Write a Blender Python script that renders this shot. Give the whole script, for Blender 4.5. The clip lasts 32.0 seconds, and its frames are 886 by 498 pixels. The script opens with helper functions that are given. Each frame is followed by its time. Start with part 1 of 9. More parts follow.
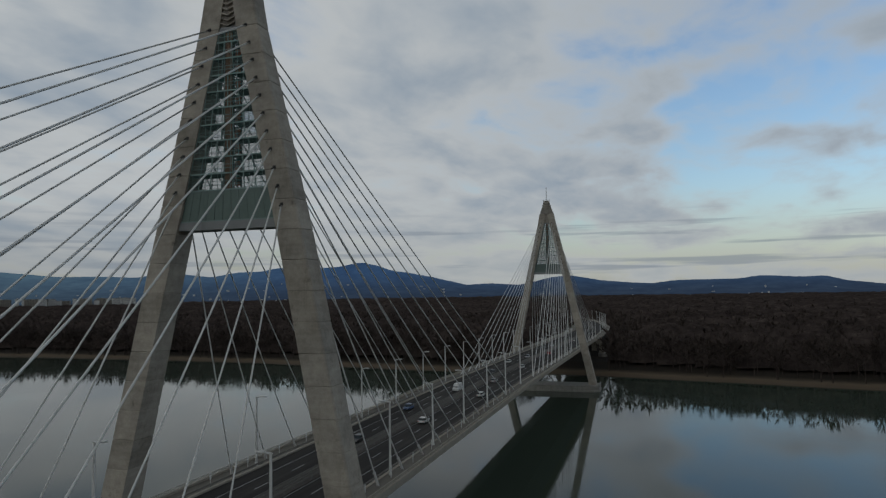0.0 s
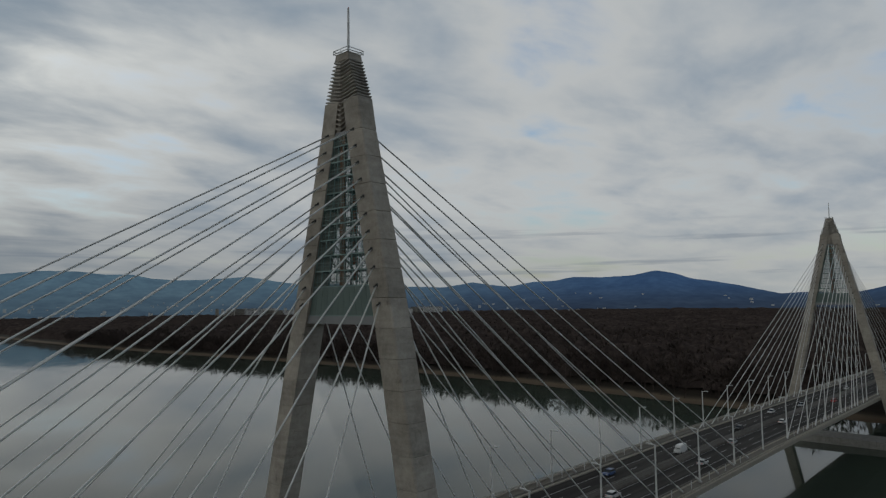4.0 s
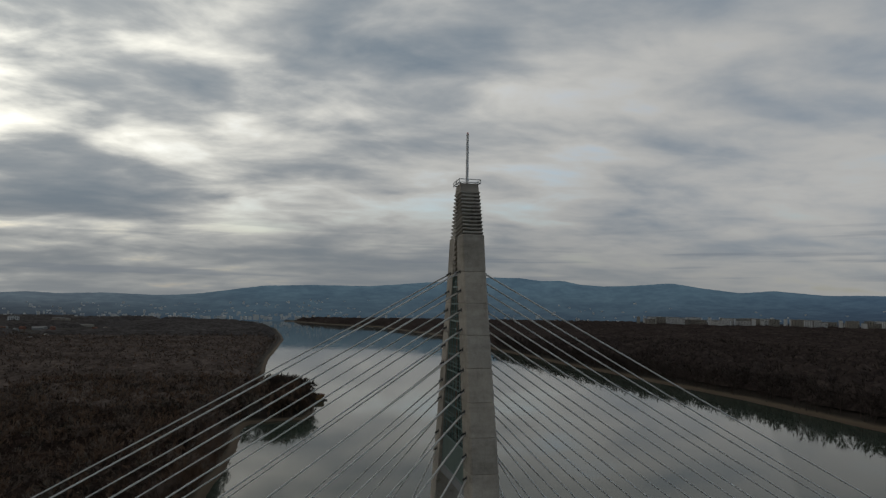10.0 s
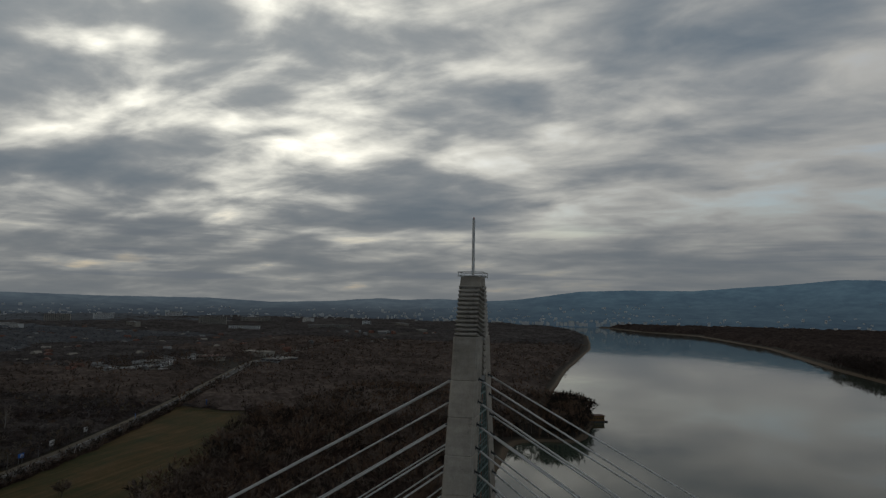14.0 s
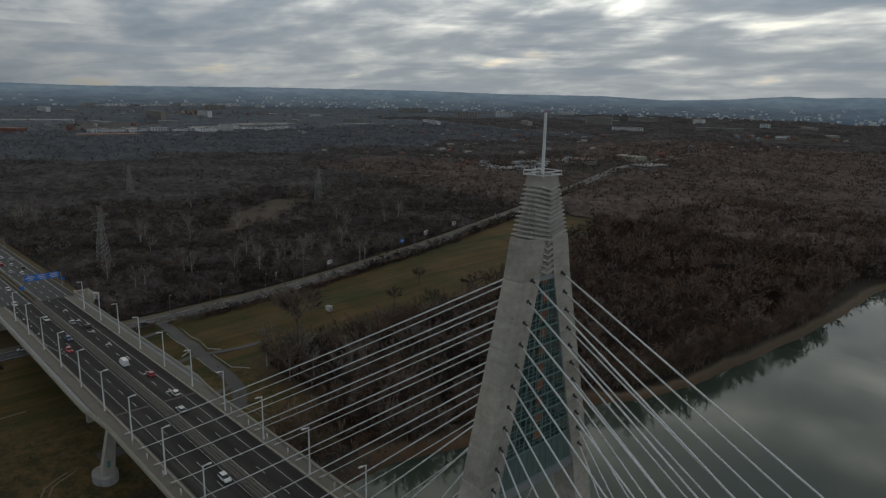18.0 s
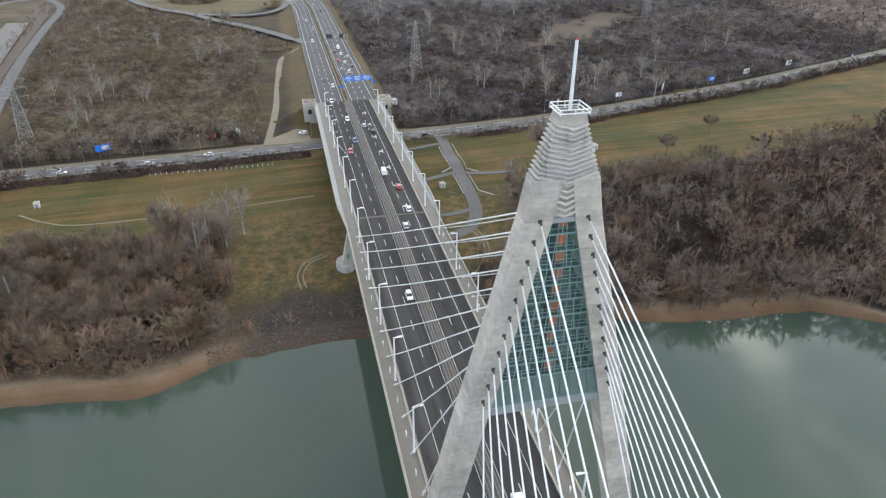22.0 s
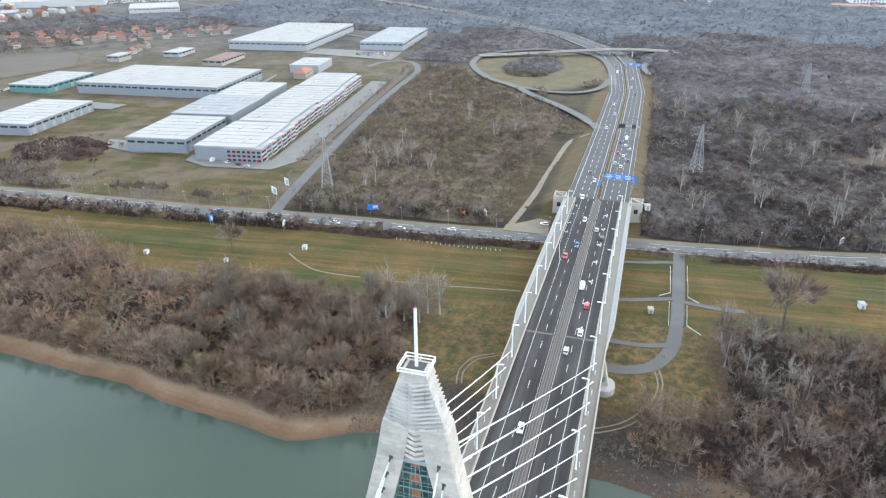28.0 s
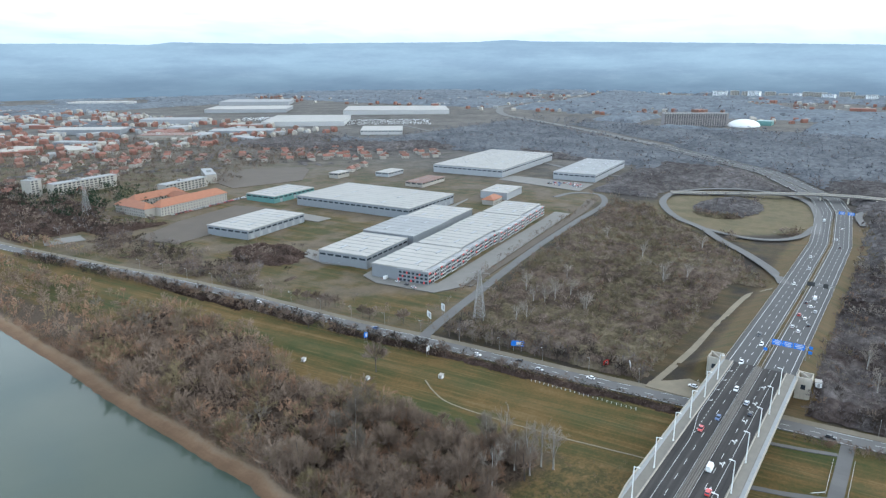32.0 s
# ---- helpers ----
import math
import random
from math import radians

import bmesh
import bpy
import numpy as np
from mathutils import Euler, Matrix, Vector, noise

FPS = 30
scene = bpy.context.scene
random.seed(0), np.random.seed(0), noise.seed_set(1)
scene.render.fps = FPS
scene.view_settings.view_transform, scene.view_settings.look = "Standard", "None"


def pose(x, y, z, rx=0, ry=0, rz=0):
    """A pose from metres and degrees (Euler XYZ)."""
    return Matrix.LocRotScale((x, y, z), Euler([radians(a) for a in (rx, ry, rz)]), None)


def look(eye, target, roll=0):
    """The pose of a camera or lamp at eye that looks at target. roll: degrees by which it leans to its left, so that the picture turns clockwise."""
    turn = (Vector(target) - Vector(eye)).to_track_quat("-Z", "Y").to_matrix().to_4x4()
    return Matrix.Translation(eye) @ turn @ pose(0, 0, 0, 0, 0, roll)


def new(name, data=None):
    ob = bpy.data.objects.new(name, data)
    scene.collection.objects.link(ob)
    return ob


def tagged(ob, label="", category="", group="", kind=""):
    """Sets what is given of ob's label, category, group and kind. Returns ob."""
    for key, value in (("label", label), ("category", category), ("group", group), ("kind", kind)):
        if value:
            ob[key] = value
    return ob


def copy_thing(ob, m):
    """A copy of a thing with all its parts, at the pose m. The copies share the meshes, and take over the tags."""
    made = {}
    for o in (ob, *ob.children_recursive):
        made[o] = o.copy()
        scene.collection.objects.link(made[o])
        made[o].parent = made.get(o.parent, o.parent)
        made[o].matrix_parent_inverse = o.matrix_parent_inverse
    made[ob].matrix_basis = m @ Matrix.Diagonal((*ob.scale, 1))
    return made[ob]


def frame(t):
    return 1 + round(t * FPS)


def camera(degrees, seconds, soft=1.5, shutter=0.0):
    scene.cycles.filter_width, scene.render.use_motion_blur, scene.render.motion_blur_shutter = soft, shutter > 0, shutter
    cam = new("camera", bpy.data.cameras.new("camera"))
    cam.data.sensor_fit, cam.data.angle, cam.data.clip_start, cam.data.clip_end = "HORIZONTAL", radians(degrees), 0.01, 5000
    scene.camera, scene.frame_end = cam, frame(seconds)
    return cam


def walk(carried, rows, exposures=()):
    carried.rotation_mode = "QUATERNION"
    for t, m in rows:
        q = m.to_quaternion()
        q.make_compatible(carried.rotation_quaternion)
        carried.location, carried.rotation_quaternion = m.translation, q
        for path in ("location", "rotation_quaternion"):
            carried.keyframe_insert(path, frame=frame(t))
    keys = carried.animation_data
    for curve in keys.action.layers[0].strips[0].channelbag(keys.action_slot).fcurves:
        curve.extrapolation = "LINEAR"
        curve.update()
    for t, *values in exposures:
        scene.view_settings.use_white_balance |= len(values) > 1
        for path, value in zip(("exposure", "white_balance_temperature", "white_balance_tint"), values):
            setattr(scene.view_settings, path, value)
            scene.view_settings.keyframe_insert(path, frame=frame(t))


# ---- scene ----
# ---------------------------------------------------------------- camera
cam = camera(66.66, 32.0, soft=1.3)
PATH = [
    (0, (82.62, 57.39, 54.99), (73.096, 54.410, 55.634), -0.88),
    (0.5, (80.74, 59.97, 56.35), (71.405, 56.434, 57.017), -0.92),
    (1, (78.81, 62.79, 57.68), (69.688, 58.761, 58.375), -0.96),
    (1.5, (76.80, 65.64, 59.13), (67.851, 61.234, 59.846), -0.98),
    (2, (74.67, 68.56, 60.70), (65.947, 63.719, 61.445), -0.98),
    (2.5, (72.71, 71.50, 62.30), (64.281, 66.173, 63.061), -0.96),
    (3, (70.68, 74.63, 63.87), (62.589, 68.803, 64.646), -0.96),
    (3.5, (68.33, 77.50, 65.34), (60.597, 71.213, 66.152), -0.96),
    (5.5, (58.18, 81.75, 73.82), (51.859, 74.040, 74.568), 0.69),
    (6, (55.45, 82.47, 75.19), (49.503, 74.471, 76.005), 0.73),
    (6.5, (52.22, 84.11, 76.94), (46.760, 75.777, 77.754), 0.76),
    (7, (48.55, 85.54, 78.68), (43.620, 76.876, 79.504), 0.80),
    (7.5, (44.85, 86.90, 80.34), (40.450, 77.963, 81.166), 0.87),
    (8, (41.08, 88.18, 82.04), (37.160, 79.024, 82.871), 0.93),
    (8.5, (37.25, 89.37, 83.72), (33.777, 80.027, 84.563), 0.92),
    (9, (33.07, 90.47, 85.41), (30.001, 80.989, 86.255), 0.87),
    (9.5, (28.42, 91.57, 87.06), (25.731, 81.972, 87.910), 0.86),
    (10, (23.40, 92.74, 88.81), (21.282, 83.000, 89.649), 0.91),
    (10.5, (18.17, 93.13, 90.52), (16.666, 83.279, 91.361), 0.96),
    (11, (12.65, 92.46, 92.34), (11.768, 82.534, 93.175), 0.99),
    (11.5, (7.14, 91.01, 94.22), (6.834, 81.045, 95.058), 1.01),
    (12, (1.63, 89.52, 96.07), (1.889, 79.561, 96.900), 1.04),
    (12.5, (-3.60, 88.55, 97.83), (-2.767, 78.621, 98.668), 1.06),
    (13, (-8.72, 87.83, 99.33), (-7.297, 77.962, 100.164), 1.08),
    (13.5, (-13.55, 86.38, 100.90), (-11.573, 76.614, 101.737), 1.10),
    (15.5, (-32.31, 80.07, 107.29), (-27.974, 71.069, 107.653), 1.23),
    (16, (-37.22, 78.61, 108.77), (-32.211, 69.961, 108.585), 1.22),
    (16.5, (-42.14, 77.23, 110.52), (-36.509, 69.002, 109.806), 1.18),
    (17, (-46.58, 74.78, 112.43), (-40.338, 67.078, 111.169), 1.13),
    (17.5, (-49.77, 70.45, 114.10), (-43.041, 63.256, 112.348), 1.11),
    (18, (-52.28, 65.48, 115.62), (-45.177, 58.814, 113.369), 1.11),
    (18.5, (-54.58, 60.75, 117.15), (-47.178, 54.606, 114.414), 1.07),
    (19, (-56.91, 56.22, 118.82), (-49.244, 50.654, 115.601), 0.99),
    (19.5, (-59.15, 52.03, 120.56), (-51.294, 47.054, 116.887), 0.90),
    (20, (-61.20, 47.92, 122.28), (-53.223, 43.503, 118.172), 0.82),
    (20.5, (-63.01, 43.55, 124.09), (-54.969, 39.744, 119.531), 0.76),
    (21, (-64.53, 39.12, 125.73), (-56.460, 35.889, 120.780), 0.71),
    (21.5, (-65.82, 34.57, 127.42), (-57.548, 31.920, 122.472), 0.61),
    (22, (-66.72, 29.95, 129.24), (-58.259, 27.944, 124.299), 0.42),
    (22.5, (-67.24, 25.18, 131.09), (-58.657, 23.751, 126.163), 0.22),
    (23, (-67.68, 20.44, 132.87), (-59.017, 19.533, 127.956), 0.08),
    (23.5, (-67.72, 15.69, 134.55), (-59.003, 15.308, 129.660), 0.01),
    (24, (-67.32, 11.25, 136.22), (-58.588, 11.383, 131.342), -0.06),
    (24.5, (-66.72, 7.12, 138.00), (-58.008, 7.777, 133.143), -0.16),
    (25, (-66.23, 3.20, 139.94), (-57.557, 4.299, 135.082), -0.28),
    (25.5, (-65.41, -0.85, 141.87), (-56.788, 0.608, 137.019), -0.37),
    (27.5, (-60.83, -17.57, 148.62), (-52.207, -15.127, 144.174), -0.35),
    (28, (-59.50, -21.33, 150.23), (-50.842, -18.683, 145.977), -0.33),
    (28.5, (-58.26, -25.04, 152.10), (-49.582, -22.181, 148.032), -0.31),
    (29, (-57.09, -28.51, 154.00), (-48.385, -25.498, 150.116), -0.28),
    (29.5, (-55.93, -31.92, 155.93), (-47.196, -28.739, 152.247), -0.25),
    (30, (-54.88, -35.41, 157.93), (-46.147, -32.022, 154.425), -0.22),
    (30.5, (-53.70, -38.92, 159.90), (-45.049, -35.134, 156.603), -0.16),
    (31, (-52.21, -42.16, 161.84), (-43.705, -37.908, 158.731), -0.10),
    (31.5, (-50.26, -45.17, 163.41), (-41.997, -40.335, 160.513), -0.06),
    (32, (-47.78, -48.56, 163.93), (-39.869, -43.052, 161.269), -0.04),
]
walk(cam, [(t, look(eye, target, roll)) for t, eye, target, roll in PATH],
     exposures=[(0, -0.36, 5950, 7), (3, -0.36, 6000, 7), (6, -0.33, 6200, 8), (9, -0.46, 6300, 9), (13, -0.75, 6300, 9), (15.5, -1.05, 6200, 9), (17, -0.58, 6150, 8), (18.5, 0.35, 6150, 8), (20, 1.6, 6050, 9),
                (21.5, 2.27, 5900, 10), (23, 2.6, 5780, 11), (25, 2.85, 5680, 10), (28, 2.92, 5560, 8), (30, 2.9, 5480, 7), (31, 2.75, 5450, 6.5), (32, 2.46, 5420, 6)])

# ---------------------------------------------------------------- sky, sun
SUN_AZ, SUN_EL = radians(-56), radians(24)
SUN_DIR = Vector((math.cos(SUN_AZ) * math.cos(SUN_EL), math.sin(SUN_AZ) * math.cos(SUN_EL), math.sin(SUN_EL)))


class Nodes:
    """Short hand for node trees."""

    def __init__(self, tree):
        self.t = tree
        tree.nodes.clear()

    def add(self, kind, sets=None, **ins):
        n = self.t.nodes.new(kind)
        for k, v in (sets or {}).items():
            setattr(n, k, v)
        for k, v in ins.items():
            self.put(n.inputs[int(k[1:]) if k[0] == "i" and k[1:].isdigit() else k.replace("_", " ")], v)
        return n

    def put(self, socket, v):
        if isinstance(v, bpy.types.NodeSocket):
            self.t.links.new(v, socket)
        elif isinstance(v, bpy.types.Node):
            self.t.links.new(v.outputs[0], socket)
        else:
            socket.default_value = v

    def math(self, op, a, b=0.0, c=0.0):
        return self.add("ShaderNodeMath", {"operation": op}, i0=a, i1=b, i2=c).outputs[0]

    def vmath(self, op, a, b=(0, 0, 0)):
        n = self.add("ShaderNodeVectorMath", {"operation": op}, i0=a, i1=b)
        return n.outputs["Value"] if op in ("DOT_PRODUCT", "LENGTH", "DISTANCE") else n.outputs[0]

    def ramp(self, fac, stops, mode="LINEAR"):
        n = self.add("ShaderNodeValToRGB", None, Fac=fac)
        n.color_ramp.interpolation = mode
        els = n.color_ramp.elements
        while len(els) < len(stops):
            els.new(0.5)
        for e, (p, c) in zip(els, stops):
            e.position, e.color = p, (*c, 1) if len(c) == 3 else c
        return n.outputs[0]

    def mix(self, fac, a, b, blend="MIX"):
        n = self.add("ShaderNodeMix", {"data_type": "RGBA", "blend_type": blend, "clamp_factor": True})
        self.put(n.inputs[0], fac), self.put(n.inputs[6], a), self.put(n.inputs[7], b)
        return n.outputs[2]

    def smooth(self, v, lo, hi):
        n = self.add("ShaderNodeMapRange", {"interpolation_type": "SMOOTHSTEP", "clamp": True})
        self.put(n.inputs[0], v)
        n.inputs[1].default_value, n.inputs[2].default_value = lo, hi
        return n.outputs[0]

    def noise(self, vec, scale, detail=4.0, rough=0.55, distort=0.0):
        n = self.add("ShaderNodeTexNoise", None, Vector=vec, Scale=scale, Detail=detail, Roughness=rough, Distortion=distort)
        return n.outputs["Fac"]


def grey(v):
    return (v, v, v, 1)


def make_world():
    w = bpy.data.worlds.new("cloudy_sky")
    scene.world = w
    w.use_nodes = True
    n = Nodes(w.node_tree)
    d = n.add("ShaderNodeTexCoord").outputs["Generated"]
    sky = n.add("ShaderNodeTexSky", {"sky_type": "NISHITA", "sun_disc": False, "sun_elevation": SUN_EL,
                                     "sun_rotation": math.pi / 2 - SUN_AZ, "air_density": 1.2, "dust_density": 1.5})
    blue = n.mix(1.0, sky.outputs[0], (0.135, 0.14, 0.15, 1), "MULTIPLY")
    sep = n.add("ShaderNodeSeparateXYZ", None, i0=d)
    up = n.math("ADD", n.math("MAXIMUM", sep.outputs[2], 0.0), 0.17)
    flat = n.add("ShaderNodeCombineXYZ", None, i0=n.math("DIVIDE", sep.outputs[0], up), i1=n.math("DIVIDE", sep.outputs[1], up), i2=0.0)
    # cloud decks: broad banks, and small torn pieces
    stretch = n.add("ShaderNodeMapping", {"vector_type": "POINT"}, Vector=flat.outputs[0], Rotation=(0, 0, 0.6), Scale=(0.8, 1.1, 1.0))
    big = n.noise(stretch.outputs[0], 0.52, 3.0, 0.5, 0.25)
    mid = n.noise(stretch.outputs[0], 1.5, 8.0, 0.52, 0.25)
    fine = n.noise(stretch.outputs[0], 3.6, 8.0, 0.5, 0.35)
    thick = n.math("ADD", n.math("MULTIPLY", big, 0.38), n.math("ADD", n.math("MULTIPLY", mid, 0.42), n.math("MULTIPLY", fine, 0.23)))
    to_sun = n.math("MAXIMUM", n.vmath("DOT_PRODUCT", d, tuple(SUN_DIR)), 0.0)
    glow = n.math("ADD", n.math("MULTIPLY", n.math("POWER", to_sun, 4.0), 0.55), n.math("MULTIPLY", n.math("POWER", to_sun, 16.0), 0.9))
    # the cloud deck breaks up away from the sun
    away = n.smooth(n.vmath("DOT_PRODUCT", d, (-0.72, 0.69, 0.0)), 0.25, 1.0)
    cover = n.smooth(n.math("SUBTRACT", thick, n.math("MULTIPLY", away, 0.105)), 0.35, 0.48)
    dark = n.smooth(thick, 0.43, 0.66)
    shade = n.mix(n.smooth(to_sun, 0.2, 0.9), (0.272, 0.325, 0.385, 1), (0.142, 0.195, 0.250, 1))
    lit = n.mix(dark, (0.588, 0.570, 0.538, 1), shade)
    thin = n.math("SUBTRACT", 1.0, n.smooth(thick, 0.40, 0.56))
    shine = n.math("MULTIPLY", glow, n.math("ADD", 0.10, n.math("MULTIPLY", thin, 1.45)))
    cloud = n.mix(1.0, lit, n.add("ShaderNodeCombineXYZ", None, i0=n.math("MULTIPLY", shine, 1.0), i1=n.math("MULTIPLY", shine, 0.94),
                                  i2=n.math("MULTIPLY", shine, 0.76)).outputs[0], "ADD")
    col = n.mix(cover, blue, cloud)
    # pale, slightly warm air low over the horizon
    low = n.math("SUBTRACT", 1.0, n.smooth(sep.outputs[2], 0.0, 0.16))
    rim = n.mix(n.smooth(n.vmath("DOT_PRODUCT", d, (0.77, 0.64, 0.0)), -0.2, 0.7), n.mix(n.smooth(n.math("MULTIPLY", sep.outputs[1], -1.0), 0.1, 0.9), (0.50, 0.485, 0.44, 1), (0.315, 0.315, 0.30, 1)), (0.160, 0.178, 0.190, 1))
    col = n.mix(n.math("MULTIPLY", low, n.math("ADD", 0.7, n.math("MULTIPLY", n.smooth(n.vmath("DOT_PRODUCT", d, (0.77, 0.64, 0.0)), 0.5, 0.8), 0.25))), col, rim)
    # thin grey bars of cloud over the hills
    bars = n.add("ShaderNodeMapping", None, Vector=d, Scale=(3.5, 3.5, 75.0))
    bar_mask = n.math("MULTIPLY", n.smooth(n.noise(bars.outputs[0], 1.0, 4.0, 0.5), 0.54, 0.66), n.math("MULTIPLY", n.smooth(sep.outputs[2], 0.012, 0.03), n.math("SUBTRACT", 1.0, n.smooth(sep.outputs[2], 0.07, 0.14))))
    col = n.mix(n.math("MULTIPLY", bar_mask, 0.6), col, (0.225, 0.25, 0.285, 1))
    # towards the sun the deck thickens to the horizon
    bank = n.math("MULTIPLY", n.smooth(n.vmath("DOT_PRODUCT", d, (0.45, -0.89, 0.0)), 0.3, 0.9), n.math("SUBTRACT", 1.0, n.smooth(sep.outputs[2], 0.06, 0.34)))
    col = n.mix(n.math("MULTIPLY", bank, 0.5), col, (0.17, 0.185, 0.20, 1))
    # added: the unseen sky overhead is dimmed to cut light on the ground
    dim = n.math("SUBTRACT", 1.0, n.math("MULTIPLY", n.smooth(sep.outputs[2], 0.40, 0.92), 0.66))
    dim = n.math("MULTIPLY", dim, n.math("SUBTRACT", n.math("ADD", 1.12, n.math("MULTIPLY", n.smooth(to_sun, 0.3, 0.95), 0.16)), n.math("MULTIPLY", n.smooth(n.vmath("DOT_PRODUCT", d, (0.77, 0.64, 0.0)), 0.35, 0.9), 0.28)))
    col = n.mix(1.0, col, n.add("ShaderNodeCombineXYZ", None, i0=dim, i1=dim, i2=dim).outputs[0], "MULTIPLY")
    bg = n.add("ShaderNodeBackground", None, Color=col, Strength=1.0)
    out = n.add("ShaderNodeOutputWorld")
    n.t.links.new(bg.outputs[0], out.inputs[0])


make_world()
sun = new("sun", bpy.data.lights.new("sun", "SUN"))
sun.data.energy, sun.data.angle, sun.data.color = 0.32, radians(140), (1.0, 0.93, 0.82)
sun.matrix_world = look(tuple(SUN_DIR * 500), (0, 0, 0))

# ---------------------------------------------------------------- materials


def material(name, build):
    m = bpy.data.materials.new(name)
    m.use_nodes = True
    n = Nodes(m.node_tree)
    bsdf = n.add("ShaderNodeBsdfPrincipled")
    out = n.add("ShaderNodeOutputMaterial")
    n.t.links.new(bsdf.outputs[0], out.inputs[0])
    build(n, bsdf)
    return m


def spot(n):
    """Place in the world, in metres."""
    return n.add("ShaderNodeNewGeometry").outputs["Position"]


def per_object(n):
    return n.add("ShaderNodeObjectInfo").outputs["Random"]


def bumped(n, bsdf, height, strength=0.3, dist=0.02):
    n.put(bsdf.inputs["Normal"], n.add("ShaderNodeBump", None, Strength=strength, Distance=dist, Height=height).outputs[0])


def worn(name, col, rough=0.7, var=0.25, scale=0.5, metal=0.0, streak=0.0, per=0.0, bump=0.1, dist=0.01):
    """A plain surface with grain at two scales, rain streaks and tone that differs from object to object."""
    def build(n, b):
        p = spot(n)
        a = n.noise(p, scale, 5.0, 0.6)
        f = n.noise(p, scale * 9, 4.0, 0.6)
        k = n.math("ADD", n.math("MULTIPLY", n.math("SUBTRACT", a, 0.5), var * 2.0), n.math("MULTIPLY", n.math("SUBTRACT", f, 0.5), var * 0.9))
        if streak:
            s = n.add("ShaderNodeMapping", None, Vector=p, Scale=(1.4, 1.4, 0.09))
            k = n.math("SUBTRACT", k, n.math("MULTIPLY", n.smooth(n.noise(s.outputs[0], 0.9, 4.0, 0.6), 0.52, 0.75), streak))
        if per:
            k = n.math("ADD", k, n.math("MULTIPLY", n.math("SUBTRACT", per_object(n), 0.5), per))
        k = n.math("MAXIMUM", n.math("ADD", k, 1.0), 0.08)
        n.put(b.inputs["Base Color"], n.mix(1.0, (*col, 1), n.add("ShaderNodeCombineXYZ", None, i0=k, i1=k, i2=k).outputs[0], "MULTIPLY"))
        n.put(b.inputs["Roughness"], n.math("ADD", rough - 0.08, n.math("MULTIPLY", f, 0.16)))
        b.inputs["Metallic"].default_value = metal
        if bump:
            bumped(n, b, f, bump, dist)
    return material(name, build)


def concrete_pylon(n, b):
    p = spot(n)
    a, f, g = n.noise(p, 0.30, 5.0, 0.6), n.noise(p, 1.5, 7.0, 0.68), n.noise(p, 6.0, 4.0, 0.6)
    s = n.add("ShaderNodeMapping", None, Vector=p, Scale=(1.5, 1.5, 0.14))
    st = n.smooth(n.noise(s.outputs[0], 1.1, 5.0, 0.65), 0.54, 0.80)
    flat = n.add("ShaderNodeMapping", None, Vector=p, Scale=(0.25, 0.25, 1.3))
    pour = n.noise(flat.outputs[0], 0.9, 4.0, 0.6)
    stain = n.smooth(n.noise(p, 0.5, 6.0, 0.72), 0.58, 0.72)
    k = n.math("ADD", 0.80, n.math("MULTIPLY", n.smooth(a, 0.35, 0.65), 0.20))
    k = n.math("ADD", k, n.math("MULTIPLY", n.math("SUBTRACT", f, 0.5), 0.50))
    k = n.math("ADD", k, n.math("MULTIPLY", n.math("SUBTRACT", g, 0.5), 0.16))
    k = n.math("ADD", k, n.math("MULTIPLY", n.math("SUBTRACT", pour, 0.5), 0.55))
    k = n.math("ADD", k, n.math("MULTIPLY", n.math("SUBTRACT", per_object(n), 0.5), 0.22))
    k = n.math("SUBTRACT", k, n.math("MULTIPLY", st, 0.20))
    k = n.math("MAXIMUM", n.math("SUBTRACT", k, n.math("MULTIPLY", stain, 0.34)), 0.1)
    warm = n.mix(n.noise(p, 0.11, 2.0, 0.5), (0.400, 0.352, 0.288, 1), (0.376, 0.350, 0.308, 1))
    n.put(b.inputs["Base Color"], n.mix(1.0, warm, n.add("ShaderNodeCombineXYZ", None, i0=k, i1=k, i2=k).outputs[0], "MULTIPLY"))
    b.inputs["Roughness"].default_value = 0.88
    b.inputs["Specular IOR Level"].default_value = 0.25
    bumped(n, b, f, 0.35, 0.03)


def glass_tinted(n, b):
    b.inputs["Base Color"].default_value = (0.055, 0.125, 0.112, 1)
    b.inputs["Roughness"].default_value = 0.08
    b.inputs["Transmission Weight"].default_value = 0.0
    b.inputs["Alpha"].default_value = 0.20
    b.inputs["IOR"].default_value = 1.5
    b.inputs["Specular IOR Level"].default_value = 0.3


def water_mat(n, b):
    p = spot(n)
    r1, r2 = n.noise(p, 0.35, 3.0, 0.5, 0.3), n.noise(p, 0.045, 3.0, 0.5, 0.6)
    silt = n.mix(n.noise(p, 0.012, 4.0, 0.55, 0.4), (0.035, 0.049, 0.037, 1), (0.052, 0.066, 0.050, 1))
    n.put(b.inputs["Base Color"], silt)
    n.put(b.inputs["Roughness"], n.math("ADD", 0.035, n.math("MULTIPLY", n.smooth(r2, 0.42, 0.68), 0.05)))
    b.inputs["IOR"].default_value = 1.24
    b.inputs["Specular IOR Level"].default_value = 0.5
    h = n.math("ADD", n.math("MULTIPLY", r1, 0.35), r2)
    bumped(n, b, h, 0.05, 0.25)


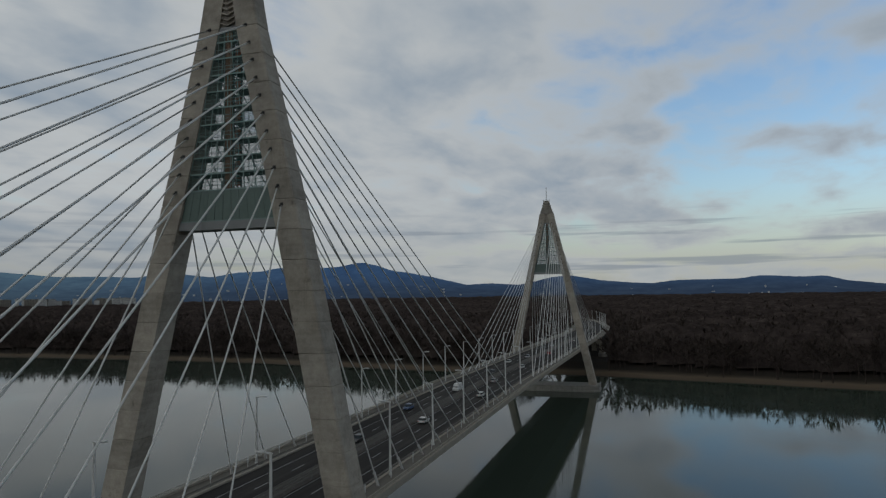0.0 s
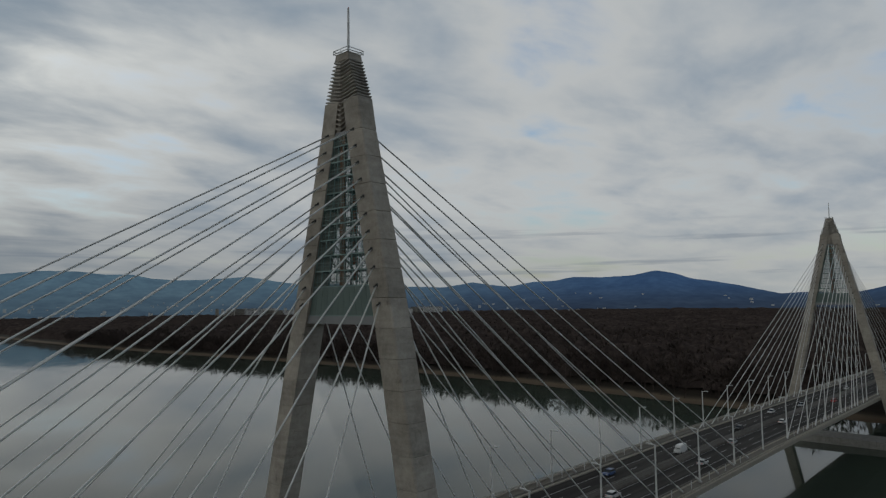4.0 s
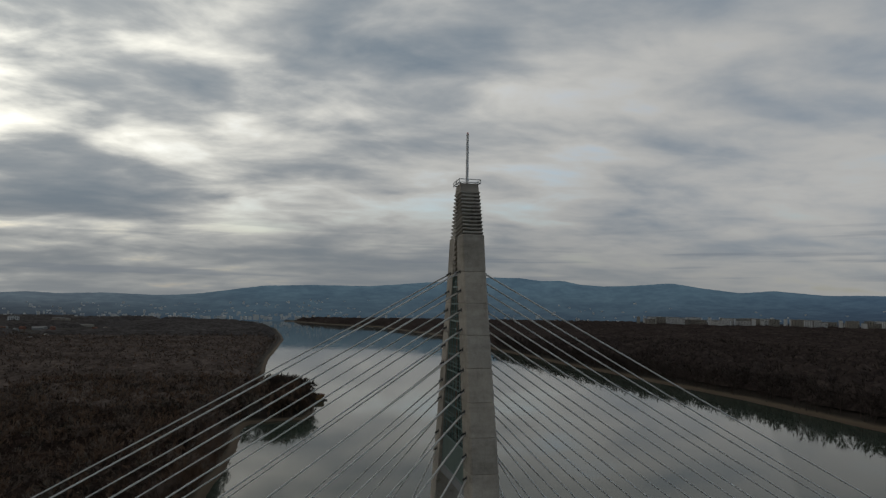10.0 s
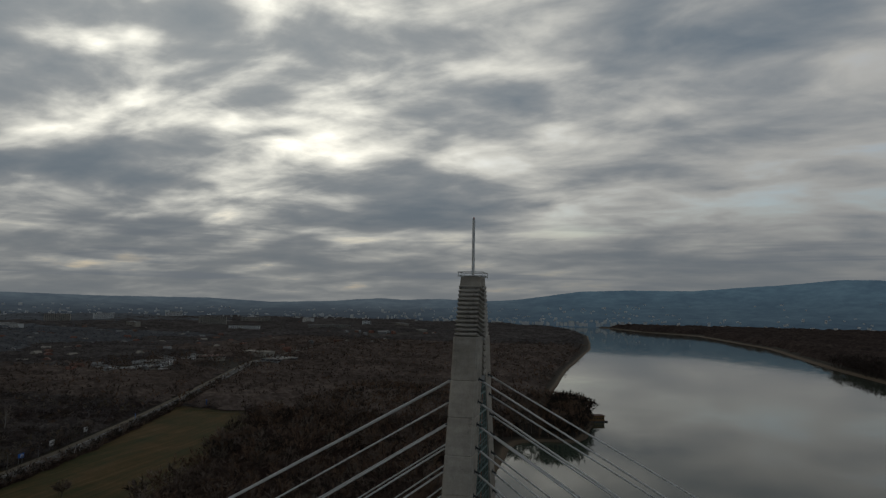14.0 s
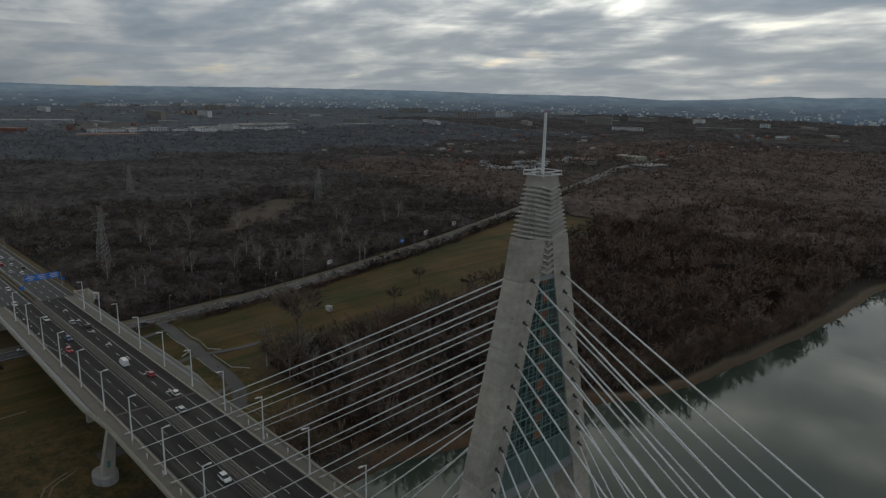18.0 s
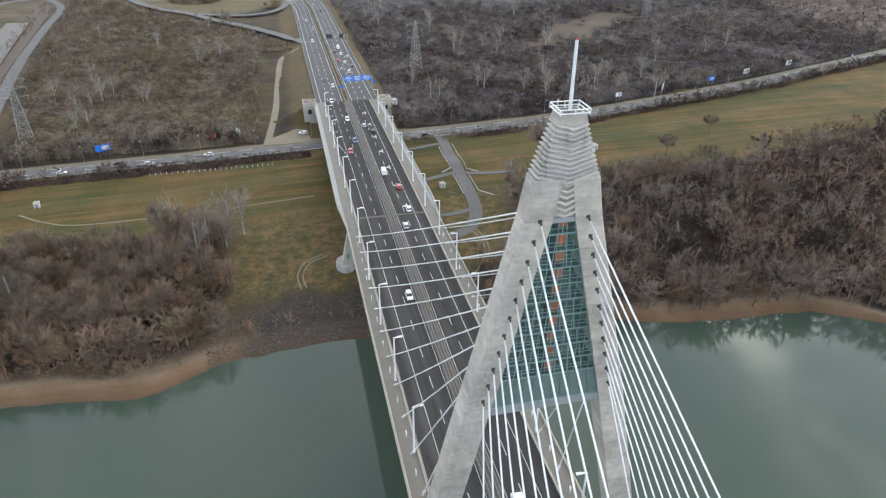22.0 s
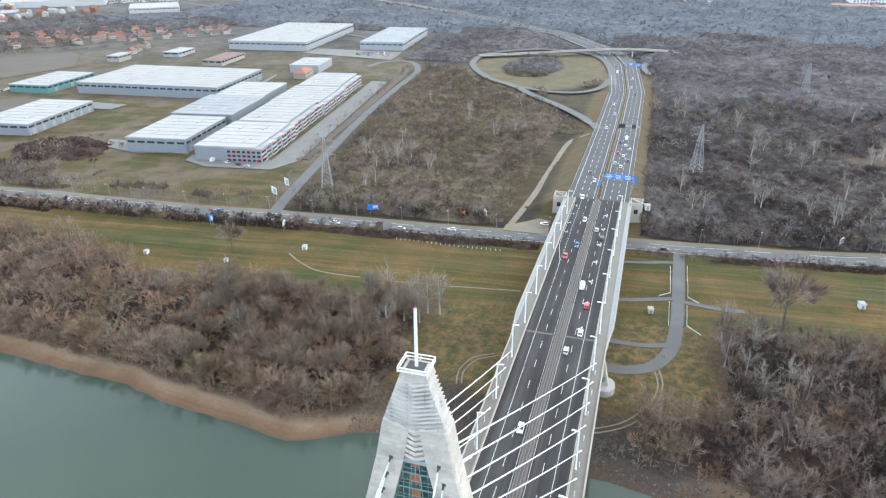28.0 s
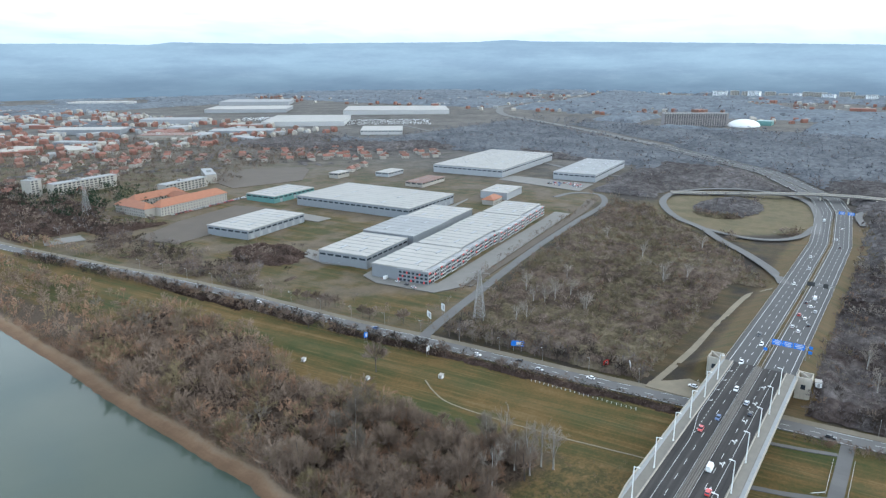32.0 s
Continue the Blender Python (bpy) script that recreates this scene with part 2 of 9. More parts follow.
def bark_crown(name, cols):
    """Bare winter twigs: tone from island to island and from tree to tree."""
    def build(n, b):
        isl = n.add("ShaderNodeNewGeometry").outputs["Random Per Island"]
        p = spot(n)
        patch, crown = n.noise(p, 0.018, 3.0, 0.6), n.noise(p, 0.13, 2.0, 0.5)
        k = n.math("ADD", n.math("MULTIPLY", n.smooth(patch, 0.32, 0.68), 0.26), n.math("ADD", n.math("MULTIPLY", n.smooth(crown, 0.40, 0.60), 0.46), n.math("MULTIPLY", n.math("ADD", isl, per_object(n)), 0.14)))
        n.put(b.inputs["Base Color"], n.ramp(k, [(i / (len(cols) - 1), c) for i, c in enumerate(cols)]))
        b.inputs["Roughness"].default_value = 0.95
        b.inputs["Specular IOR Level"].default_value = 0.1
    return material(name, build)


def asphalt_mat(n, b):
    p = spot(n)
    lane = n.add("ShaderNodeMapping", None, Vector=p, Scale=(0.012, 0.55, 0.1))
    w = n.noise(lane.outputs[0], 1.0, 3.0, 0.5)
    a, f = n.noise(p, 0.05, 4.0, 0.6), n.noise(p, 1.6, 5.0, 0.6)
    k = n.math("ADD", n.math("MULTIPLY", w, 0.6), n.math("ADD", n.math("MULTIPLY", a, 0.25), n.math("MULTIPLY", f, 0.15)))
    n.put(b.inputs["Base Color"], n.ramp(k, [(0.32, (0.025, 0.023, 0.0225)), (0.5, (0.040, 0.037, 0.035)), (0.66, (0.066, 0.061, 0.056))]))
    b.inputs["Roughness"].default_value = 0.95
    b.inputs["Specular IOR Level"].default_value = 0.12
    bumped(n, b, f, 0.2, 0.01)


M = {}
M["pylon"] = material("pylon_concrete", concrete_pylon)
M["glass"] = material("tinted_glass", glass_tinted)
M["water"] = material("river_water", water_mat)
M["steelgreen"] = worn("green_grey_cladding", (0.12, 0.165, 0.148), 0.55, 0.18, 0.8, 0.2, 0.15)
M["glazingbar"] = worn("pale_green_glazing_bars", (0.19, 0.245, 0.23), 0.5, 0.12, 1.5, 0.2)
M["inside"] = worn("shade_dark_floor_plate", (0.035, 0.055, 0.05), 0.6, 0.2, 1.0)
M["mullion"] = worn("grey_green_steel", (0.19, 0.26, 0.245), 0.5, 0.15, 1.5, 0.4)
M["shaft"] = worn("rust_red_lift_panel", (0.52, 0.13, 0.045), 0.6, 0.2, 1.2, 0.0, 0.2, 0.25)
M["shaftback"] = worn("dull_orange_brown_cladding", (0.26, 0.115, 0.055), 0.6, 0.3, 1.2, 0.0, 0.25)
M["shaftframe"] = worn("brown_shaft_steel", (0.065, 0.05, 0.042), 0.6, 0.2, 1.0)
M["cable"] = worn("white_cable_sheath", (0.62, 0.62, 0.60), 0.45, 0.10, 0.4, 0.0, 0.0, 0.10, 0.0)
M["anchor"] = worn("dark_anchor_steel", (0.045, 0.045, 0.045), 0.6, 0.3, 3.0, 0.5)
M["asphalt"] = material("asphalt", asphalt_mat)
M["asphaltold"] = worn("pale_worn_asphalt", (0.085, 0.081, 0.077), 0.92, 0.2, 0.10, 0.0, 0.0, 0.0, 0.2, 0.01)
M["deckedge"] = worn("light_concrete_edge", (0.32, 0.288, 0.235), 0.85, 0.22, 0.5, 0.0, 0.2, 0.12)
M["median"] = worn("dark_brown_median", (0.095, 0.083, 0.072), 0.9, 0.35, 0.8)
M["railing"] = worn("cream_railing_paint", (0.36, 0.335, 0.28), 0.6, 0.2, 0.8, 0.0, 0.15)
M["walkway"] = worn("grey_brown_walkway_surface", (0.135, 0.122, 0.101), 0.9, 0.22, 0.3, 0.0, 0.1)
M["steelgrey"] = worn("light_grey_painted_steel", (0.60, 0.60, 0.58), 0.5, 0.14, 1.0, 0.1, 0.1)
M["galv"] = worn("galvanised_steel", (0.23, 0.225, 0.215), 0.55, 0.2, 1.5, 0.3)
M["girder"] = worn("grey_girder_paint", (0.23, 0.237, 0.237), 0.6, 0.18, 0.5, 0.1, 0.2)
M["rustrail"] = worn("brown_grey_weathered_rail", (0.165, 0.15, 0.13), 0.7, 0.3, 0.8, 0.1, 0.2)
M["white"] = worn("white_road_paint", (0.40, 0.40, 0.385), 0.7, 0.18, 0.9)
M["stone"] = worn("grey_pier_stone", (0.30, 0.285, 0.26), 0.9, 0.35, 0.6, 0.0, 0.3, 0.2, 0.5, 0.05)
M["motorway"] = worn("grey_motorway_asphalt", (0.050, 0.048, 0.0465), 0.95, 0.22, 0.05, 0.0, 0.0, 0.0, 0.2, 0.01)
M["yard"] = worn("pale_worn_concrete", (0.128, 0.120, 0.107), 0.92, 0.22, 0.12, 0.0, 0.0, 0.0, 0.2, 0.01)
M["verge"] = worn("dusty_verge", (0.12, 0.10, 0.07), 0.95, 0.3, 0.2)
M["track"] = worn("beaten_earth", (0.15, 0.125, 0.085), 0.95, 0.3, 0.2)
M["roofwhite"] = worn("pale_roof_membrane", (0.262, 0.249, 0.224), 0.8, 0.18, 0.05, 0.0, 0.0, 0.10)
M["roofgrey"] = worn("grey_roof_membrane", (0.22, 0.22, 0.215), 0.85, 0.2, 0.05, 0.0, 0.0, 0.12)
M["clad"] = worn("grey_metal_cladding", (0.17, 0.18, 0.19), 0.5, 0.12, 0.3, 0.2, 0.1)
M["cladlight"] = worn("light_grey_cladding", (0.23, 0.235, 0.24), 0.55, 0.12, 0.3, 0.1, 0.1)
M["housewhite"] = worn("whitewashed_house_fronts", (0.74, 0.73, 0.71), 0.9, 0.15, 0.05, 0.0, 0.0, 0.0, 0.0)
M["bay"] = worn("white_office_render", (0.30, 0.298, 0.288), 0.7, 0.12, 0.4, 0.0, 0.15, 0.1)
M["teal"] = worn("teal_cladding", (0.075, 0.165, 0.15), 0.5, 0.15, 0.3)
M["redclad"] = worn("red_cladding", (0.48, 0.035, 0.03), 0.5, 0.12, 0.4)
M["window"] = worn("dark_window_glass", (0.025, 0.032, 0.04), 0.12, 0.15, 0.3, 0.0, 0.0, 0.3, 0.0)
M["plaster"] = worn("cream_plaster", (0.25, 0.23, 0.195), 0.85, 0.18, 0.25, 0.0, 0.15, 0.25)
M["tile"] = worn("orange_roof_tile", (0.150, 0.066, 0.045), 0.8, 0.25, 0.3, 0.0, 0.0, 0.4)
M["tileorange"] = worn("bright_orange_roof_tile", (0.215, 0.088, 0.046), 0.8, 0.2, 0.3, 0.0, 0.0, 0.2)
M["tan"] = worn("grey_brown_render", (0.175, 0.158, 0.150), 0.85, 0.2, 0.1, 0.0, 0.2)
M["soil"] = worn("brown_ploughed_soil", (0.064, 0.049, 0.034), 0.95, 0.3, 0.05, 0.0, 0.0, 0.0, 0.4, 0.1)
M["tilebrown"] = worn("brown_roof_tile", (0.13, 0.07, 0.05), 0.85, 0.25, 0.3, 0.0, 0.0, 0.4)
M["blue"] = worn("motorway_sign_blue", (0.015, 0.13, 0.50), 0.5, 0.06, 0.5, 0.0, 0.0, 0.0, 0.0)
M["rubber"] = worn("black_rubber", (0.02, 0.02, 0.02), 0.8, 0.2, 3.0)
M["signwhite"] = worn("white_board", (0.52, 0.52, 0.505), 0.6, 0.08, 0.6)

# ---------------------------------------------------------------- mesh helpers


def mesh_of(name, bm, mat):
    me = bpy.data.meshes.new(name)
    bm.normal_update()
    bm.to_mesh(me)
    bm.free()
    for m in mat if isinstance(mat, (list, tuple)) else [mat]:
        me.materials.append(m)
    return me


def part(name, bm, mat, parent=None, label=""):
    """One mesh object under a thing or a part."""
    me = bm if isinstance(bm, bpy.types.Mesh) else mesh_of(name, bm, mat)
    ob = new(name, me)
    ob.parent = parent
    return tagged(ob, label=label)


def thing(name, label, category, loc=(0, 0, 0), group="", kind="", rz=0.0):
    ob = new(name)
    ob.empty_display_size = 0.5
    ob.matrix_basis = pose(*loc, 0, 0, rz)
    return tagged(ob, label, category, group, kind)


def arrays(name, verts, faces, mat, smooth=False):
    """A mesh from long arrays of corners and of faces with three or four corners."""
    me = bpy.data.meshes.new(name)
    me.from_pydata([tuple(v) for v in verts], [], [tuple(f) for f in faces])
    for m in mat if isinstance(mat, (list, tuple)) else [mat]:
        me.materials.append(m)
    if smooth:
        me.shade_smooth()
    return me


def box(bm, x0, x1, y0, y1, z0, z1, bev=0.0, mi=0):
    vs = [bm.verts.new(p) for p in ((x0, y0, z0), (x1, y0, z0), (x1, y1, z0), (x0, y1, z0), (x0, y0, z1), (x1, y0, z1), (x1, y1, z1), (x0, y1, z1))]
    fs = [bm.faces.new([vs[i] for i in f]) for f in ((3, 2, 1, 0), (4, 5, 6, 7), (0, 1, 5, 4), (1, 2, 6, 5), (2, 3, 7, 6), (3, 0, 4, 7))]
    for f in fs:
        f.material_index = mi
    if bev:
        es = list({e for f in fs for e in f.edges})
        r = bmesh.ops.bevel(bm, geom=es, offset=bev, segments=1, affect="EDGES", profile=0.5)
        for f in r["faces"]:
            f.material_index = mi
    return vs


def loft(bm, rings, caps=True, mi=0):
    """Skin over rings of equally many points."""
    rows = [[bm.verts.new(p) for p in r] for r in rings]
    k = len(rows[0])
    for a, b in zip(rows, rows[1:]):
        for i in range(k):
            bm.faces.new((a[i], a[(i + 1) % k], b[(i + 1) % k], b[i])).material_index = mi
    if caps:
        bm.faces.new(rows[0][::-1]).material_index = mi
        bm.faces.new(rows[-1]).material_index = mi
    return rows


def rod(bm, a, b, r, sides=6, r2=None, mi=0, caps=True):
    """A straight bar from a to b."""
    a, b = Vector(a), Vector(b)
    q = (b - a).to_track_quat("Z", "Y").to_matrix()
    r2 = r if r2 is None else r2
    ring = [Vector((math.cos(2 * math.pi * i / sides), math.sin(2 * math.pi * i / sides), 0)) for i in range(sides)]
    return loft(bm, [[a + q @ (v * r) for v in ring], [b + q @ (v * r2) for v in ring]], caps, mi)


def bar(bm, a, b, w, h, mi=0):
    """A square bar from a to b, w wide and h high."""
    a, b = Vector(a), Vector(b)
    q = (b - a).to_track_quat("Z", "Y").to_matrix()
    ring = [Vector((sx * w / 2, sy * h / 2, 0)) for sx, sy in ((-1, -1), (1, -1), (1, 1), (-1, 1))]
    return loft(bm, [[a + q @ v for v in ring], [b + q @ v for v in ring]], True, mi)


def lerp(table, v):
    return float(np.interp(v, [a for a, _ in table], [b for _, b in table]))


def smoothstep(v, lo, hi):
    t = np.clip((v - lo) / (hi - lo), 0, 1)
    return t * t * (3 - 2 * t)

# ---------------------------------------------------------------- land and river
SHORE_E = [(-4900, 3400), (-3900, 1500), (-3500, 700), (-3200, 350), (-2800, 180), (-2400, 90), (-1900, 60), (-1600, 47), (-1000, 62), (-720, 58), (-660, 50), (-630, 26), (-590, 8), (-545, 3), (-460, 7), (-442, 12), (-437, 44), (-425, 55), (-395, 57), (-347, 54), (-245, 60), (-190, 65),
           (-160, 71), (-134, 87), (-103, 89.5), (-80, 92), (-68, 96), (-55, 100), (-42, 98), (-23, 101.5), (15, 103.5), (22, 104.7), (54, 102), (57, 101.5), (69, 94.5), (78, 91), (98, 94), (113, 94.5), (130, 96), (150, 101), (193, 103.5), (227, 105.5), (316, 112), (396, 118), (700, 135), (1500, 200), (4900, 420)]
SHORE_W = [(-4900, 1400), (-3900, 420), (-3500, 160), (-3250, 10), (-2900, -110), (-2650, -300), (-2385, -330), (-1861, -400), (-1260, -380), (-900, -390), (-500, -415), (-260, -402), (-84, -372), (20, -367), (127, -338),
           (170, -327), (700, -260), (1500, -180), (4900, 60)]
ROAD_E = [(-1400, 634), (-900, 539), (-790, 504), (-480, 384), (-270, 311), (-124, 273), (-46, 264), (22, 258), (88, 251.5), (147, 248), (216, 241), (300, 236.5), (365, 232), (700, 192), (1400, 148)]
AXIS = [(-1110, -122), (-970, -71), (-760, -23), (-603, -3), (-445, 1), (-300, 0.0), (-150, -0.8), (0, -1.2), (290, -1.6), (460, -1.5), (620, -1), (775, 11),
        (850, 27), (1028, 118), (1288, 370)]
DECK_Z = [(-1300, 10), (-1100, 12), (-445, 20), (-150, 23.3), (0, 23.2), (145, 21.2), (216, 19.3), (292, 17.0), (400, 13.4), (470, 11.4), (600, 9.0), (800, 8.4), (5000, 8.4)]


def arr(table, v):
    return np.interp(v, [a for a, _ in table], [b for _, b in table])


def wob(x, y, s, seed=0.0):
    """Cheap smooth unevenness, about -1 to 1."""
    return (np.sin(x / s + seed) * np.cos(y / s * 1.3 - seed) + 0.5 * np.sin(x / s * 2.3 - y / s * 1.7 + 2 * seed) + 0.3 * np.cos(x / s * 4.1 + y / s * 3.7)) / 1.8


def shore_e(y):
    return arr(SHORE_E, y) + 1.2 * wob(y, y, 17.0, 1.0) + 1.0 * wob(y, y, 4.5, 2.0)


def shore_w(y):
    return arr(SHORE_W, y) + 2.0 * wob(y, y, 23.0, 0.4)


def land(x, y):
    """Height of the ground, in metres over the river."""
    se, sw = x - shore_e(y), shore_w(y) - x
    road = arr(ROAD_E, y)
    sand = np.where(np.abs(y) < 45, 0.20, np.where(y < -150, 0.4, 0.17))
    h = np.where(se > 0, np.minimum(se * sand, 2.6) + smoothstep(se, 14, 34) * 2.0, -np.minimum(np.minimum(-se, 40) * 0.2, 5.0))
    h = np.where(sw > 0, np.minimum(sw * 0.16, 3.0) + smoothstep(sw, 16, 40) * 2.2, np.where(se > 0, h, np.maximum(h, -np.minimum(np.minimum(np.maximum(-sw, 0), 40) * 0.2, 5.0))))
    inland = smoothstep(x, road - 42, road - 12) * 2.4
    dike = 1.7 * np.exp(-((x - road + 40) / 7.0) ** 2) * smoothstep(se, 30, 60)
    h = np.where(se > 30, h + inland + dike, h)
    h = h + np.where((se > 8) | (sw > 8), 0.25 * wob(x, y, 19.0) + 0.12 * wob(x, y, 5.0, 3.0), 0.03 * wob(x, y, 5.0))
    h = h + smoothstep(x, 900, 3600) * 14 + smoothstep(-x, 1500, 3600) * 8
    # the fill under the motorway
    off = np.abs(y - arr(AXIS, x))
    fill = arr(DECK_Z, x) - 0.5 - np.maximum(off - 19, 0) * 0.5
    return np.where((x > 296) & (x < 1290), np.maximum(h, fill), h)


def ground_mat(n, b):
    p = spot(n)
    sep = n.add("ShaderNodeSeparateXYZ", None, i0=p)
    x, y, z = sep.outputs
    a, m, f = n.noise(p, 0.012, 4.0, 0.6), n.noise(p, 0.07, 5.0, 0.6), n.noise(p, 0.8, 5.0, 0.65)
    g = n.noise(p, 0.03, 3.0, 0.55)
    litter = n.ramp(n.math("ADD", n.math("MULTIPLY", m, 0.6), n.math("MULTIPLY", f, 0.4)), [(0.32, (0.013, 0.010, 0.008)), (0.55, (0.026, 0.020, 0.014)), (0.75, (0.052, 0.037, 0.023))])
    across = n.math("ADD", x, n.math("MULTIPLY", y, 0.088))
    run = n.add("ShaderNodeCombineXYZ", None, i0=n.math("MULTIPLY", across, 0.15), i1=n.math("MULTIPLY", y, 0.006), i2=0.0).outputs[0]
    thin = n.add("ShaderNodeCombineXYZ", None, i0=n.math("MULTIPLY", across, 0.7), i1=n.math("MULTIPLY", y, 0.02), i2=4.0).outputs[0]
    strip, stripe = n.noise(run, 1.0, 4.0, 0.6, 0.3), n.noise(thin, 1.0, 3.0, 0.6)
    sward = n.math("ADD", n.math("ADD", n.math("MULTIPLY", g, 0.20), n.math("MULTIPLY", strip, 0.36)), n.math("ADD", n.math("MULTIPLY", stripe, 0.14), n.math("ADD", n.math("MULTIPLY", m, 0.14), n.math("MULTIPLY", f, 0.18))))
    sward = n.math("ADD", n.math("MULTIPLY", n.math("SUBTRACT", sward, 0.5), 2.3), 0.53)
    grass = n.ramp(sward, [(0.26, (0.020, 0.031, 0.007)), (0.42, (0.037, 0.040, 0.010)), (0.54, (0.060, 0.046, 0.013)), (0.66, (0.088, 0.055, 0.017)), (0.80, (0.114, 0.080, 0.033))])
    # mown bands along the dike
    grass = n.mix(n.math("MULTIPLY", n.smooth(stripe, 0.56, 0.68), 0.35), grass, (0.125, 0.092, 0.042, 1))
    shelf = n.add("ShaderNodeCombineXYZ", None, i0=n.math("MULTIPLY", z, 3.2), i1=n.math("MULTIPLY", y, 0.02), i2=0.0).outputs[0]
    level = n.math("ADD", n.math("MULTIPLY", z, 0.42), n.math("ADD", n.math("MULTIPLY", n.math("SUBTRACT", n.noise(shelf, 1.5, 4.0, 0.6), 0.5), 0.34), n.math("ADD", n.math("MULTIPLY", n.math("SUBTRACT", m, 0.5), 0.7), n.math("MULTIPLY", n.math("SUBTRACT", f, 0.5), 0.42))))
    sand = n.ramp(level, [(0.02, (0.098, 0.062, 0.036)), (0.24, (0.142, 0.090, 0.052)), (0.42, (0.175, 0.115, 0.068)), (0.60, (0.195, 0.142, 0.093)), (0.84, (0.125, 0.090, 0.060))])
    # meadow: between the bank wood and the dike road
    line = n.math("ADD", n.math("ADD", x, n.math("MULTIPLY", y, 0.088)), n.math("MULTIPLY", n.math("SUBTRACT", m, 0.5), 26.0))
    bend = n.math("SUBTRACT", line, n.math("MULTIPLY", n.math("MAXIMUM", n.math("SUBTRACT", -110.0, y), 0.0), 0.17))
    meadow = n.math("MULTIPLY", n.smooth(line, 183.0, 194.0), n.math("SUBTRACT", 1.0, n.smooth(bend, 265.0, 273.0)))
    gap = n.math("MULTIPLY", n.math("SUBTRACT", 1.0, n.smooth(n.math("ABSOLUTE", n.math("ADD", y, n.math("MULTIPLY", n.math("SUBTRACT", g, 0.5), 40.0))), 48.0, 66.0)), n.smooth(line, 122.0, 138.0))
    gap = n.math("MULTIPLY", gap, n.math("SUBTRACT", 1.0, n.smooth(line, 262.0, 268.0)))
    meadow = n.math("MAXIMUM", meadow, gap)
    meadow = n.math("MULTIPLY", meadow, n.smooth(y, -490.0, -430.0))
    inland = n.math("MULTIPLY", n.math("MULTIPLY", n.smooth(line, 265.0, 275.0), n.smooth(y, 0.0, 60.0)), n.smooth(g, 0.42, 0.58))
    col = n.mix(n.math("MULTIPLY", inland, 0.55), litter, grass)
    col = n.mix(meadow, col, grass)
    yard = n.math("MULTIPLY", n.math("MULTIPLY", n.smooth(n.math("SUBTRACT", y, n.math("MULTIPLY", x, 0.16)), 122.0, 145.0), n.smooth(line, 258.0, 268.0)), n.math("SUBTRACT", 1.0, n.smooth(x, 700.0, 900.0)))
    col = n.mix(n.math("MULTIPLY", yard, 0.9), col, n.mix(n.smooth(g, 0.38, 0.62), grass, n.ramp(n.math("ADD", n.math("MULTIPLY", m, 0.6), n.math("MULTIPLY", f, 0.4)), [(0.3, (0.055, 0.043, 0.028)), (0.7, (0.125, 0.098, 0.066))])))
    bank = n.math("MULTIPLY", n.smooth(x, 262.0, 272.0), n.math("SUBTRACT", 1.0, n.smooth(n.math("ABSOLUTE", n.math("ADD", n.math("ADD", y, 1.5), n.math("MULTIPLY", n.math("SUBTRACT", m, 0.5), 14.0))), 26.0, 36.0)))
    col = n.mix(n.math("MULTIPLY", bank, n.math("SUBTRACT", 1.0, n.smooth(x, 700.0, 760.0))), col, n.mix(m, grass, (0.085, 0.060, 0.034, 1)))
    floor_mask = n.math("MULTIPLY", n.math("MULTIPLY", n.smooth(x, 60.0, 90.0), n.math("SUBTRACT", 1.0, n.smooth(line, 192.0, 206.0))), n.smooth(y, -150.0, -60.0))
    col = n.mix(n.math("MULTIPLY", floor_mask, n.math("SUBTRACT", 1.0, meadow)), col, n.ramp(f, [(0.3, (0.040, 0.029, 0.020)), (0.7, (0.095, 0.068, 0.046))]))
    tuss = n.ramp(n.math("ADD", n.math("MULTIPLY", n.noise(p, 0.22, 5.0, 0.7), 0.7), n.math("MULTIPLY", f, 0.3)), [(0.38, (0.030, 0.031, 0.012)), (0.48, (0.062, 0.052, 0.019)), (0.56, (0.115, 0.074, 0.028)), (0.66, (0.155, 0.105, 0.048))])
    col = n.mix(n.math("MULTIPLY", n.math("MULTIPLY", gap, n.math("SUBTRACT", 1.0, n.smooth(line, 178.0, 205.0))), 0.85), col, tuss)
    low = n.math("ADD", z, n.math("MULTIPLY", n.math("SUBTRACT", m, 0.5), 1.6))
    col = n.mix(n.math("SUBTRACT", 1.0, n.smooth(low, 1.3, 2.3)), col, sand)
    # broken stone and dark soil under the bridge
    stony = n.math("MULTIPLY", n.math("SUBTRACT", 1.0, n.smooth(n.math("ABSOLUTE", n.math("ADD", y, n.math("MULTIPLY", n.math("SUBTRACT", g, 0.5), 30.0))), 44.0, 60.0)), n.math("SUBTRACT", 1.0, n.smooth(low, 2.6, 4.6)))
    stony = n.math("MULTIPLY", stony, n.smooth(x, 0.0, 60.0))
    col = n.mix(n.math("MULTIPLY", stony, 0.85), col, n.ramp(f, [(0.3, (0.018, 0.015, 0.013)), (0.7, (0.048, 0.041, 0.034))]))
    wet = n.math("SUBTRACT", 1.0, n.smooth(n.math("ADD", z, n.math("MULTIPLY", n.math("SUBTRACT", m, 0.5), 1.1)), 0.25, 1.15))
    col = n.mix(n.math("MULTIPLY", wet, 0.3), col, (0.105, 0.060, 0.032, 1))
    # the island's and the lower reach's shores are mud
    mud = n.math("MAXIMUM", n.math("SUBTRACT", 1.0, n.smooth(x, -120.0, -60.0)), n.math("SUBTRACT", 1.0, n.smooth(y, -230.0, -130.0)))
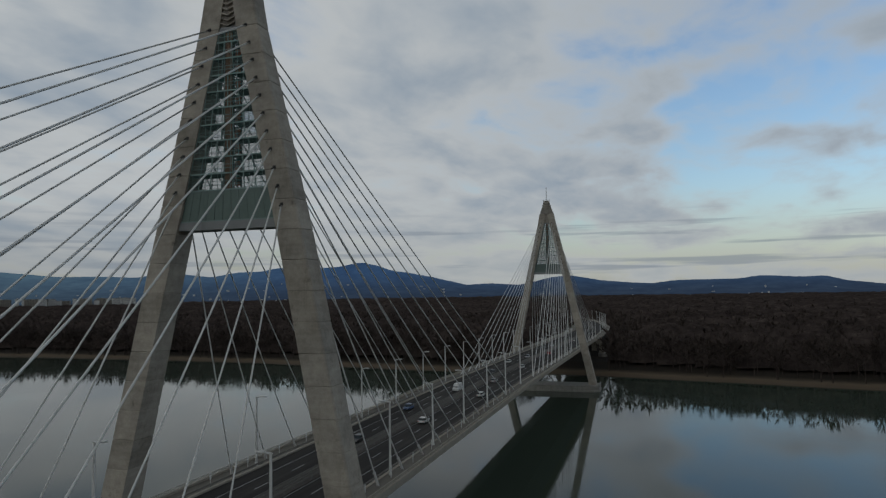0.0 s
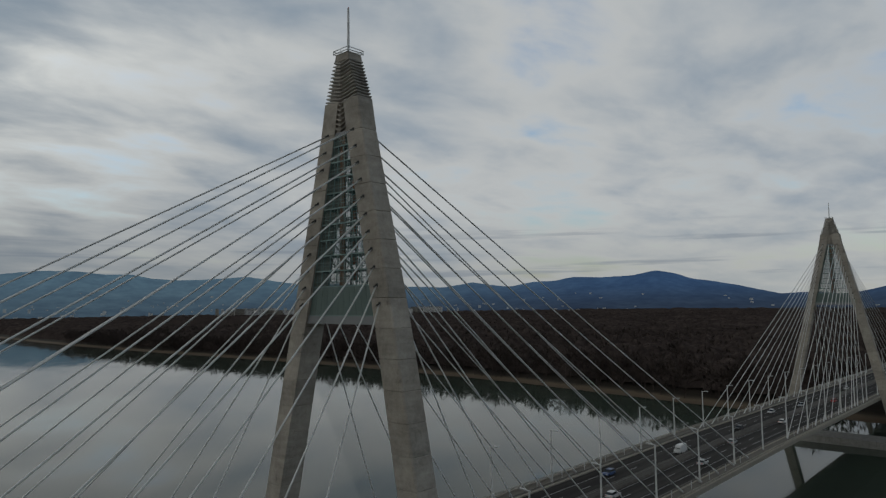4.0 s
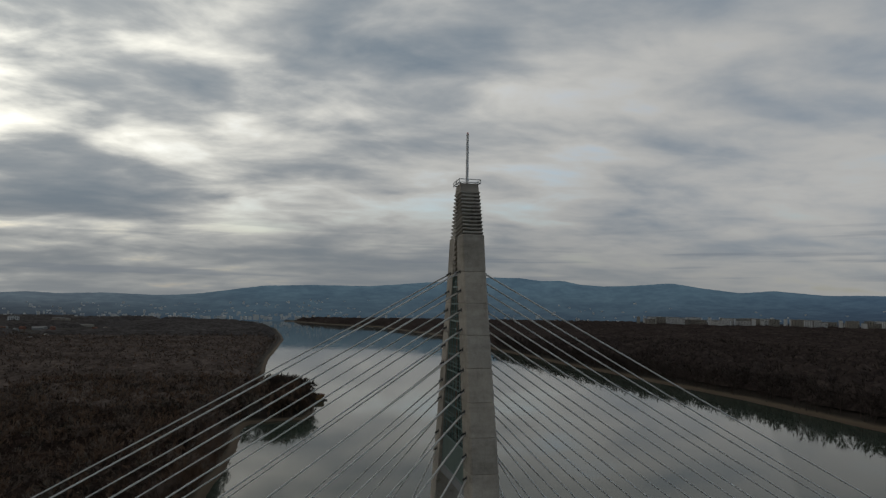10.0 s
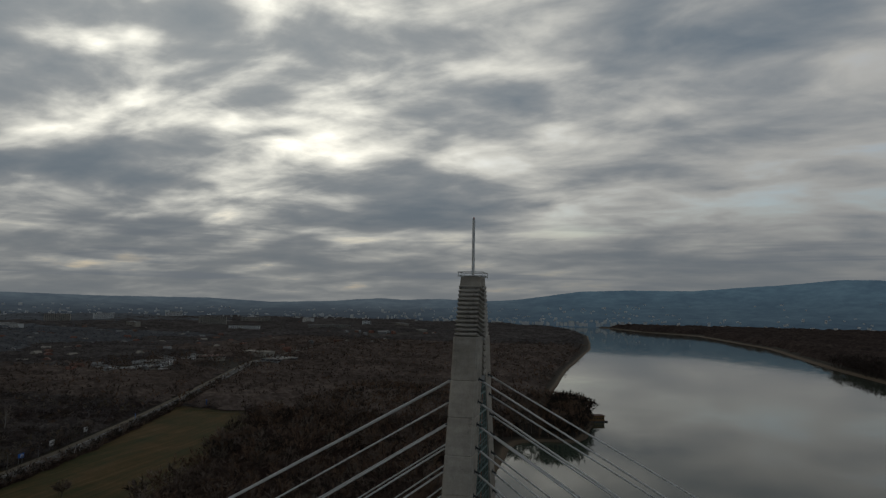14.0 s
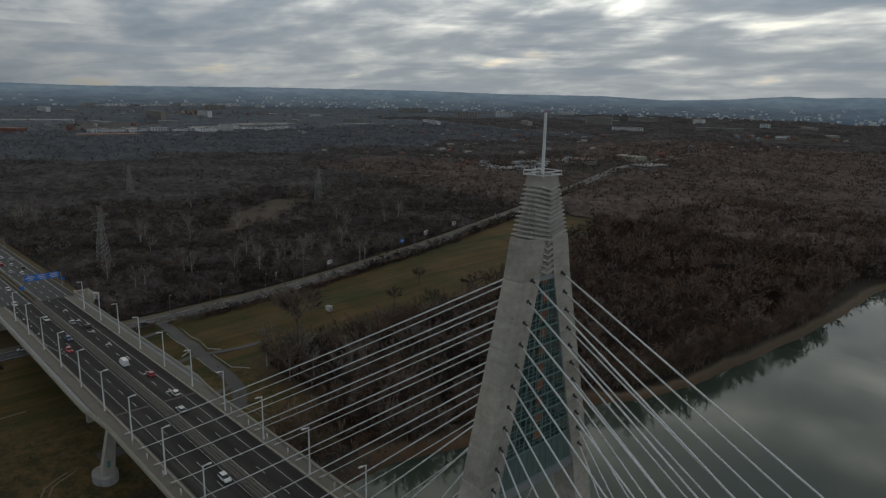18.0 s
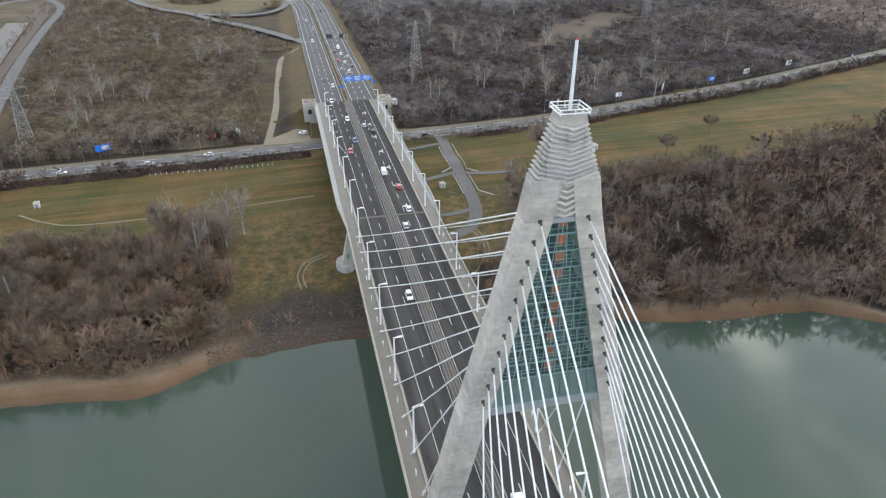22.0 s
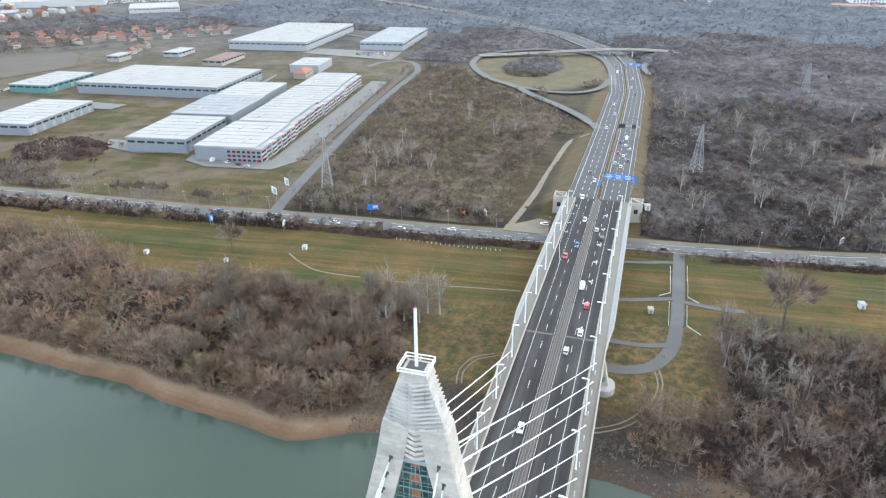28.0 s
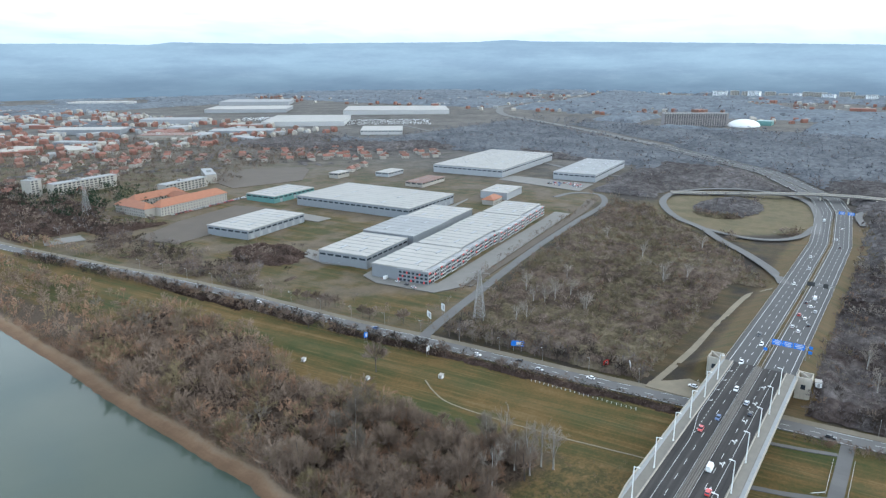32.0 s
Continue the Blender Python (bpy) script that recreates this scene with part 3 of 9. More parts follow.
    col = n.mix(n.math("MULTIPLY", mud, n.math("MULTIPLY", n.math("SUBTRACT", 1.0, n.smooth(z, 1.6, 3.0)), 0.7)), col, (0.095, 0.076, 0.054, 1))
    # far fields and towns' open land, greyed in the colour for haze
    far = n.smooth(n.math("ADD", x, n.math("MULTIPLY", y, 0.35)), 620.0, 1250.0)
    fields = n.ramp(n.math("ADD", n.math("MULTIPLY", a, 0.45), n.math("ADD", n.math("MULTIPLY", m, 0.33), n.math("MULTIPLY", n.noise(p, 0.2, 3.0, 0.6), 0.22))), [(0.38, (0.040, 0.037, 0.034)), (0.5, (0.076, 0.070, 0.063)), (0.62, (0.125, 0.115, 0.10))])
    col = n.mix(n.math("MULTIPLY", far, 0.85), col, fields)
    ring = n.math("ADD", n.math("POWER", n.math("DIVIDE", n.math("SUBTRACT", x, 735.0), 125.0), 2.0), n.math("POWER", n.math("DIVIDE", n.math("SUBTRACT", y, 100.0), 88.0), 2.0))
    col = n.mix(n.math("MULTIPLY", n.math("SUBTRACT", 1.0, n.smooth(ring, 0.8, 1.1)), 0.85), col, n.ramp(n.math("ADD", n.math("MULTIPLY", m, 0.6), n.math("MULTIPLY", f, 0.4)), [(0.35, (0.060, 0.056, 0.026)), (0.5, (0.098, 0.080, 0.040)), (0.65, (0.125, 0.092, 0.055))]))
    glade = n.math("ADD", n.math("POWER", n.math("DIVIDE", n.math("SUBTRACT", n.math("MULTIPLY", n.math("SUBTRACT", x, 505.0), 0.70), n.math("MULTIPLY", n.math("ADD", y, 240.0), 0.71)), 135.0), 2.0),
                   n.math("POWER", n.math("DIVIDE", n.math("ADD", n.math("MULTIPLY", n.math("SUBTRACT", x, 505.0), 0.71), n.math("MULTIPLY", n.math("ADD", y, 240.0), 0.70)), 38.0), 2.0))
    col = n.mix(n.math("SUBTRACT", 1.0, n.smooth(glade, 0.8, 1.3)), col, n.ramp(n.math("ADD", n.math("MULTIPLY", m, 0.6), n.math("MULTIPLY", f, 0.4)), [(0.35, (0.045, 0.032, 0.022)), (0.5, (0.068, 0.050, 0.034)), (0.65, (0.094, 0.070, 0.049))]))
    n.put(b.inputs["Base Color"], col)
    b.inputs["Roughness"].default_value = 0.95
    b.inputs["Specular IOR Level"].default_value = 0.2
    bumped(n, b, n.math("ADD", f, n.math("MULTIPLY", m, 2.0)), 0.5, 0.15)


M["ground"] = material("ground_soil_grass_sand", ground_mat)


def steps(edges):
    """Grid lines: (from, to, how many)."""
    out = [edges[0][0]]
    for a, b, k in edges:
        out += list(np.linspace(a, b, k + 1)[1:])
    return np.array(out)


def make_land():
    ys = steps([(-4700, -1500, 26), (-1500, -520, 40), (-520, 460, 180), (460, 1500, 40), (1500, 4700, 26)])
    ss = steps([(-4300, -1200, 20), (-1200, -60, 30), (-60, 0, 10)])
    river = steps([(0.0, 1.0, 14)])[1:-1]
    es = steps([(0, 44, 22), (44, 240, 56), (240, 640, 50), (640, 1300, 40), (1300, 4500, 26)])
    rows = []
    for y in ys:
        w, e = float(shore_w(y)), float(shore_e(y))
        rows.append(np.concatenate([w + ss, w + river * (e - w), e + es]))
    X = np.array(rows)
    Y = np.repeat(ys[:, None], X.shape[1], 1)
    Z = land(X, Y)
    ny, nx = X.shape
    V = np.stack([X, Y, Z], -1).reshape(-1, 3)
    idx = np.arange(ny * nx).reshape(ny, nx)
    Fq = np.stack([idx[:-1, :-1], idx[:-1, 1:], idx[1:, 1:], idx[1:, :-1]], -1).reshape(-1, 4)
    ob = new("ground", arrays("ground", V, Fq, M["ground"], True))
    tagged(ob, "flat winter river plain with sandy bank, dike meadow and wood floor", "ground", kind="structure")
    bm = bmesh.new()
    vs = [bm.verts.new(p) for p in ((-2600, -4800, 0), (2600, -4800, 0), (2600, 4800, 0), (-2600, 4800, 0))]
    bm.faces.new(vs)
    w = new("water", mesh_of("water", bm, M["water"]))
    tagged(w, "wide calm grey-green river reflecting the clouds", "river", kind="structure")


make_land()

# distant hills, all round the plain
HILLS = [(0, 225), (2, 262), (12, 282), (22, 296), (27, 300), (29.5, 311), (32, 298), (41, 293), (48, 284), (56, 289), (58, 271), (62, 276), (75, 262), (100, 200), (130, 120), (150, 80), (163, 66), (165.5, 92), (167, 124), (168.5, 119),
         (171.4, 134), (172.8, 116), (177.5, 114), (179.5, 96), (181.3, 104), (183.8, 124), (185.2, 146), (186.2, 160), (187.6, 150), (190.4, 100), (193, 114), (195, 106), (198, 164), (200.2, 198), (201.6, 214), (202.6, 248), (204.2, 272), (206, 242), (208.4, 232), (211, 238),
         (212.5, 214), (214.5, 208), (216.3, 178), (217.6, 188), (219.6, 212), (222, 178), (224.5, 186), (227.5, 184), (231, 212), (233.5, 198), (236.5, 230), (238.6, 260), (241, 246), (242.6, 238), (244, 236), (246, 246), (247.6, 274), (249.2, 268), (251, 287), (253.6, 290),
         (255.4, 274), (257.6, 256), (259.5, 246), (261.5, 232), (264, 216), (269, 216), (273, 204), (275.6, 172), (278.4, 140), (281, 128), (285, 138), (288, 128), (289.8, 136), (291.6, 128), (294, 112), (299, 98), (304, 118), (312, 118), (319, 130), (332, 132),
         (345, 122), (354, 135), (360, 225)]


def hill_mat(n, b):
    p = spot(n)
    x, y, z = n.add("ShaderNodeSeparateXYZ", None, i0=p).outputs
    flat = n.add("ShaderNodeCombineXYZ", None, i0=x, i1=y, i2=0.0).outputs[0]
    a = n.noise(flat, 0.0045, 6.0, 0.62)
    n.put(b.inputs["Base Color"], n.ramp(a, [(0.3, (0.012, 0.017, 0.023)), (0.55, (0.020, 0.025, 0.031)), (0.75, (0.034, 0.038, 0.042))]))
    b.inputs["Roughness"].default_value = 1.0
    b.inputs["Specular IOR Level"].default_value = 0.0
    # haze painted as glow: blue in the west, grey-teal in the south, pale in the east
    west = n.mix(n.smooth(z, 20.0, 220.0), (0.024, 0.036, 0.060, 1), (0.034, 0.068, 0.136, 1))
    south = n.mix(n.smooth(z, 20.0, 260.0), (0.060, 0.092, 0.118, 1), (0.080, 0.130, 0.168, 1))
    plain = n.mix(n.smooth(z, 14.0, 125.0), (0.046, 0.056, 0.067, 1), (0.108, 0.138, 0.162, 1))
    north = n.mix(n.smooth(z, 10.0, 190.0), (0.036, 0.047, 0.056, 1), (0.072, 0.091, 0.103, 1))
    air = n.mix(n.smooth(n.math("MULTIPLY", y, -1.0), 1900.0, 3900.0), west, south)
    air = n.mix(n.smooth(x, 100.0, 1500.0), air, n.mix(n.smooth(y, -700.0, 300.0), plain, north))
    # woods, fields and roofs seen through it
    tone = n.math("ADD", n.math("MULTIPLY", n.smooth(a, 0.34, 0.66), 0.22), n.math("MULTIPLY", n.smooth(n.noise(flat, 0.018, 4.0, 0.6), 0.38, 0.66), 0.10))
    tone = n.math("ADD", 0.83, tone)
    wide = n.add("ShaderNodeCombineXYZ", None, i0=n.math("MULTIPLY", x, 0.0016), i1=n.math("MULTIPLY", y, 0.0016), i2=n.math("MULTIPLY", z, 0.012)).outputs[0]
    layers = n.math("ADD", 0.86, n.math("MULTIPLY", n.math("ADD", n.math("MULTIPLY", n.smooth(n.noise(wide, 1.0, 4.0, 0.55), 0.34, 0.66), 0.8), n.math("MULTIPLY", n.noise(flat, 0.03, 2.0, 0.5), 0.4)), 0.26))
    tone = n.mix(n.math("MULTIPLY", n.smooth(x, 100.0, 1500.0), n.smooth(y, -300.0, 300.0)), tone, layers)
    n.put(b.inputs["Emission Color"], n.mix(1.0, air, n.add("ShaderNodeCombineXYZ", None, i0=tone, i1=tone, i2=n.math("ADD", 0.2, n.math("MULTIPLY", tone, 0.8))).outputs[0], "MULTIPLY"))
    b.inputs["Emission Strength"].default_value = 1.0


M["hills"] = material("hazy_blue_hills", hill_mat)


HILL_PROFILE = [(3350, 0.0), (3600, 0.10), (3900, 0.27), (4200, 0.52), (4450, 0.82), (4600, 1.0)]


def hill_top(deg):
    return arr(HILLS, np.asarray(deg) % 360)


def make_hills():
    az = np.radians(np.arange(0, 360, 0.25))
    top = hill_top(np.degrees(az))
    ease = np.concatenate([top[-1:], top, top[:1]])
    top = (ease[:-2] + ease[1:-1] + ease[2:]) / 3 + 1.6 * wob(az * 300, az * 90, 1.0, 2.0)
    V, Fq = [], []
    for k, (r, f) in enumerate(HILL_PROFILE + [(4700, 0.8)]):
        for i, a in enumerate(az):
            bump = 34 * f * (1 - f) * wob(a * 24, r / 260.0, 1.0, k)
            V.append((r * math.cos(a), r * math.sin(a), 12 + (top[i] - 12) * f + bump if k else -2))
    m = len(az)
    for k in range(len(HILL_PROFILE)):
        for i in range(m):
            Fq.append((k * m + i, k * m + (i + 1) % m, (k + 1) * m + (i + 1) % m, (k + 1) * m + i))
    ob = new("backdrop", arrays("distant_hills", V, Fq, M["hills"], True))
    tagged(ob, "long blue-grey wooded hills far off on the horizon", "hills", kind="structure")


make_hills()

# ---------------------------------------------------------------- the bridge
INNER = [(5, 21.0), (33, 14.9), (63.4, 8.3), (93.5, 1.4), (98.6, 0.6)]
OUTER = [(5, 25.1), (33, 18.8), (63.4, 12.1), (93.5, 4.9), (98.6, 4.0)]
THICK = [(5, 2.25), (33, 2.0), (63.4, 1.85), (93.5, 1.58), (106, 1.5)]
STANCE = [(5, 1.0), (33, 0.6), (63.4, 0.1), (70, 0.0), (106, 0.0)]
ANCHOR_Z = [93.5 - 2.61 * i for i in range(11)]
DECK_X = [130.6 - 10.91 * i for i in range(11)]
PYLONS = [(-0.15, 0.0), (-300.0, 0.0)]


def axis_y(x):
    return lerp(AXIS, x)


def deck_z(x):
    return lerp(DECK_Z, x)


def leg_lift(z0, z1, side):
    """One cast lift of a leg, with a shallow joint above."""
    bm = bmesh.new()
    c = 0.22

    def ring(z, shrink=0.0):
        i, o, t = lerp(INNER, z) + shrink, lerp(OUTER, z) - shrink, lerp(THICK, z) - shrink
        pts = [(-t, i), (t, i), (t, o - c), (t - c, o), (-t + c, o), (-t, o - c)]
        m = lerp(STANCE, z)
        return [(px + m, side * py, z) for px, py in (pts if side > 0 else pts[::-1])]
    loft(bm, [ring(z0, 0.10), ring(z0 + 0.09), ring(z1 - 0.09), ring(z1, 0.10)])
    return bm


def pylon(px, py):
    base = thing("bridge_pylon", "tall A-shaped grey concrete bridge pylon with glazed upper room", "bridge pylon", (px, py, 0), "pylons of the bridge")
    levels = list(np.linspace(5.0, 93.4, 22)) + [98.6]
    for side in (1, -1):
        leg = part("leg", leg_lift(3.2, 5.0, side), M["pylon"], base, "inclined board-marked concrete leg")
        for a, b in zip(levels, levels[1:]):
            part("concrete_lift", leg_lift(a, b, side), M["pylon"], leg)
        for k in range(11):
            z, y = ANCHOR_Z[k], side * (lerp(INNER, ANCHOR_Z[k]) + 1.6)
            for s in (1, -1):
                t = lerp(THICK, z)
                bm = bmesh.new()
                box(bm, min(s * (t - 0.05), s * (t + 0.06)), max(s * (t - 0.05), s * (t + 0.06)), y - 0.24, y + 0.24, z - 0.24, z + 0.24, 0.03)
                x0 = s * (t + 0.02)
                rod(bm, (x0, y, z), (x0 + s * 0.55, y + side * 0.02, z - 0.28), 0.13, 8)
                part("cable_socket", bm, M["anchor"], leg, "dark steel cable socket")
    # core between the legs above the glazed room, with a slot of ledges
    bm = bmesh.new()
    t = 1.2
    loft(bm, [[(-t, -1.5, 93.6), (t, -1.5, 93.6), (t, 1.5, 93.6), (-t, 1.5, 93.6)], [(-t, -0.75, 98.6), (t, -0.75, 98.6), (t, 0.75, 98.6), (-t, 0.75, 98.6)]])
    core = part("head_core", bm, M["pylon"], base)
    for k in range(6):
        z = 94.3 + 0.72 * k
        w = 1.42 - 0.15 * k
        bm = bmesh.new()
        v = 0.42 * w
        loft(bm, [[(-q, -w, z + d), (q, -w, z + d), (q, 0, z + d - v), (q, w, z + d), (-q, w, z + d), (-q, 0, z + d - v)] for q, d in ((1.66, 0.0), (1.45, 0.24))])
        part("ledge", bm, M["pylon"], core)
    # head: a tapering core with twelve projecting ledges that dip to a ridge in the middle
    bm = bmesh.new()
    loft(bm, [[(-1.2, -3.25, 98.3), (1.2, -3.25, 98.3), (1.2, 3.25, 98.3), (-1.2, 3.25, 98.3)], [(-1.12, -1.45, 104.9), (1.12, -1.45, 104.9), (1.12, 1.45, 104.9), (-1.12, 1.45, 104.9)]])
    head = part("head", bm, M["ledge"], base, "weathered concrete head ringed by ledges")
    for k in range(12):
        z = 98.5 + 0.535 * k
        f = k / 11
        y, x, rx, dip = 3.84 - 2.0 * f, 1.46 - 0.02 * f, 1.72 - 0.1 * f, 0.85 - 0.35 * f
        bm = bmesh.new()

        def ring(zz, d):
            return [(-x + d, -y + d, zz + 0.25), (-0.3, -y + d, zz + 0.2), (0.3, -y + d, zz + 0.2), (x - d, -y + d, zz + 0.25), (rx - d, -0.1, zz + 0.25 - dip), (rx - d, 0.1, zz + 0.25 - dip),
                    (x - d, y - d, zz + 0.25), (0.3, y - d, zz + 0.2), (-0.3, y - d, zz + 0.2), (-x + d, y - d, zz + 0.25), (-rx + d, 0.1, zz + 0.25 - dip), (-rx + d, -0.1, zz + 0.25 - dip)]
        loft(bm, [ring(z, 0.30), ring(z + 0.10, 0.02), ring(z + 0.24, 0.0), ring(z + 0.27, 0.05), ring(z + 0.36, 0.30)])
        part("ledge", bm, M["ledge"], head)
    bm = bmesh.new()
    loft(bm, [[(-1.3, -1.8, 104.9), (1.3, -1.8, 104.9), (1.3, 1.8, 104.9), (-1.3, 1.8, 104.9)], [(-1.25, -1.45, 106.1), (1.25, -1.45, 106.1), (1.25, 1.45, 106.1), (-1.25, 1.45, 106.1)]])
    cap = part("cap", bm, M["pylon"], base)
    # flat dark plate painted as the shade of a recess
    bm = bmesh.new()
    box(bm, -0.85, 0.85, -1.05, 1.05, 106.104, 106.16)
    part("roof_hatch", bm, M["anchor"], cap, "dark plate as the shaded recess in the top")
    # crown rail and mast
    bm = bmesh.new()
    for z in (106.2, 106.65):
        for a, b in (((-1.55, -1.75), (1.55, -1.75)), ((1.55, -1.75), (1.55, 1.75)), ((1.55, 1.75), (-1.55, 1.75)), ((-1.55, 1.75), (-1.55, -1.75))):
            bar(bm, (*a, z), (*b, z), 0.1, 0.1)
    for x in (-1.55, 1.55):
        for y in (-1.75, 0, 1.75):
            rod(bm, (x, y, 106.0), (x, y, 106.7), 0.05)
            bar(bm, (x * 0.75, y * 0.8, 106.05), (x, y, 106.2), 0.09, 0.09)
    part("crown_rail", bm, M["steelgrey"], base, "white steel rail round the top")
    bm = bmesh.new()
    rod(bm, (0, 0, 106.0), (0, 0, 113.6), 0.20, 10, 0.17)
    mast = part("mast", bm, M["steelgrey"], base, "slim white mast")
    bm = bmesh.new()
    for k in range(22):
        z = 106.8 + 0.31 * k
        w = 0.26 - 0.003 * k
        bar(bm, (-w, 0, z), (w, 0, z), 0.04, 0.04)
        bar(bm, (0, -w, z + 0.15), (0, w, z + 0.15), 0.04, 0.04)
    part("rungs", bm, M["steelgrey"], mast)
    bm = bmesh.new()
    bmesh.ops.create_uvsphere(bm, u_segments=10, v_segments=6, radius=0.12, matrix=Matrix.Translation((0, 0, 113.7)))
    part("beacon", bm, M["beacon"], mast, "small red obstruction light")
    # glazed room
    def half(z):
        return max(lerp(INNER, z) - 0.02, 0.05)
    bm = bmesh.new()
    for s in (-1, 1):
        loft(bm, [[(s * 1.0 - 0.6, -half(64.4), 64.4), (s * 1.0 + 0.6, -half(64.4), 64.4), (s * 1.0 + 0.6, half(64.4), 64.4), (s * 1.0 - 0.6, half(64.4), 64.4)],
                  [(s * 1.0 - 0.6, -half(65.6), 65.6), (s * 1.0 + 0.6, -half(65.6), 65.6), (s * 1.0 + 0.6, half(65.6), 65.6), (s * 1.0 - 0.6, half(65.6), 65.6)]])
    beam = part("cross_beam", bm, M["girder"], base, "pale steel cross beam under the glazed room")
    bm = bmesh.new()
    loft(bm, [[(-1.3, -half(65.4), 65.62), (1.3, -half(65.4), 65.62), (1.3, half(65.4), 65.62), (-1.3, half(65.4), 65.62)],
              [(-1.3, -half(65.8), 65.8), (1.3, -half(65.8), 65.8), (1.3, half(65.8), 65.8), (-1.3, half(65.8), 65.8)]])
    part("floor_slab", bm, M["steelgreen"], beam)
    room = part("glazed_room", panel_frame(half), M["mullion"], base, "green glass curtain wall between the legs")
    for s in (-1, 1):
        x = s * 1.38
        # lower opaque band
        k = 11
        for i in range(k):
            ya = [-half(z) + 2 * half(z) * (i + 0.03) / k for z in (65.7, 70.0)]
            yb = [-half(z) + 2 * half(z) * (i + 0.97) / k for z in (65.7, 70.0)]
            bm = bmesh.new()
            loft(bm, [[(x - 0.05, ya[0], 65.7), (x + 0.05, ya[0], 65.7), (x + 0.05, yb[0], 65.7), (x - 0.05, yb[0], 65.7)],
                      [(x - 0.05, ya[1], 70.0), (x + 0.05, ya[1], 70.0), (x + 0.05, yb[1], 70.0), (x - 0.05, yb[1], 70.0)]])
            part("cladding_panel", bm, M["steelgreen"], room)
        # panes, row by row
        for r in range(1, 11):
            z0, z1 = 67.75 + 2.38 * r, min(67.75 + 2.38 * (r + 1) - 0.12, 92.95)
            n = max(1, round(half(z0) * 2 / 1.9))
            for i in range(n):
                ya = [-half(z) + 2 * half(z) * (i + 0.04) / n for z in (z0, z1)]
                yb = [-half(z) + 2 * half(z) * (i + 0.96) / n for z in (z0, z1)]
                bm = bmesh.new()
                loft(bm, [[(x - 0.015, ya[0], z0), (x + 0.015, ya[0], z0), (x + 0.015, yb[0], z0), (x - 0.015, yb[0], z0)],
                          [(x - 0.015, ya[1], z1), (x + 0.015, ya[1], z1), (x + 0.015, yb[1], z1), (x - 0.015, yb[1], z1)]])
                part("pane", bm, M["glass"], room)
    # fine glazing bars on both faces
    for s in (-1, 1):
        x = s * 1.43
        for r in range(2, 21):
            z = 67.75 + 1.19 * r
            if half(z) > 0.6:
                bm = bmesh.new()
                bar(bm, (x, -half(z), z), (x, half(z), z), 0.045, 0.05)
                part("glazing_bar", bm, M["glazingbar"], room)
        for k in range(-7, 8):
            y = k * 1.05 + 0.52
            top = 70.0
            while top < 92.7 and half(top) > abs(y) + 0.1:
                top += 0.3
            if top > 71.2:
                bm = bmesh.new()
                bar(bm, (x, y, 70.0), (x, y, top), 0.04, 0.05)
                part("glazing_bar", bm, M["glazingbar"], room)
    # lift shaft with rust-red panels, one a storey
    bm = bmesh.new()
    for y in (-0.62, 0.62):
        for x in (-1.05, 1.05):
            bar(bm, (x, y, 65.8), (x, y, 92.6), 0.16, 0.16)
    for r in range(12):
        z = 67.2 + 2.2 * r
        for y in (-0.62, 0.62):
            bar(bm, (-1.05, y, z), (1.05, y, z), 0.12, 0.12)
            bar(bm, (y * 1.7, -0.62, z), (y * 1.7, 0.62, z), 0.12, 0.12)
    shaft = part("lift_shaft", bm, M["shaftframe"], base, "brown steel lift shaft behind the glass")
    for r in range(1, 11):
        z = 68.58 + 2.38 * r
        bm = bmesh.new()
        box(bm, -1.35, -1.27, -0.58, 0.58, z, min(z + 1.3, 92.95), 0.02)
        part("shaft_panel", bm, M["shaft"], shaft, "rust-red panel")
    bm = bmesh.new()
    for r in range(24):
        box(bm, 1.10, 1.20, -0.56, 0.56, 66.6 + 1.1 * r, 67.66 + 1.1 * r, 0.03)
    part("shaft_cladding", bm, M["shaftback"], shaft, "dull orange-brown cladding strip")
    # dark plate added behind the panels, standing for the dim interior
    bm = bmesh.new()
    box(bm, 0.92, 1.06, -0.6, 0.6, 65.8, 92.8)
    part("shaft_liner", bm, M["anchor"], shaft, "added dark plate behind the panels, as dim interior")
    # pale steel plate closing the gap over the glass
    bm = bmesh.new()
    loft(bm, [[(-1.44, -half(z), z), (1.44, -half(z), z), (1.44, half(z), z), (-1.44, half(z), z)] for z in (93.0, 93.65)])
    part("head_plate", bm, M["girder"], room, "pale steel plate over the glass")
    # floors inside; the room's dimness is painted into their dark colour
    for r in range(1, 11):
        z = 67.6 + 2.38 * r
        h = half(z) - 0.15
        bm = bmesh.new()
        for sy in (-1, 1):
            if h > 1.1:
                box(bm, -1.2, 1.2, min(sy * 0.75, sy * h), max(sy * 0.75, sy * h), z - 0.08, z + 0.06)
        if h > 1.1:
            part("gallery_floor", bm, M["inside"], room)
        bm = bmesh.new()
        for x in (-1.1, 1.1):
            bar(bm, (x, -h, z), (x, h, z), 0.14, 0.22)
        part("floor_beam", bm, M["inside"], room)
    # pier
    bm = bmesh.new()
    ring = [(-6, -27), (6, -27), (8, -24), (8, 24), (6, 27), (-6, 27), (-8, 24), (-8, -24)]
    loft(bm, [[(x * 1.04, y * 1.01, -6) for x, y in ring], [(x * 1.04, y * 1.01, 0.9) for x, y in ring], [(x, y, 1.0) for x, y in ring], [(x, y, 3.2) for x, y in ring]])
    pier = part("pier", bm, M["stone"], base, "low weathered concrete pier in the river")
    bm = bmesh.new()
    for side in (1, -1):
        box(bm, -7.6, 7.6, side * 26.8 - 0.1, side * 26.8 + 0.1, 1.2, 3.9)
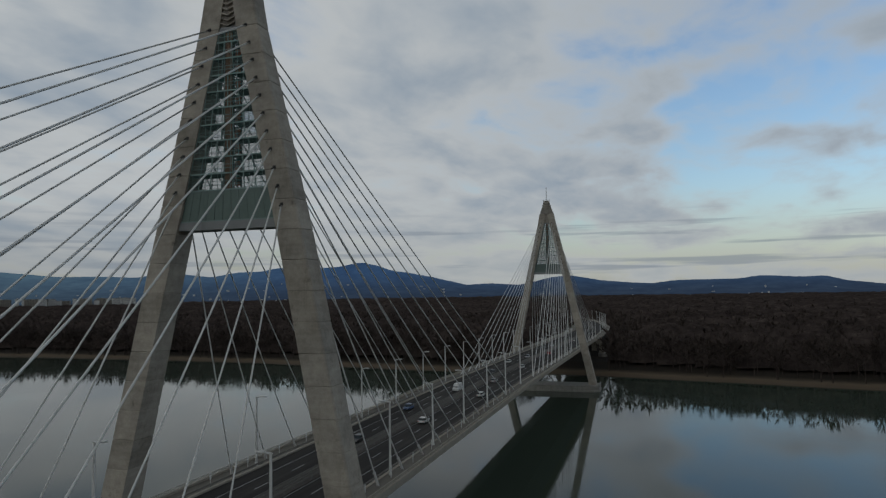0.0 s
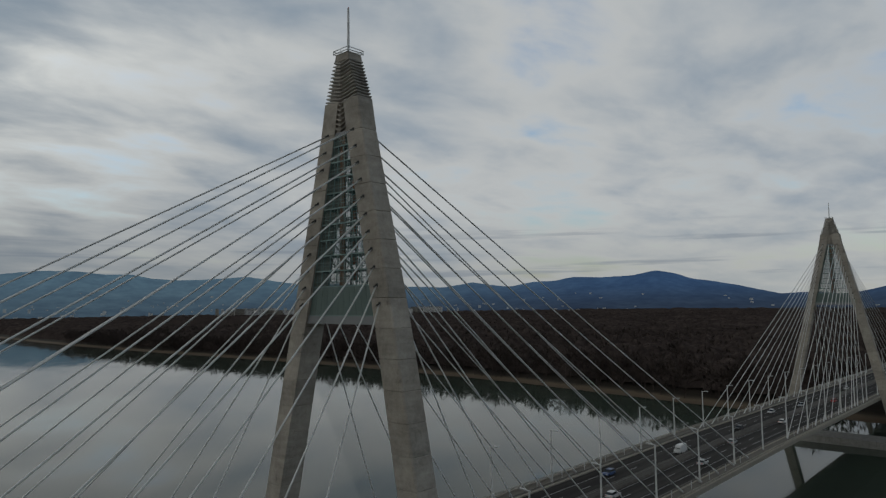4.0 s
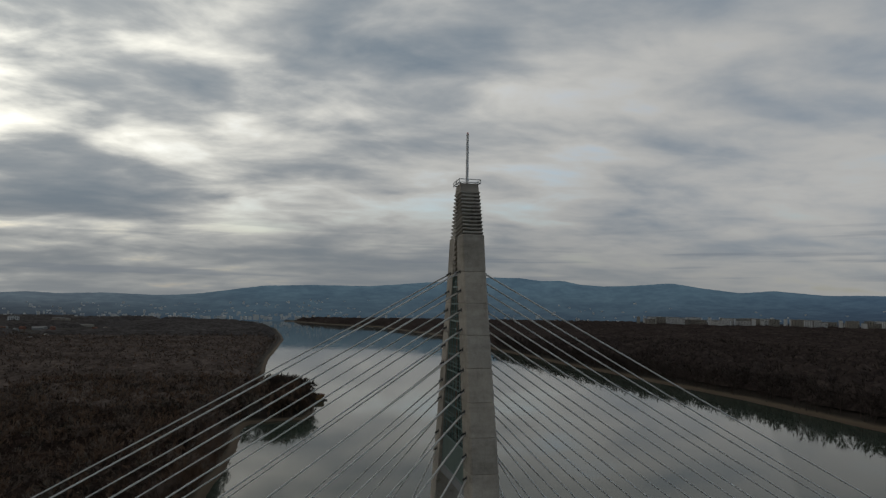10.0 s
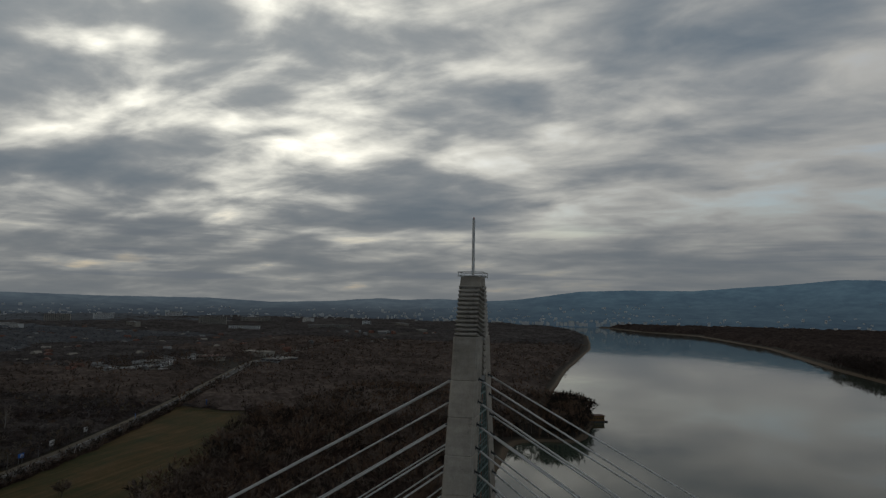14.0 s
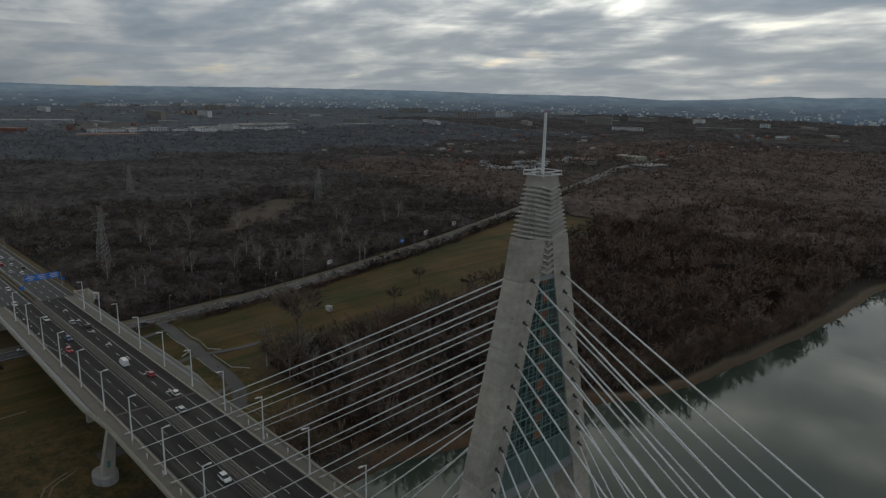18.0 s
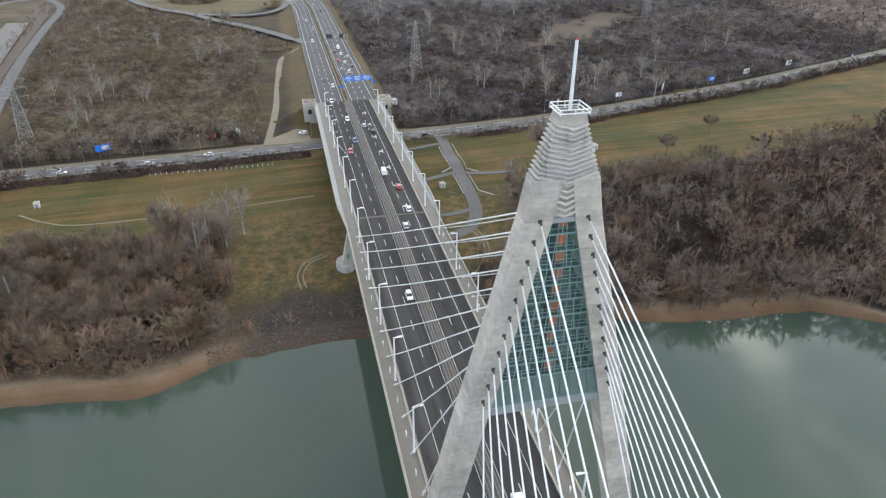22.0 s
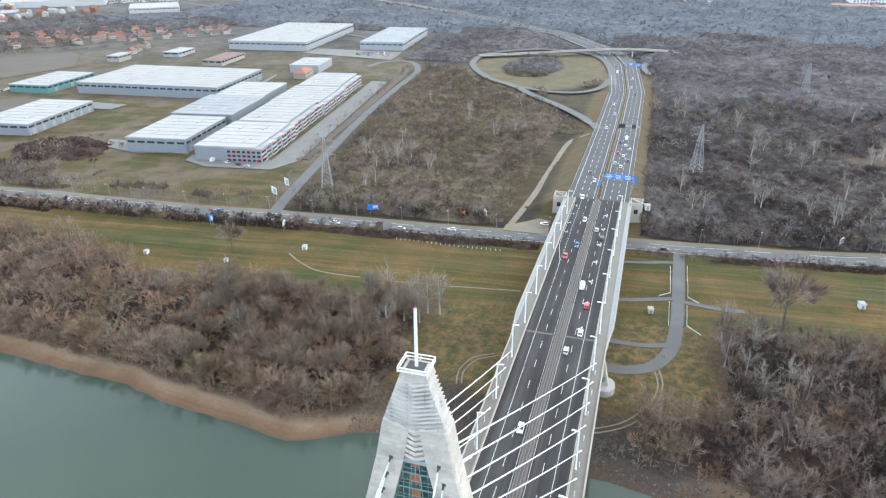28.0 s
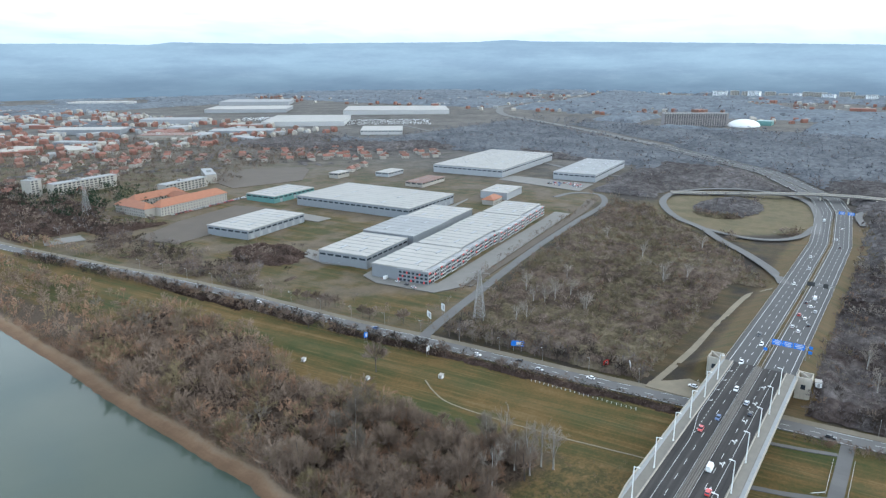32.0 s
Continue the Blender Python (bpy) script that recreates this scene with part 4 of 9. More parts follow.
        for x in (-7, -3.5, 0, 3.5, 7):
            rod(bm, (x, side * 26.5, 3.2), (x, side * 26.5, 4.3), 0.05)
        rod(bm, (-7, side * 26.5, 4.25), (7, side * 26.5, 4.25), 0.04)
    part("pier_fender", bm, M["galv"], pier)
    return base


def panel_frame(half):
    """Mullions and transoms of both glass walls."""
    bm = bmesh.new()
    for s in (-1, 1):
        x = s * 1.42
        for r in range(12):
            z = 65.65 if r == 0 else 67.68 + 2.38 * r
            if z < 92.4:
                bar(bm, (x, -half(z), z), (x, half(z), z), 0.13, 0.18)
        for r in range(1, 11):
            z0, z1 = 67.68 + 2.38 * r, min(67.68 + 2.38 * (r + 1), 92.95)
            n = max(1, round(half(z0) * 2 / 1.9))
            for i in range(n + 1):
                bar(bm, (x, -half(z0) + 2 * half(z0) * i / n, z0), (x, -half(z1) + 2 * half(z1) * i / n, z1), 0.09, 0.09)
            if n > 1:
                z = z0 + 0.75
                bar(bm, (x, -half(z), z), (x, half(z), z), 0.05, 0.05)
    return bm


M["ledge"] = worn("weathered_ledge_concrete", (0.36, 0.335, 0.295), 0.9, 0.35, 0.5, 0.0, 0.5, 0.18, 0.4, 0.03)
M["beacon"] = worn("red_beacon_glass", (0.55, 0.05, 0.04), 0.4, 0.05, 2.0, 0.0, 0.0, 0.0, 0.0)
for px, py in PYLONS:
    pylon(px, py)


def cables():
    for px, py in PYLONS:
        for along in (1, -1):
            for side in (1, -1):
                for k in range(11):
                    z = ANCHOR_Z[k]
                    y0 = py + side * (lerp(INNER, z) + 1.6)
                    x0 = px + along * (lerp(THICK, z) + 0.1)
                    dx = px + along * DECK_X[k]
                    end = Vector((dx, axis_y(dx) + side * 13.9, deck_z(dx) + 1.0))
                    top = Vector((x0, y0, z - 0.1))
                    ob = thing("stay_cable", "taut white-sheathed stay cable from pylon to deck", "stay cable", tuple(end), "stay cables")
                    bm = bmesh.new()
                    n = 10
                    sag = 0.0035 * (top - end).length
                    pts = [end.lerp(top, i / n) - Vector((0, 0, 4 * sag * (i / n) * (1 - i / n))) for i in range(n + 1)]
                    q = (top - end).to_track_quat("Z", "Y").to_matrix()
                    rr = [q @ Vector((0.118 * math.cos(a), 0.118 * math.sin(a), 0)) for a in np.linspace(0, 2 * math.pi, 7)[:-1]]
                    loft(bm, [[p - end + v for v in rr] for p in pts])
                    me = mesh_of("sheath", bm, M["cable"])
                    me.shade_smooth()
                    part("sheath", me, None, ob)
                    bm = bmesh.new()
                    way = (top - end).normalized()
                    rod(bm, -way * 1.2, way * 1.6, 0.24, 8, 0.2)
                    rod(bm, way * 1.6, way * 1.75, 0.27, 8)
                    part("deck_socket", bm, M["steelgrey"], ob, "pale steel guide tube at the deck")


cables()

# ---------------------------------------------------------------- deck, road, rails


def strip(xs, prof, mats):
    """Sweeps a cross-section (list of (offset, height)) along the axis; mats: a material index a side of the section."""
    V, Fq, Mi = [], [], []
    k = len(prof(xs[0]) if callable(prof) else prof)
    for x in xs:
        c, z = axis_y(x), deck_z(x)
        d = (axis_y(x + 1) - axis_y(x - 1)) / 2
        s = math.sqrt(1 + d * d)
        for o, h in (prof(x) if callable(prof) else prof):
            V.append((x - d * o / s, c + o / s, z + h))
    for i in range(len(xs) - 1):
        for j in range(k):
            a, b = i * k + j, i * k + (j + 1) % k
            Fq.append((a, b, b + k, a + k))
            Mi.append(mats[j])
    return V, Fq, Mi


def swept(name, xs, prof, mats, indices, parent=None, label=""):
    V, Fq, Mi = strip(xs, prof, indices)
    first, last = list(range(len(V) // len(xs))), list(range(len(V) - len(V) // len(xs), len(V)))
    me = arrays(name, V, Fq + [first[::-1], last], mats)
    me.polygons.foreach_set("material_index", Mi + [indices[0]] * 2)
    return part(name, me, None, parent, label)


def wide(x):
    """Half width of the deck: it widens past the side piers."""
    return 16.5 + 1.6 * smoothstep(x, 140, 160) + 0.8 * smoothstep(-x, 440, 470)


def rail_ring(s, y, h, w=0.05, d=0.05):
    lo, hi = s * y - w, s * y + w
    return [(lo, h - d), (lo, h + d), (hi, h + d), (hi, h - d)]


deck = thing("bridge_deck", "long grey road deck with two carriageways and side paths", "bridge deck", (0, 0, 0))
BX = list(np.linspace(-1110, -470, 33)) + list(np.linspace(-450, 150, 61)) + list(np.linspace(157, 297, 21))


def deck_section(x):
    w = float(wide(x))
    return [(-w, -0.1), (-w, -0.75), (-w + 2.2, -1.4), (-8.5, -3.4), (8.5, -3.4), (w - 2.2, -1.4), (w, -0.75), (w, -0.1), (12.3, -0.06), (-12.3, -0.06)]


swept("box_girder", BX, deck_section, [M["girder"], M["deckedge"]], [1, 1, 0, 0, 0, 1, 1, 0, 0, 0], deck, "pale grey steel box girder")
for s in (1, -1):
    swept("carriageway", BX, [(s * 12.1, -0.05), (s * 12.1, 0.0), (s * 1.55, 0.06), (s * 1.55, -0.05)] if s < 0 else [(1.55, -0.05), (1.55, 0.06), (12.1, 0.0), (12.1, -0.05)],
          [M["asphalt"]], [0, 0, 0, 0], deck, "dark asphalt carriageway")
    lo, hi = sorted((s * 12.75, s * 16.2))
    swept("footway", BX, [(lo, -0.08), (lo, 0.16), (hi, 0.16), (hi, -0.08)], [M["walkway"]], [0] * 4, deck, "brown-grey side path")
    lo, hi = sorted((s * 12.15, s * 12.72))
    swept("kerb", BX, [(lo, -0.08), (lo, 0.28), (hi, 0.28), (hi, -0.08)], [M["deckedge"]], [0] * 4, deck, "pale concrete kerb")
    swept("edge_beam", BX, (lambda x, s=s: rail_ring(s, float(wide(x)) - 0.1, 0.2, 0.22, 0.3)), [M["deckedge"]], [0] * 4, deck, "pale concrete edge beam")
swept("median", BX, [(-1.5, -0.05), (-1.5, 0.14), (1.5, 0.14), (1.5, -0.05)], [M["median"]], [0] * 4, deck, "grey median strip")


def road_paint():
    """Lane lines of the bridge and of the motorway behind it."""
    def quad(V, Fq, xa, xb, o, w):
        k = len(V)
        for x in (xa, xb):
            c, z = axis_y(x), deck_z(x)
            h = 0.06 * (12.1 - abs(o)) / 10.55 + 0.012
            V += [(x, c + o - w / 2, z + h), (x, c + o + w / 2, z + h)]
        Fq.append((k, k + 1, k + 3, k + 2))
    for o in (-8.5, -1.95, 1.95, 8.5):
        V, Fq = [], []
        for xa in np.arange(-1100, 204 if o > 8 else 295, 9.0):
            quad(V, Fq, xa, min(xa + 9.0, 204 if o > 8 else 297), o, 0.15)
        part("edge_line", arrays("edge_line", V, Fq, M["white"]), None, deck, "white edge line")
    # the outer line swings out where the exit lane begins
    V, Fq = [], []
    for xa in np.arange(204, 294, 6.0):
        k = len(V)
        for x in (xa, xa + 6.0):
            o = 8.5 + 3.1 * float(smoothstep(x, 204, 232))
            V += [(x, axis_y(x) + o + w, deck_z(x) + 0.06 * (12.1 - o) / 10.55 + 0.012) for w in (-0.09, 0.09)]
        Fq.append((k, k + 1, k + 3, k + 2))
    part("edge_line", arrays("edge_line", V, Fq, M["white"]), None, deck, "white edge line")
    for xa in np.arange(-440, 296, 12.0):
        for o in (-5.2, 5.2):
            V, Fq = [], []
            quad(V, Fq, xa, xa + 4.5, o, 0.17)
            part("lane_dash", arrays("lane_dash", V, Fq, M["white"]), None, deck)


road_paint()
for s in (1, -1):
    for g in (0.45, 1.2):
        swept("guard_rail", BX, [(s * g - 0.06, 0.55), (s * g - 0.06, 0.85), (s * g + 0.06, 0.85), (s * g + 0.06, 0.55)], [M["rustrail"]], [0] * 4, deck, "brown-grey median guard rail")
    g = 12.45
    swept("guard_rail", BX, [(s * g - 0.06, 0.65), (s * g - 0.06, 0.95), (s * g + 0.06, 0.95), (s * g + 0.06, 0.65)], [M["rustrail"]], [0] * 4, deck, "brown-grey road guard rail")
    for h in (0.5, 1.1):
        swept("handrail", BX, (lambda x, s=s, h=h: rail_ring(s, float(wide(x)) - 0.25, h, 0.035, 0.03)), [M["railing"]], [0] * 4, deck, "pale steel handrail")

# ---------------------------------------------------------------- roads and paths on the land


def curve_through(pts, step=5.0):
    """Evenly spaced points on a smooth line through the given ones."""
    P = [Vector((*p, 0)) for p in pts]
    P = [P[0] * 2 - P[1]] + P + [P[-1] * 2 - P[-2]]
    out = []
    for a, b, c, d in zip(P, P[1:], P[2:], P[3:]):
        n = max(1, int((c - b).length / step))
        for i in range(n):
            t = i / n
            out.append(0.5 * (2 * b + (c - a) * t + (2 * a - 5 * b + 4 * c - d) * t * t + (3 * b - a - 3 * c + d) * t * t * t))
    return out + [P[-2]]


def ribbon(name, pts, width, mat, parent=None, label="", rise=0.3, height=None, step=5.0, side=0.0, thick=0.5):
    line = curve_through(pts, step) if len(pts) > 2 or step < 50 else [Vector((*p, 0)) for p in pts]
    V, Fq = [], []
    for i, p in enumerate(line):
        d = (line[min(i + 1, len(line) - 1)] - line[max(i - 1, 0)]).normalized()
        nrm = Vector((-d.y, d.x, 0))
        c = p + nrm * side
        z = (float(land(np.array(c.x), np.array(c.y))) if height is None else height(c.x, c.y)) + rise
        for o, h in ((-1, -thick), (-1, 0), (1, 0), (1, -thick)):
            q = c + nrm * (o * width / 2)
            V.append((q.x, q.y, z + h))
    for i in range(len(line) - 1):
        for j in range(3):
            a = i * 4 + j
            Fq.append((a, a + 4, a + 5, a + 1))
    Fq += [(0, 1, 2, 3), tuple(len(V) - 4 + i for i in (3, 2, 1, 0))]
    return part(name, arrays(name, V, Fq, mat), None, parent, label)


road = thing("road", "grey worn country road along the dike", "road", kind="structure")
dike_pts = [(x, y) for y, x in ROAD_E][::-1]
ribbon("carriageway", dike_pts, 10.0, M["asphaltold"], road, "", 0.32)
ribbon("shoulder", dike_pts, 4.6, M["verge"] if "verge" in M else M["walkway"], road, "dusty verge", 0.27, side=7.6)
for o in (-4.3, 4.3):
    ribbon("edge_line", dike_pts, 0.22, M["white"], road, "", 0.345, side=o)
for k in range(40):
    y = -190 + 12 * k
    x0, x1 = float(arr(ROAD_E, y)), float(arr(ROAD_E, y + 4))
    ribbon("lane_dash", [(x0, y), (x1, y + 4)], 0.2, M["white"], road, "", 0.35, step=99)

side_road = thing("road", "straight pale side road past the warehouses", "road", kind="structure")
ribbon("carriageway", [(247, 170), (266, 177), (380, 197), (482, 213), (600, 226), (684, 235), (735, 262), (726, 293), (690, 300)], 7.0, M["asphaltold"], side_road, "", 0.34)

moto = thing("road", "dark multi-lane motorway running inland from the bridge", "road", kind="structure")
MX = list(np.linspace(297, 860, 80)) + list(np.linspace(870, 1288, 40))
for s in (1, -1):
    lo, hi = sorted((s * 1.6, s * 16.5))
    swept("carriageway", MX, [(lo, -0.4), (lo, 0.05), (hi, 0.03), (hi, -0.4)], [M["motorway"]], [0] * 4, moto)
    lo, hi = sorted((s * 1.0, s * 1.15))
    swept("guard_rail", MX, [(lo, 0.5), (lo, 0.9), (hi, 0.9), (hi, 0.5)], [M["galv"]], [0] * 4, moto)
    lo, hi = sorted((s * 16.6, s * 16.75))
    swept("guard_rail", MX, [(lo, 0.5), (lo, 0.85), (hi, 0.85), (hi, 0.5)], [M["galv"]], [0] * 4, moto)
    for o in (2.5, 14.0):
        lo, hi = sorted((s * o, s * (o + 0.25)))
        swept("edge_line", MX, [(lo, 0.0), (lo, 0.062), (hi, 0.062), (hi, 0.0)], [M["white"]], [0] * 4, moto)
swept("median", MX, [(-1.6, -0.4), (-1.6, 0.12), (1.6, 0.12), (1.6, -0.4)], [M["ground"]], [0] * 4, moto)
for xa in np.arange(300, 800, 12.0):
    for o in (-10.2, -6.4, 6.4, 10.2):
        V = [(x, axis_y(x) + o + w, deck_z(x) + 0.07) for x in (xa, xa + 5) for w in (-0.13, 0.13)]
        part("lane_dash", arrays("lane_dash", V, [(0, 1, 3, 2)], M["white"]), None, moto)
LOOP = [(655, 14), (690, 17), (755, 25), (815, 40), (855, 70), (868, 115), (845, 160), (800, 186), (750, 186), (705, 172), (655, 143), (622, 110), (585, 84), (548, 54), (505, 26), (468, 13)]
ramp = thing("road", "curved grey slip road looping round a meadow", "road", kind="structure")
ribbon("carriageway", LOOP, 8.0, M["asphaltold"], ramp, "", 0.55, height=lambda x, y: max(float(land(np.array(x), np.array(y))), 8.2))
ribbon("slip_lane", [(622, 110), (606, 70), (612, 42), (640, 25), (690, 19)], 6.5, M["asphaltold"], ramp, "", 0.5, height=lambda x, y: max(float(land(np.array(x), np.array(y))), 8.2))
ribbon("slip_lane", [(690, -17), (650, -22), (720, -20), (770, -12), (800, -20), (850, -60)][2:], 7, M["asphaltold"], ramp, "", 0.5, height=lambda x, y: max(float(land(np.array(x), np.array(y))), 8.2))
far_road = thing("road", "pale trunk road curving away between woods", "road", kind="structure")
ribbon("carriageway", [(1288, 370), (1450, 560), (1640, 810), (1770, 985), (1950, 1110), (2135, 1178), (2590, 1170), (3300, 1300)], 24, M["asphaltold"], far_road, "", 1.2, step=25)
ribbon("carriageway", [(870, 120), (900, 165), (880, 260), (930, 420), (1200, 800), (1500, 1330)], 9, M["asphaltold"], far_road, "", 0.8, step=15)

# overpass
over = thing("overpass", "low grey concrete road overpass on slab piers", "overpass", (842, 0, 0))
OVER = [(790 - 842, 190), (818 - 842, 130), (836 - 842, 70), (846 - 842, 10), (856 - 842, -60), (880 - 842, -160), (960 - 842, -420), (1060 - 842, -700)]
ribbon("deck", OVER, 12, M["asphaltold"], over, "", 0.0, height=lambda x, y: 9.2 + 6.3 * float(np.exp(-((y - 5) / 95.0) ** 2)), thick=1.3)
for y in (32, 4, -24):
    bm = bmesh.new()
    box(bm, 2 - 5, 2 + 5, y - 0.7, y + 0.7, 7.5, 14.0, 0.1)
    part("pier", bm, M["deckedge"], over)
for o in (-5.8, 5.8):
    ribbon("parapet", OVER, 0.3, M["deckedge"], over, "", 0.9, height=lambda x, y: 9.2 + 6.3 * float(np.exp(-((y - 5) / 95.0) ** 2)), side=o, thick=0.9)

# paths
paths = thing("path", "grey asphalt paths looping through the dike meadow", "path", kind="structure")
for pts, w in (([(260, -45), (235, -44.6), (215.6, -44.3), (201, -44), (187.6, -43.1), (174.8, -41.3), (165.2, -37.5), (159.2, -32.9), (155.6, -25.2), (155, -17), (155, 14)], 5.4), ([(215, -42), (211, -30), (207, -14)], 3.0), ([(213.7, -46), (212.4, -55), (211.5, -64), (212.3, -71)], 3.0),
               ([(177, -40), (174.1, -30), (174.3, -14)], 3.0), ([(248, -42), (245, -30), (242, -14)], 2.5)):
    ribbon("path", pts, w, M["asphaltold"], paths, "", 0.22, step=3)
for pts, w in (([(262, 43), (300, 39), (328, 37), (380, 35), (434, 32), (450, 26), (452, 18)], 3.6), ([(207, 140), (201, 130), (196, 112), (199, 59), (204, 23)], 0.8),
               ([(160.6, -36.8), (150.4, -38.4), (140, -36.8), (129.6, -31.6), (124, -25.6), (119.8, -17.6)], 0.6), ([(159.6, -35.2), (150, -36.8), (140.4, -35.2), (131, -30.2), (125.6, -24.6), (121.6, -17)], 0.6),
               ([(152, 21), (146.9, 28.5), (138.5, 31.5), (131.8, 30.5)], 0.6), ([(152.6, 23.4), (147.5, 30.4), (138.5, 33.3), (131, 32.2)], 0.6)):
    ribbon("track", pts, w, M["track"], paths, "beaten earth track", 0.12, step=3)
for line in ([(242.9, -40.9), (217.9, -40.9), (214.7, -36.2)], [(245.3, -48.4), (216.5, -48.2), (213.2, -52.8)], [(211.2, -40.6), (190.4, -40.2)], [(209.9, -47.8), (192.4, -47.3), (186.6, -52.5)]):
    rail = thing("guard_rail", "low white guard rail beside the path", "guard rail", (0, 0, 0), "guard rails by the path")
    for (xa, ya), (xb, yb) in zip(line, line[1:]):
        n = max(2, int(math.hypot(xb - xa, yb - ya) / 4))
        for i in range(n):
            (xc, yc), (xd, yd) = [(xa + (xb - xa) * k / n, ya + (yb - ya) * k / n) for k in (i, i + 1)]
            zc, zd = [float(land(np.array(u), np.array(v))) + 0.25 for u, v in ((xc, yc), (xd, yd))]
            bm = bmesh.new()
            bar(bm, (xc, yc, zc + 0.7), (xd, yd, zd + 0.7), 0.08, 0.28)
            part("beam", bm, M["steelgrey"], rail)
            bm = bmesh.new()
            box(bm, xc - 0.07, xc + 0.07, yc - 0.07, yc + 0.07, zc - 0.6, zc + 0.82, 0.01)
            part("post", bm, M["galv"], rail)
yard = thing("pavement", "pale concrete yard round the warehouses", "yard", kind="structure")


def slab(name, corners, z, mat, parent, thick=0.4):
    bm = bmesh.new()
    loft(bm, [[(x, y, z - thick) for x, y in corners], [(x, y, z) for x, y in corners]])
    return part(name, bm, mat, parent)


slab("yard_slab", [(312, 262), (318, 214), (340, 205), (612, 244), (612, 262), (336, 224), (333, 285), (320, 282)], 7.75, M["yard"], yard)
slab("yard_slab", [(326, 330), (334, 300), (352, 304), (350, 372), (332, 360)], 7.72, M["yard"], yard)
slab("yard_slab", [(430, 440), (450, 440), (450, 515), (425, 510)], 7.7, M["yard"], yard)
slab("yard_slab", [(480, 362), (620, 380), (612, 376), (486, 350)], 7.7, M["yard"], yard)
slab("yard_slab", [(740, 290), (800, 296), (800, 420), (760, 420)], 7.8, M["yard"], yard)
slab("forecourt", [(263, 20), (263, 44), (270, 44), (276, 36), (284, 28), (282, 22)], 7.5, M["track"], yard)

fields = thing("field", "bare brown ploughed plots beside the sheds", "field", kind="structure")
for edge in ([(296, 482), (342, 486), (452, 524), (436, 578), (352, 560), (282, 528)], [(505, 668), (600, 640), (672, 700), (690, 728), (618, 792), (540, 800)], [(345, 200), (640, 236), (690, 246), (700, 262), (620, 243), (345, 205)]):
    bm = bmesh.new()
    loft(bm, [[(x, y, 6.5) for x, y in edge], [(x, y, 7.62) for x, y in edge]])
    part("plot", bm, M["soil"], fields)
slab("yard_slab", [(224, 572), (232, 592), (262, 584), (256, 562)], 7.66, M["yard"], yard)

# ---------------------------------------------------------------- buildings
GZ = 7.2


def shell(bm, L, W, h, eave=0.0):
    box(bm, 0, L, 0, W, -1.0, h)


def warehouse(x, y, rz, L, W, h, wall, roof, label, ribs=True, doors=(), bands=True, red=False, z=GZ):
    """A long flat-roofed shed; its origin is the corner at (x, y), its length runs along its own x."""
    ob = thing("warehouse", label, "warehouse", (x, y, z), "warehouses", "", rz)
    bm = bmesh.new()
    shell(bm, L, W, h)
    part("wall", bm, wall, ob)
    bm = bmesh.new()
    box(bm, -0.35, L + 0.35, -0.35, W + 0.35, h, h + 0.55)
    top = part("roof", bm, roof, ob, "pale flat roof")
    bm = bmesh.new()
    n = max(2, int(L / 9))
    for i in range(n + 1):
        xx = L * i / n
        box(bm, max(xx - 0.25, -0.2), min(xx + 0.25, L + 0.2), 0, W, h + 0.555, h + 0.75)
    part("roof_seams", bm, M["roofgrey"], top)
    if ribs:
        k = max(1, int(L / 28))
        for i in range(k):
            for yy in (W * 0.28, W * 0.7):
                bm = bmesh.new()
                xx = L * (i + 0.5) / k
                box(bm, xx - 5, xx + 5, yy - 1.1, yy + 1.1, h + 0.56, h + 1.05, 0.12)
                part("skylight", bm, M["cladlight"], top, "rooflight strip")
    if bands:
        for face, span in (("s", L), ("n", L), ("w", W), ("e", W)):
            m = max(2, int(span / 7.5))
            for i in range(m):
                a, b = span * i / m + 1.0, span * (i + 1) / m - 1.0
                bm = bmesh.new()
                zz = h * 0.66
                if face == "s":
                    box(bm, a, b, -0.06, 0.1, zz, zz + 1.5)
                elif face == "n":
                    box(bm, a, b, W - 0.1, W + 0.06, zz, zz + 1.5)
                elif face == "w":
                    box(bm, -0.06, 0.1, a, b, zz, zz + 1.5)
                else:
                    box(bm, L - 0.1, L + 0.06, a, b, zz, zz + 1.5)
                part("window", bm, M["window"], ob)
    for i in range(doors if isinstance(doors, int) else 0):
        bm = bmesh.new()
        xx = L * (i + 0.5) / doors
        box(bm, xx - 2.0, xx + 2.0, -0.12, 0.1, 0.2, 4.4, 0.05)
        part("loading_door", bm, M["cladlight"], ob, "pale loading door")
    return ob


